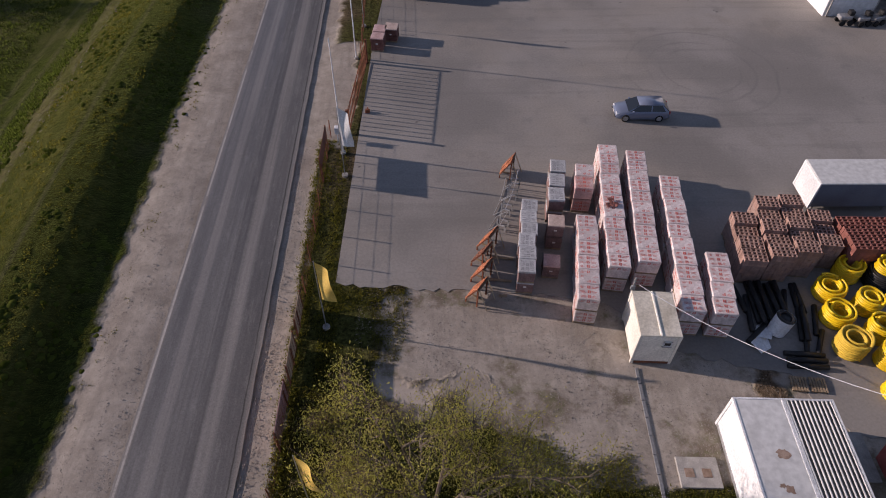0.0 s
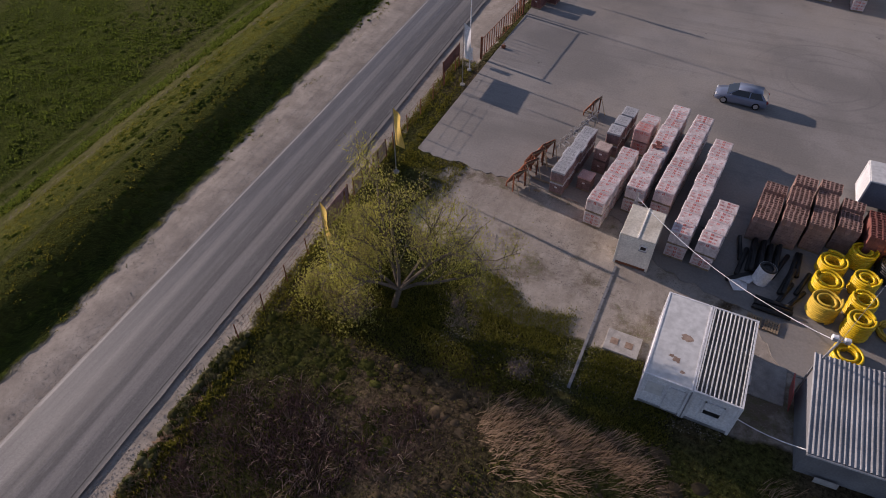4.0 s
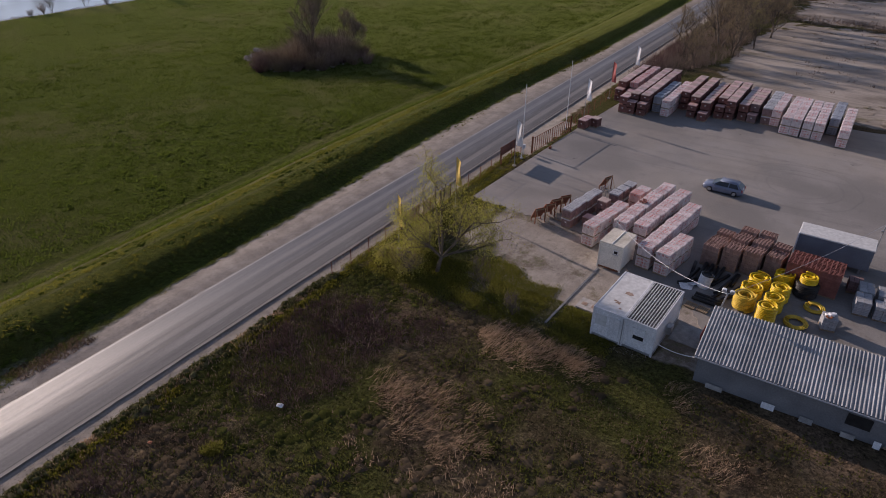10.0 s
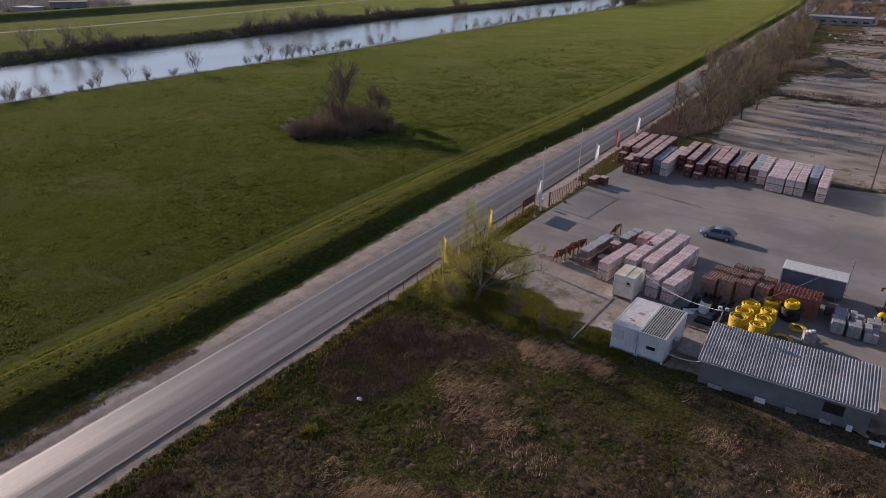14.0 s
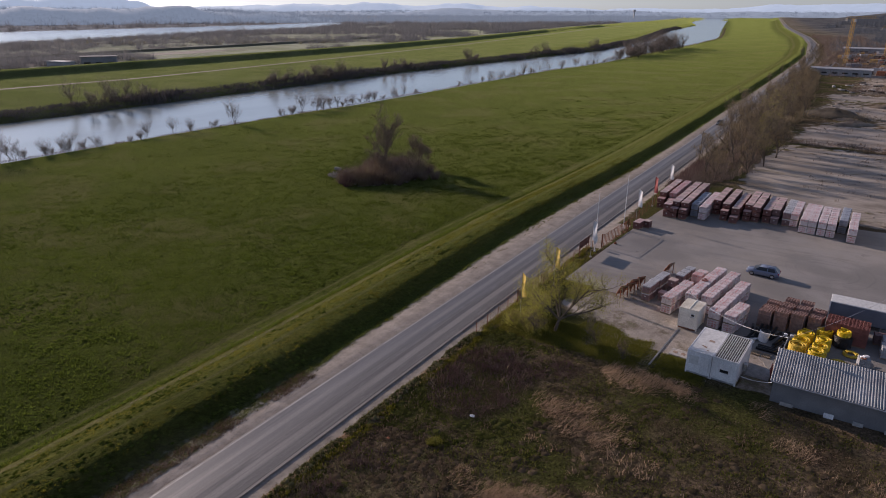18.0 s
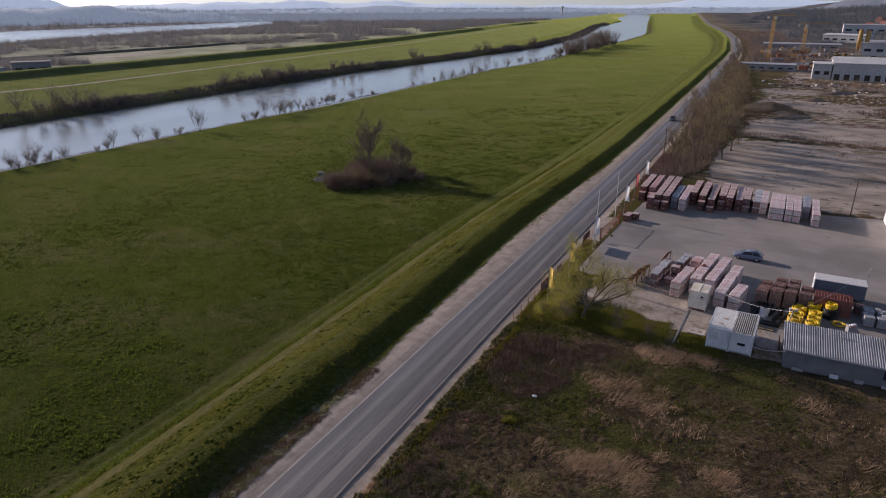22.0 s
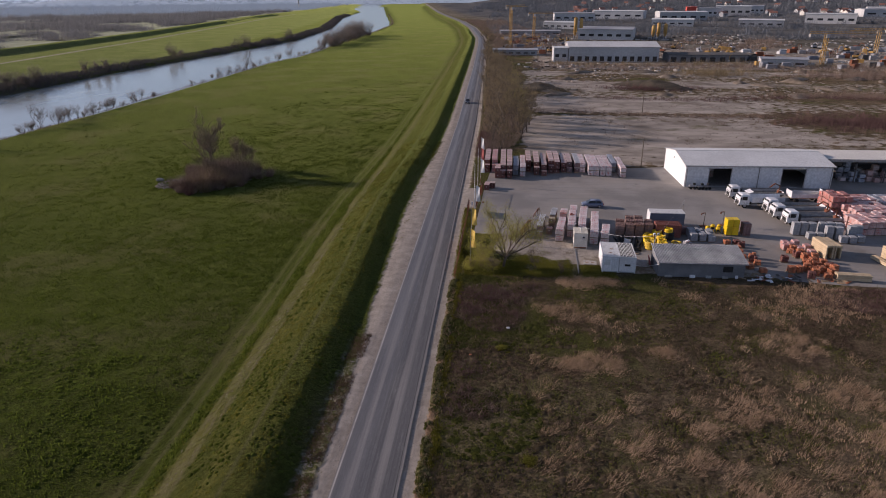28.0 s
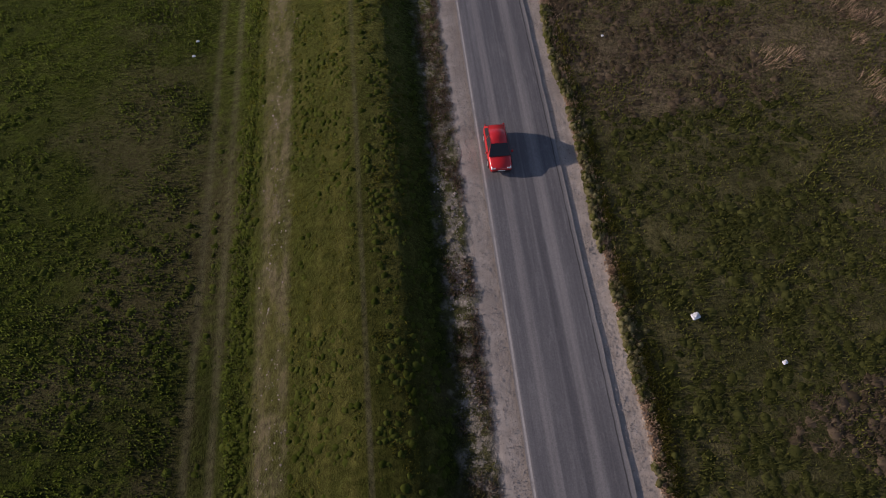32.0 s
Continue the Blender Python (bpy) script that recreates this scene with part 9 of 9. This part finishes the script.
# scrub and trees among the far industry and up the wooded slope
tx, ty = fr.uniform(-10, 900, 5200), 560 + 1000 * fr.random(5200) ** 1.3
ok = (value_noise(tx, ty, 0.02, 60) > 0.46) & (tx - road_x(ty) > 14)
tx, ty = tx[ok], ty[ok]
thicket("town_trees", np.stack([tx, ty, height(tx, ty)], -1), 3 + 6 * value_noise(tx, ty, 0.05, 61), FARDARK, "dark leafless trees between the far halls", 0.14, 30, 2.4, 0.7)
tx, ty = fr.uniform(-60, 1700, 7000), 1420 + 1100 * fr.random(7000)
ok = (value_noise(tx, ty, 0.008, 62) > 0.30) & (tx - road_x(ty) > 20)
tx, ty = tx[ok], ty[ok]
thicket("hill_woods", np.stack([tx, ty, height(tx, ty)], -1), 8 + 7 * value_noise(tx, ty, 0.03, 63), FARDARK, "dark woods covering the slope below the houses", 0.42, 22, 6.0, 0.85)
# depot clutter, scrap and rubble


tx, ty = fr.uniform(5, 420, 2600), fr.uniform(385, 640, 2600)
ok = (value_noise(tx, ty, 0.03, 68) > 0.56) & (tx - road_x(ty) > 16)
tx, ty = tx[ok], ty[ok]
thicket("depot_trees", np.stack([tx, ty, ty * 0 - 0.05], -1), 2 + 5 * value_noise(tx, ty, 0.06, 69) * fr.random(len(tx)), TWIG, "dark leafless trees and scrub among the builders' yards", 0.10, 26, 1.8, 0.7)


def scraps(x, y, z, size, rng):
    """Small tilted blocks: arrays of corners and triangles."""
    n = len(x)
    s = size[:, None] * rng.uniform(0.4, 1.3, (n, 3)) * np.array([1.0, 1.0, 0.55])
    c = np.array([(i, j, k) for i in (-1, 1) for j in (-1, 1) for k in (0, 1)], float)
    a = rng.uniform(0, np.pi, n)
    p = c[None] * s[:, None, :]
    p[:, :, 2] += 0.25 * p[:, :, 0] * rng.uniform(-1, 1, (n, 1))
    q = np.stack([p[:, :, 0] * np.cos(a)[:, None] - p[:, :, 1] * np.sin(a)[:, None] + x[:, None], p[:, :, 0] * np.sin(a)[:, None] + p[:, :, 1] * np.cos(a)[:, None] + y[:, None], p[:, :, 2] + z[:, None] - 0.1], -1)
    tri = np.array([t for f in BOX_F for t in ((f[0], f[1], f[2]), (f[0], f[2], f[3]))])
    return q.reshape(-1, 3), (np.arange(n)[:, None, None] * 8 + tri[None]).reshape(-1, 3)


tx, ty = fr.uniform(18, 340, 9000), 298 + 330 * fr.random(9000) ** 1.2
ok = (value_noise(tx, ty, 0.06, 64) > fr.uniform(0.35, 0.75, 9000)) & ~((tx > 40) & (tx < 110) & (ty > 345) & (ty < 382)) & (tx - road_x(ty) > 10)
tx, ty = tx[ok], ty[ok]
stuff("depot_scrap", [scraps(tx, ty, ty * 0 - 0.05, 0.3 + 1.6 * fr.random(len(tx)) ** 4, fr)], SCRAP, "weathered scrap, crates and machine parts across depot", "scrap")
tx, ty = fr.uniform(24, 260, 5000), fr.uniform(222, 300, 5000)
ok = value_noise(tx, ty, 0.07, 65) > fr.uniform(0.55, 0.95, 5000)
tx, ty = tx[ok], ty[ok]
stuff("rubble", [scraps(tx, ty, ty * 0 - 0.05, 0.25 + 0.6 * fr.random(len(tx)) ** 2, fr)], STONES, "pale rubble and broken concrete strewn over waste ground", "rubble")
ty = fr.uniform(96, 300, 9000)
tx = 20 + fr.random(9000) * 230
ok = value_noise(tx, ty, 0.05, 66) * value_noise(tx, ty, 0.3, 67) > 0.22
tx, ty = tx[ok], ty[ok]
stuff("waste_weeds", [blades(tx, ty, ty * 0 - 0.05, 7, 0.2 + 0.4 * fr.random(len(tx)), 0.06, 0.4, 0.7, fr)], STALK, "sparse brown weeds over the bare waste ground", "weeds")

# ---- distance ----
# hill colours blued and paled to imitate the haze of distance
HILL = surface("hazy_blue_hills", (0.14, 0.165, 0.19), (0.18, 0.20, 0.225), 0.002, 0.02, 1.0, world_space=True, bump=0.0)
HILLMID = surface("hazed_wooded_ridge", (0.10, 0.125, 0.155), (0.135, 0.16, 0.19), 0.02, 0.12, 1.0, world_space=True, bump=0.0)
HILLNEAR = surface("hazed_wooded_hill", (0.11, 0.122, 0.145), (0.17, 0.182, 0.205), 0.004, 0.03, 1.0, world_space=True, bump=0.0)

# blue glow added as haze over the hills and farthest woods
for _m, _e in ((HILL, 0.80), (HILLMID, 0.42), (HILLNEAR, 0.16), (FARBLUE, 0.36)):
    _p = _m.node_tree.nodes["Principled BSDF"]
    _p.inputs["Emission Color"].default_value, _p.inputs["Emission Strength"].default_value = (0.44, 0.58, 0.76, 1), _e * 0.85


def ridge(name, cx, cy, length, depth, h, turn, mat, seed, label):
    n, m = 150, 10
    v, f = [], []
    r = random.Random(seed)
    for i in range(n + 1):
        for j in range(m + 1):
            s, t = i / n, j / m
            env = min(1.0, 5.0 * s * (1 - s)) ** 0.7 * math.sin(math.pi * t)
            z = h * env * (0.7 + 0.45 * noise.fractal(Vector((s * 6 + seed, t * 2, seed)), 1.0, 2.0, 4))
            v.append(((s - 0.5) * length, (t - 0.5) * depth, max(z, 0) - 6 + (r.uniform(-0.025, 0.025) * h if 0 < j < m else 0)))
    for i in range(n):
        for j in range(m):
            a = i * (m + 1) + j
            f.append((a, a + m + 1, a + m + 2, a + 1))
    ob = new(name, mesh_of(name, v, f, mat, True))
    ob.matrix_basis = at(cx, cy, 0, turn)
    return tagged(ob, label, "hill", kind="structure")


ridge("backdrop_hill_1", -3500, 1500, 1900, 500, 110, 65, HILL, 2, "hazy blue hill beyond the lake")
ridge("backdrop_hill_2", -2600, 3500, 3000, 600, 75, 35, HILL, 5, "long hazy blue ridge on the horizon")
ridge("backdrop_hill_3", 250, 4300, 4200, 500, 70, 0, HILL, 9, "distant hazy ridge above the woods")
ridge("backdrop_hill_6", -1500, 870, 1200, 300, 46, 70, HILLMID, 21, "wooded ridge beyond the lake, hazed blue-grey in its colour")
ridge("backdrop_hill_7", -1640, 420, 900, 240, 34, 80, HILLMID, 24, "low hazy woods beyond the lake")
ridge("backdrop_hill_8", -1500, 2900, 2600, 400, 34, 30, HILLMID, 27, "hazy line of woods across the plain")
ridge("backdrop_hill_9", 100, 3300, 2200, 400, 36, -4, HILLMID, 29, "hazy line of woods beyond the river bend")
wr = np.random.default_rng(44)
for cx, cy, ln, dp, h, turn, m in ((-1500, 870, 1200, 300, 46, 70, 1500), (-1640, 420, 900, 240, 34, 80, 900), (-1500, 2900, 2600, 400, 34, 30, 1500), (100, 3300, 2200, 400, 36, -4, 1300)):
    a, q = wr.uniform(-0.5, 0.5, m), wr.uniform(-0.5, 0.35, m)
    env = np.minimum(1.0, 5.0 * (0.25 - a * a)) ** 0.7 * np.cos(math.pi * q)
    cs, sn = math.cos(radians(turn)), math.sin(radians(turn))
    tx, ty = cx + a * ln * cs - q * dp * sn, cy + a * ln * sn + q * dp * cs
    q = wr.uniform(5, 10, m)
    tagged(stuff("backdrop_woods", [blades(tx, ty, 0.66 * h * env - 7, 16, q * 1.3, 0.5, 5.0, 0.8, wr)], FARBLUE, "woods covering the ridge, hazed blue-grey by colour and glow", "woods"), kind="structure")
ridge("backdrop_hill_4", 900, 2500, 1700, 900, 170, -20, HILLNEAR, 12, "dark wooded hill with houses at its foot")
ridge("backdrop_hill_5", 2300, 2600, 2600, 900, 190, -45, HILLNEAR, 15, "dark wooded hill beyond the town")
_lv = LAKE
tagged(new("water_2", mesh_of("water_2", [(x, y, -3.75) for x, y in _lv], [tuple(range(len(_lv)))[::-1]], LAKEWATER)), "pale lake behind the far levee", "lake", kind="structure")


def hall(x, y, w, d, h, turn, wall, roof, label, ridge_h=1.5, windows=0, sill=0.34, head=0.56, z=-0.1):
    th = thing("industrial_hall", at(x, y, z, turn), label, "hall", "industrial halls")
    v = [(0, 0, 0), (w, 0, 0), (w, d, 0), (0, d, 0), (0, 0, h), (w, 0, h), (w, d, h), (0, d, h), (0, d / 2, h + ridge_h), (w, d / 2, h + ridge_h)]
    part("wall", (v, [(0, 1, 5, 4), (2, 3, 7, 6), (1, 2, 6, 9, 5), (3, 0, 4, 8, 7)]), wall, th)
    o = 0.5
    for a, b, za, zb in ((-o, d / 2, h, h + ridge_h), (d / 2, d + o, h + ridge_h, h)):
        r = [(-o, a, za), (w + o, a, za), (w + o, b, zb), (-o, b, zb)]
        r += [(p, q, z + 0.25) for p, q, z in r]
        part("roof_slope", (r, [(3, 2, 1, 0), (4, 5, 6, 7), (0, 1, 5, 4), (1, 2, 6, 5), (2, 3, 7, 6), (3, 0, 4, 7)]), roof, th)
    for k in range(windows):
        xx = w * (k + 0.5) / windows
        part("window", box_vf(xx - w / windows * 0.28, -0.06, h * sill, xx + w / windows * 0.28, 0.02, h * head), GLASS, th)
    return th


REDWALL = surface("red_cladding", (0.50, 0.06, 0.04), (0.62, 0.10, 0.07), 0.05, 1, 0.7)
PALEWALL = surface("pale_cladding", (0.40, 0.40, 0.41), (0.52, 0.52, 0.52), 0.05, 1, 0.8)
MIDWALL = surface("grey_cladding", (0.24, 0.25, 0.27), (0.36, 0.37, 0.39), 0.05, 1, 0.8)
DULLRED = surface("dull_red_roof", (0.22, 0.10, 0.075), (0.33, 0.16, 0.12), 0.05, 1, 0.9)
# the row of low panes stands in for a dark strip along the wall
hall(52, 352, 54, 26, 8.6, 0, PALEWALL, ROOFWHITE, "long white industrial hall with a dark lower strip", 2.4, 12, 0.04, 0.38)
hall(43, 352, 8.5, 14, 8.0, 0, PALEWALL, ROOFWHITE, "small pale annex beside the long hall", 0.6, 2)
hall(80, 560, 48, 40, 9, -14, PALEWALL, MIDWALL, "grey-roofed plant hall with red base", 1.5, 6)
hall(112, 352, 46, 16, 4.2, 0, WALLGREY, DARKRIB, "low dark open shed row beside the hall", 0.8, 8, 0.05, 0.7)
hall(158, 330, 24, 10, 4.0, -12, PALEWALL, MIDWALL, "low pale shed among building machines", 0.8, 3)
hall(5, 395, 30, 12, 3.5, 0, MIDWALL, MIDWALL, "low dark shed along the road yard", 0.5, 6)
hall(10, 620, 60, 25, 4.0, 2, MIDWALL, MIDWALL, "long low grey shed far behind cranes", 0.5, 6)
fr2 = random.Random(4)
hall(-401, 203, 21, 9, 6.6, 55, WALLGREY, WALLGREY, "long grey ruin with a flat roof beyond the river", 0.4, 3, 0.3, 0.5, -3.5)
v, f = [], []
for k, y in enumerate(np.arange(40, 700, 15.0)):
    c = -512 - 0.02 * max(0.0, y - 440) + 2.5 * math.sin(y / 60.0)
    v += [(c + 9, y, -3.9), (c + 2, y, -1.6), (c - 2, y, -1.6), (c - 9, y, -3.9)]
    if k:
        o = 4 * (k - 1)
        f += [(o + j, o + j + 1, o + j + 5, o + j + 4) for j in range(3)]
tagged(new("ground_2", mesh_of("ground_2", v, [q[::-1] for q in f], surface("dry_bank_grass", (0.070, 0.072, 0.042), (0.125, 0.120, 0.078), 0.08, 2, 1.0, world_space=True, bump=0.1))), "low grassy embankment beyond the far levee", "embankment", kind="structure")
for i, (cx, cy, rx, ry) in enumerate(((-416, 172, 10, 30), (-414, 242, 9, 26), (-409, 300, 8, 40), (-445, 215, 12, 45), (-470, 330, 14, 60))):
    r = random.Random(70 + i)
    rim = [1 + r.uniform(-0.35, 0.25) for _ in range(22)]
    v = [(cx + rx * rim[j] * math.cos(2 * math.pi * j / 22), cy + ry * rim[j] * math.sin(2 * math.pi * j / 22)) for j in range(22)]
    zt = float(np.max(height(np.array([p[0] for p in v]), np.array([p[1] for p in v])))) + 0.06
    tagged(new(f"ground_{i + 3}", mesh_of("bare_patch", [(x, y, zt) for x, y in v] + [(x, y, zt - 0.5) for x, y in v], [tuple(range(22))] + [(j, 22 + j, 22 + (j + 1) % 22, (j + 1) % 22) for j in range(22)], TRACK)), "bare sandy strip behind the far levee", "ground", kind="structure")
hall(336, 1180, 16, 30, 16, -10, REDWALL, REDWALL, "bright red block among far pale halls", 0.2, 2)
hall(356, 1180, 40, 40, 14, -10, PALEWALL, MIDWALL, "pale far hall beside the red block", 0.5, 5)
for x, y, w, d, h in ((400, 1230, 60, 40, 16), (480, 1330, 40, 30, 15), (420, 900, 60, 25, 12), (520, 830, 90, 30, 8), (600, 930, 120, 40, 9), (250, 1000, 70, 40, 12), (160, 1080, 80, 40, 12), (90, 980, 60, 30, 11), (200, 820, 50, 30, 8), (60, 760, 40, 24, 7), (620, 1150, 120, 40, 12), (300, 800, 50, 26, 8), (700, 1300, 90, 40, 12)):
    hall(x, y, w, d, h, fr2.uniform(-25, 5), fr2.choice((PALEWALL, MIDWALL, PALEWALL)), fr2.choice((MIDWALL, ROOFWHITE)), "far industrial hall in the town's outskirts", 1.2, 5)


def house(x, y, z, turn, k, label):
    th = thing("house", at(x, y, z, turn), label, "house", "far houses")
    w, d, h = 11, 9, 6
    part("wall", ([(0, 0, -8), (w, 0, -8), (w, d, -8), (0, d, -8), (0, 0, h), (w, 0, h), (w, d, h), (0, d, h), (0, d / 2, h + 3), (w, d / 2, h + 3)], [(0, 1, 5, 4), (2, 3, 7, 6), (1, 2, 6, 9, 5), (3, 0, 4, 8, 7)]), (PALEWALL, CREAM, MIDWALL)[k % 3], th)
    for a, b, za, zb in ((-0.6, d / 2, h - 0.4, h + 3), (d / 2, d + 0.6, h + 3, h - 0.4)):
        r = [(-0.6, a, za), (w + 0.6, a, za), (w + 0.6, b, zb), (-0.6, b, zb)]
        r += [(p, q, s + 0.3) for p, q, s in r]
        part("roof_slope", (r, [(3, 2, 1, 0), (4, 5, 6, 7), (0, 1, 5, 4), (1, 2, 6, 5), (2, 3, 7, 6), (3, 0, 4, 7)]), DULLRED, th)
    for xx in (2, 5.5, 9):
        part("window", box_vf(xx - 0.7, -0.05, 3.2, xx + 0.7, 0.05, 4.8), GLASS, th)
    return th


_h3 = [house(300 + 60 * k, 1400 + 30 * k, 0, 10 * k, k, "distant pale house with a dull red roof") for k in range(3)]
for k in range(190):
    x, y = fr2.uniform(60, 1500), fr2.uniform(1150, 2300)
    if x < 0.14 * y - 60:
        continue
    z = float(height(np.array(x), np.array(y)))
    copy_thing(_h3[k % 3], at(x, y, z, fr2.uniform(-40, 40)))
hx = np.random.default_rng(6).uniform(40, 1600, 2600)
hy = np.random.default_rng(7).uniform(640, 2500, 2600)
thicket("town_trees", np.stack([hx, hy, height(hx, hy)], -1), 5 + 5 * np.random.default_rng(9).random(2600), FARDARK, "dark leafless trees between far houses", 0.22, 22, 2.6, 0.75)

def crane(x, y, h, jib, turn, label, mat):
    th = thing("tower_crane", at(x, y, 0, turn), label, "crane", "cranes")
    mast = []
    for sx in (-0.8, 0.8):
        for sy in (-0.8, 0.8):
            mast.append(box_vf(sx - 0.14, sy - 0.14, 0, sx + 0.14, sy + 0.14, h))
    for k in range(int(h / 2)):
        a = 1 if k % 2 else -1
        mast.append(tube_vf([(-0.8 * a, -0.8, 2 * k), (0.8 * a, -0.8, 2 * k + 2)], 0.10, 3))
        mast.append(tube_vf([(-0.8, 0.8 * a, 2 * k), (-0.8, -0.8 * a, 2 * k + 2)], 0.10, 3))
    part("mast", merge(*mast), mat, th, "lattice mast")
    part("jib", merge(box_vf(-jib * 0.3, -0.5, h, jib, -0.3, h + 0.25), box_vf(-jib * 0.3, 0.3, h, jib, 0.5, h + 0.25), box_vf(-jib * 0.3, -0.1, h + 1.2, jib * 0.9, 0.1, h + 1.45), *[tube_vf([(q, -0.4, h + 0.1), (q + 1.2, 0, h + 1.3), (q + 2.4, 0.4, h + 0.1)], 0.09, 3) for q in np.arange(-jib * 0.3, jib * 0.88, 2.4)]), mat, th, "lattice jib")
    part("cabin", cbox_vf(-0.9, -1.6, h - 2.2, 0.9, -0.4, h - 0.2, 0.1), PALEWALL, th)
    part("counterweight", cbox_vf(-jib * 0.3, -0.9, h - 1.6, -jib * 0.3 + 2, 0.9, h, 0.1), KERB, th)


CRANE = surface("weathered_crane_yellow", (0.34, 0.20, 0.06), (0.46, 0.28, 0.09), 0.3, 3, 0.6)
crane(18, 490, 29, 26, 60, "tall yellow tower crane over a builder's yard", CRANE)
crane(40, 560, 22, 20, 20, "slim yellow tower crane behind sheds", CRANE)
crane(196, 341, 17, 34, 8, "yellow crane with a long level jib", CRANE)
crane(266, 420, 15, 24, -160, "yellow crane at the machine yard's edge", CRANE)
for x, y, h in ((78, 566, 19), (83, 566, 18), (149, 551, 15), (155, 551, 14), (144, 548, 13)):
    th = thing("silo", at(x, y), "ochre cement silo on steel legs", "silo", "silos")
    part("tank", merge(cyl_vf(1.6, 5, h - 1, 14), cyl_vf(0.4, 3, 5, 14, 1.6), cyl_vf(1.6, h - 1, h, 14, 0.5)), CRANE, th, "", None, True)
    for sx in (-1.1, 1.1):
        for sy in (-1.1, 1.1):
            part("leg", box_vf(sx - 0.15, sy - 0.15, 0, sx + 0.15, sy + 0.15, 6), STEEL, th)


def digger(x, y, turn, mat, label):
    th = thing("excavator", at(x, y, 0, turn), label, "excavator", "parked machines")
    for s in (-1, 1):
        part("track", cbox_vf(-1.9, s * 1.2 - 0.3, 0, 1.9, s * 1.2 + 0.3, 0.9, 0.3), BLACK, th)
    part("body", cbox_vf(-2.0, -1.3, 1.0, 1.2, 1.3, 2.2, 0.15), mat, th)
    part("cabin", cbox_vf(0.2, 0.2, 2.2, 1.5, 1.3, 3.2, 0.1), GLASS, th)
    part("boom", tube_vf([(1.2, -0.3, 1.8), (3.2, -0.3, 4.4), (5.4, -0.3, 3.6), (5.9, -0.3, 1.2)], 0.22, 5), mat, th)
    part("bucket", cbox_vf(5.4, -0.8, 0.5, 6.4, 0.2, 1.4, 0.15), STEEL, th)


for k in range(26):
    digger(fr2.uniform(120, 330), fr2.uniform(330, 470), fr2.uniform(0, 360), (CRANE, RUST, CRANE, MIDWALL)[k % 4], "yellow building machine parked in the far yard")
for k in range(16):
    digger(fr2.uniform(8, 70), fr2.uniform(420, 540), fr2.uniform(0, 360), (CRANE, RUST, MIDWALL)[k % 3], "building machine parked in the crane yard")
for k in range(150):
    if k < 90:
        x, y = fr2.uniform(150, 340), fr2.uniform(300, 450)
    else:
        x, y = fr2.uniform(6, 60), fr2.uniform(400, 620)
    w, d, h = fr2.uniform(2, 7), fr2.uniform(2, 3), fr2.uniform(1.5, 3)
    solid("site_container", merge(cbox_vf(0, 0, 0, w, d, h, 0.08), box_vf(0.1, 0.1, h, w - 0.1, d - 0.1, h + 0.08)), fr2.choice((PALEWALL, MIDWALL, CRANE, MIDWALL, BLUEGREY, RUST, STEEL, DARKRIB)), "box or container standing in the far builders' yard", "container", at(x, y, 0, fr2.uniform(-30, 30)), "yard containers")


def mound(x, y, rx, ry, h, mat, label, seed):
    n, m = 22, 6
    v, f = [(0, 0, h)], []
    r = random.Random(seed)
    for j in range(1, m + 1):
        for i in range(n):
            a = 2 * math.pi * i / n
            q = j / m * (1 + 0.25 * noise.noise(Vector((math.cos(a) * 1.5 + seed, math.sin(a) * 1.5, 0))))
            v.append((rx * q * math.cos(a), ry * q * math.sin(a), max(-0.4, h * (1 - (j / m) ** 1.4) * r.uniform(0.75, 1.15) - 0.35 * (j == m))))
    f = [(0, 1 + i, 1 + (i + 1) % n) for i in range(n)]
    for j in range(m - 1):
        for i in range(n):
            a, b = 1 + j * n + i, 1 + j * n + (i + 1) % n
            f.append((a, a + n, b + n, b))
    return solid("earth_mound", (v, f), mat, label, "mound", at(x, y, -0.05, r.uniform(0, 180)), "earth mounds", smooth=True)


SOIL = surface("dug_soil", (0.11, 0.085, 0.065), (0.22, 0.18, 0.14), 0.3, 3, 0.95, bump=0.6, dist=0.2)
SOILDARK = surface("dark_overgrown_soil", (0.05, 0.042, 0.032), (0.10, 0.082, 0.06), 0.3, 3, 0.95, bump=0.6, dist=0.2)
for k in range(26):
    x, y = fr2.uniform(22, 230), fr2.uniform(205, 330)
    mound(x, y, fr2.uniform(3, 11), fr2.uniform(2, 5), fr2.uniform(0.6, 1.7), SOIL, "low mound of dumped earth on waste ground", k)
mound(27, 226, 12, 5, 3.2, SOILDARK, "dark overgrown mound on the waste ground", 90)
mound(78, 236, 20, 6, 3.4, SOILDARK, "long dark mound on the waste ground", 91)
for x, y, h in ((45.0, 92.7, 6.9), (5.2, 128, 7.5), (4.6, 166, 7.5), (3.9, 205, 7.5), (60.5, 170, 6.5)):
    th = thing("utility_pole", at(x, y), "weathered wooden utility pole", "pole", "utility poles")
    part("pole", tube_vf([(0, 0, -0.1), (0.03, 0, h)], 0.13, 7, 0.09), BARK, th)
    part("crossarm", box_vf(-0.7, -0.05, h - 0.6, 0.7, 0.05, h - 0.48), WOOD, th)
solid("farm_hut", merge(cbox_vf(0, 0, 0, 16, 8, 4.5, 0.1), box_vf(-0.4, -0.4, 4.5, 16.4, 8.4, 4.9)), MIDWALL, "flat grey hut beyond the far levee", "hut", at(-415, 188, -3.9, 10))
solid("white_tower", merge(cyl_vf(3, 0, 26, 12, 2.4), cyl_vf(5, 26, 33, 12, 4)), PALEWALL, "pale water tower far over the woods", "tower", at(-700, 2300, -4))
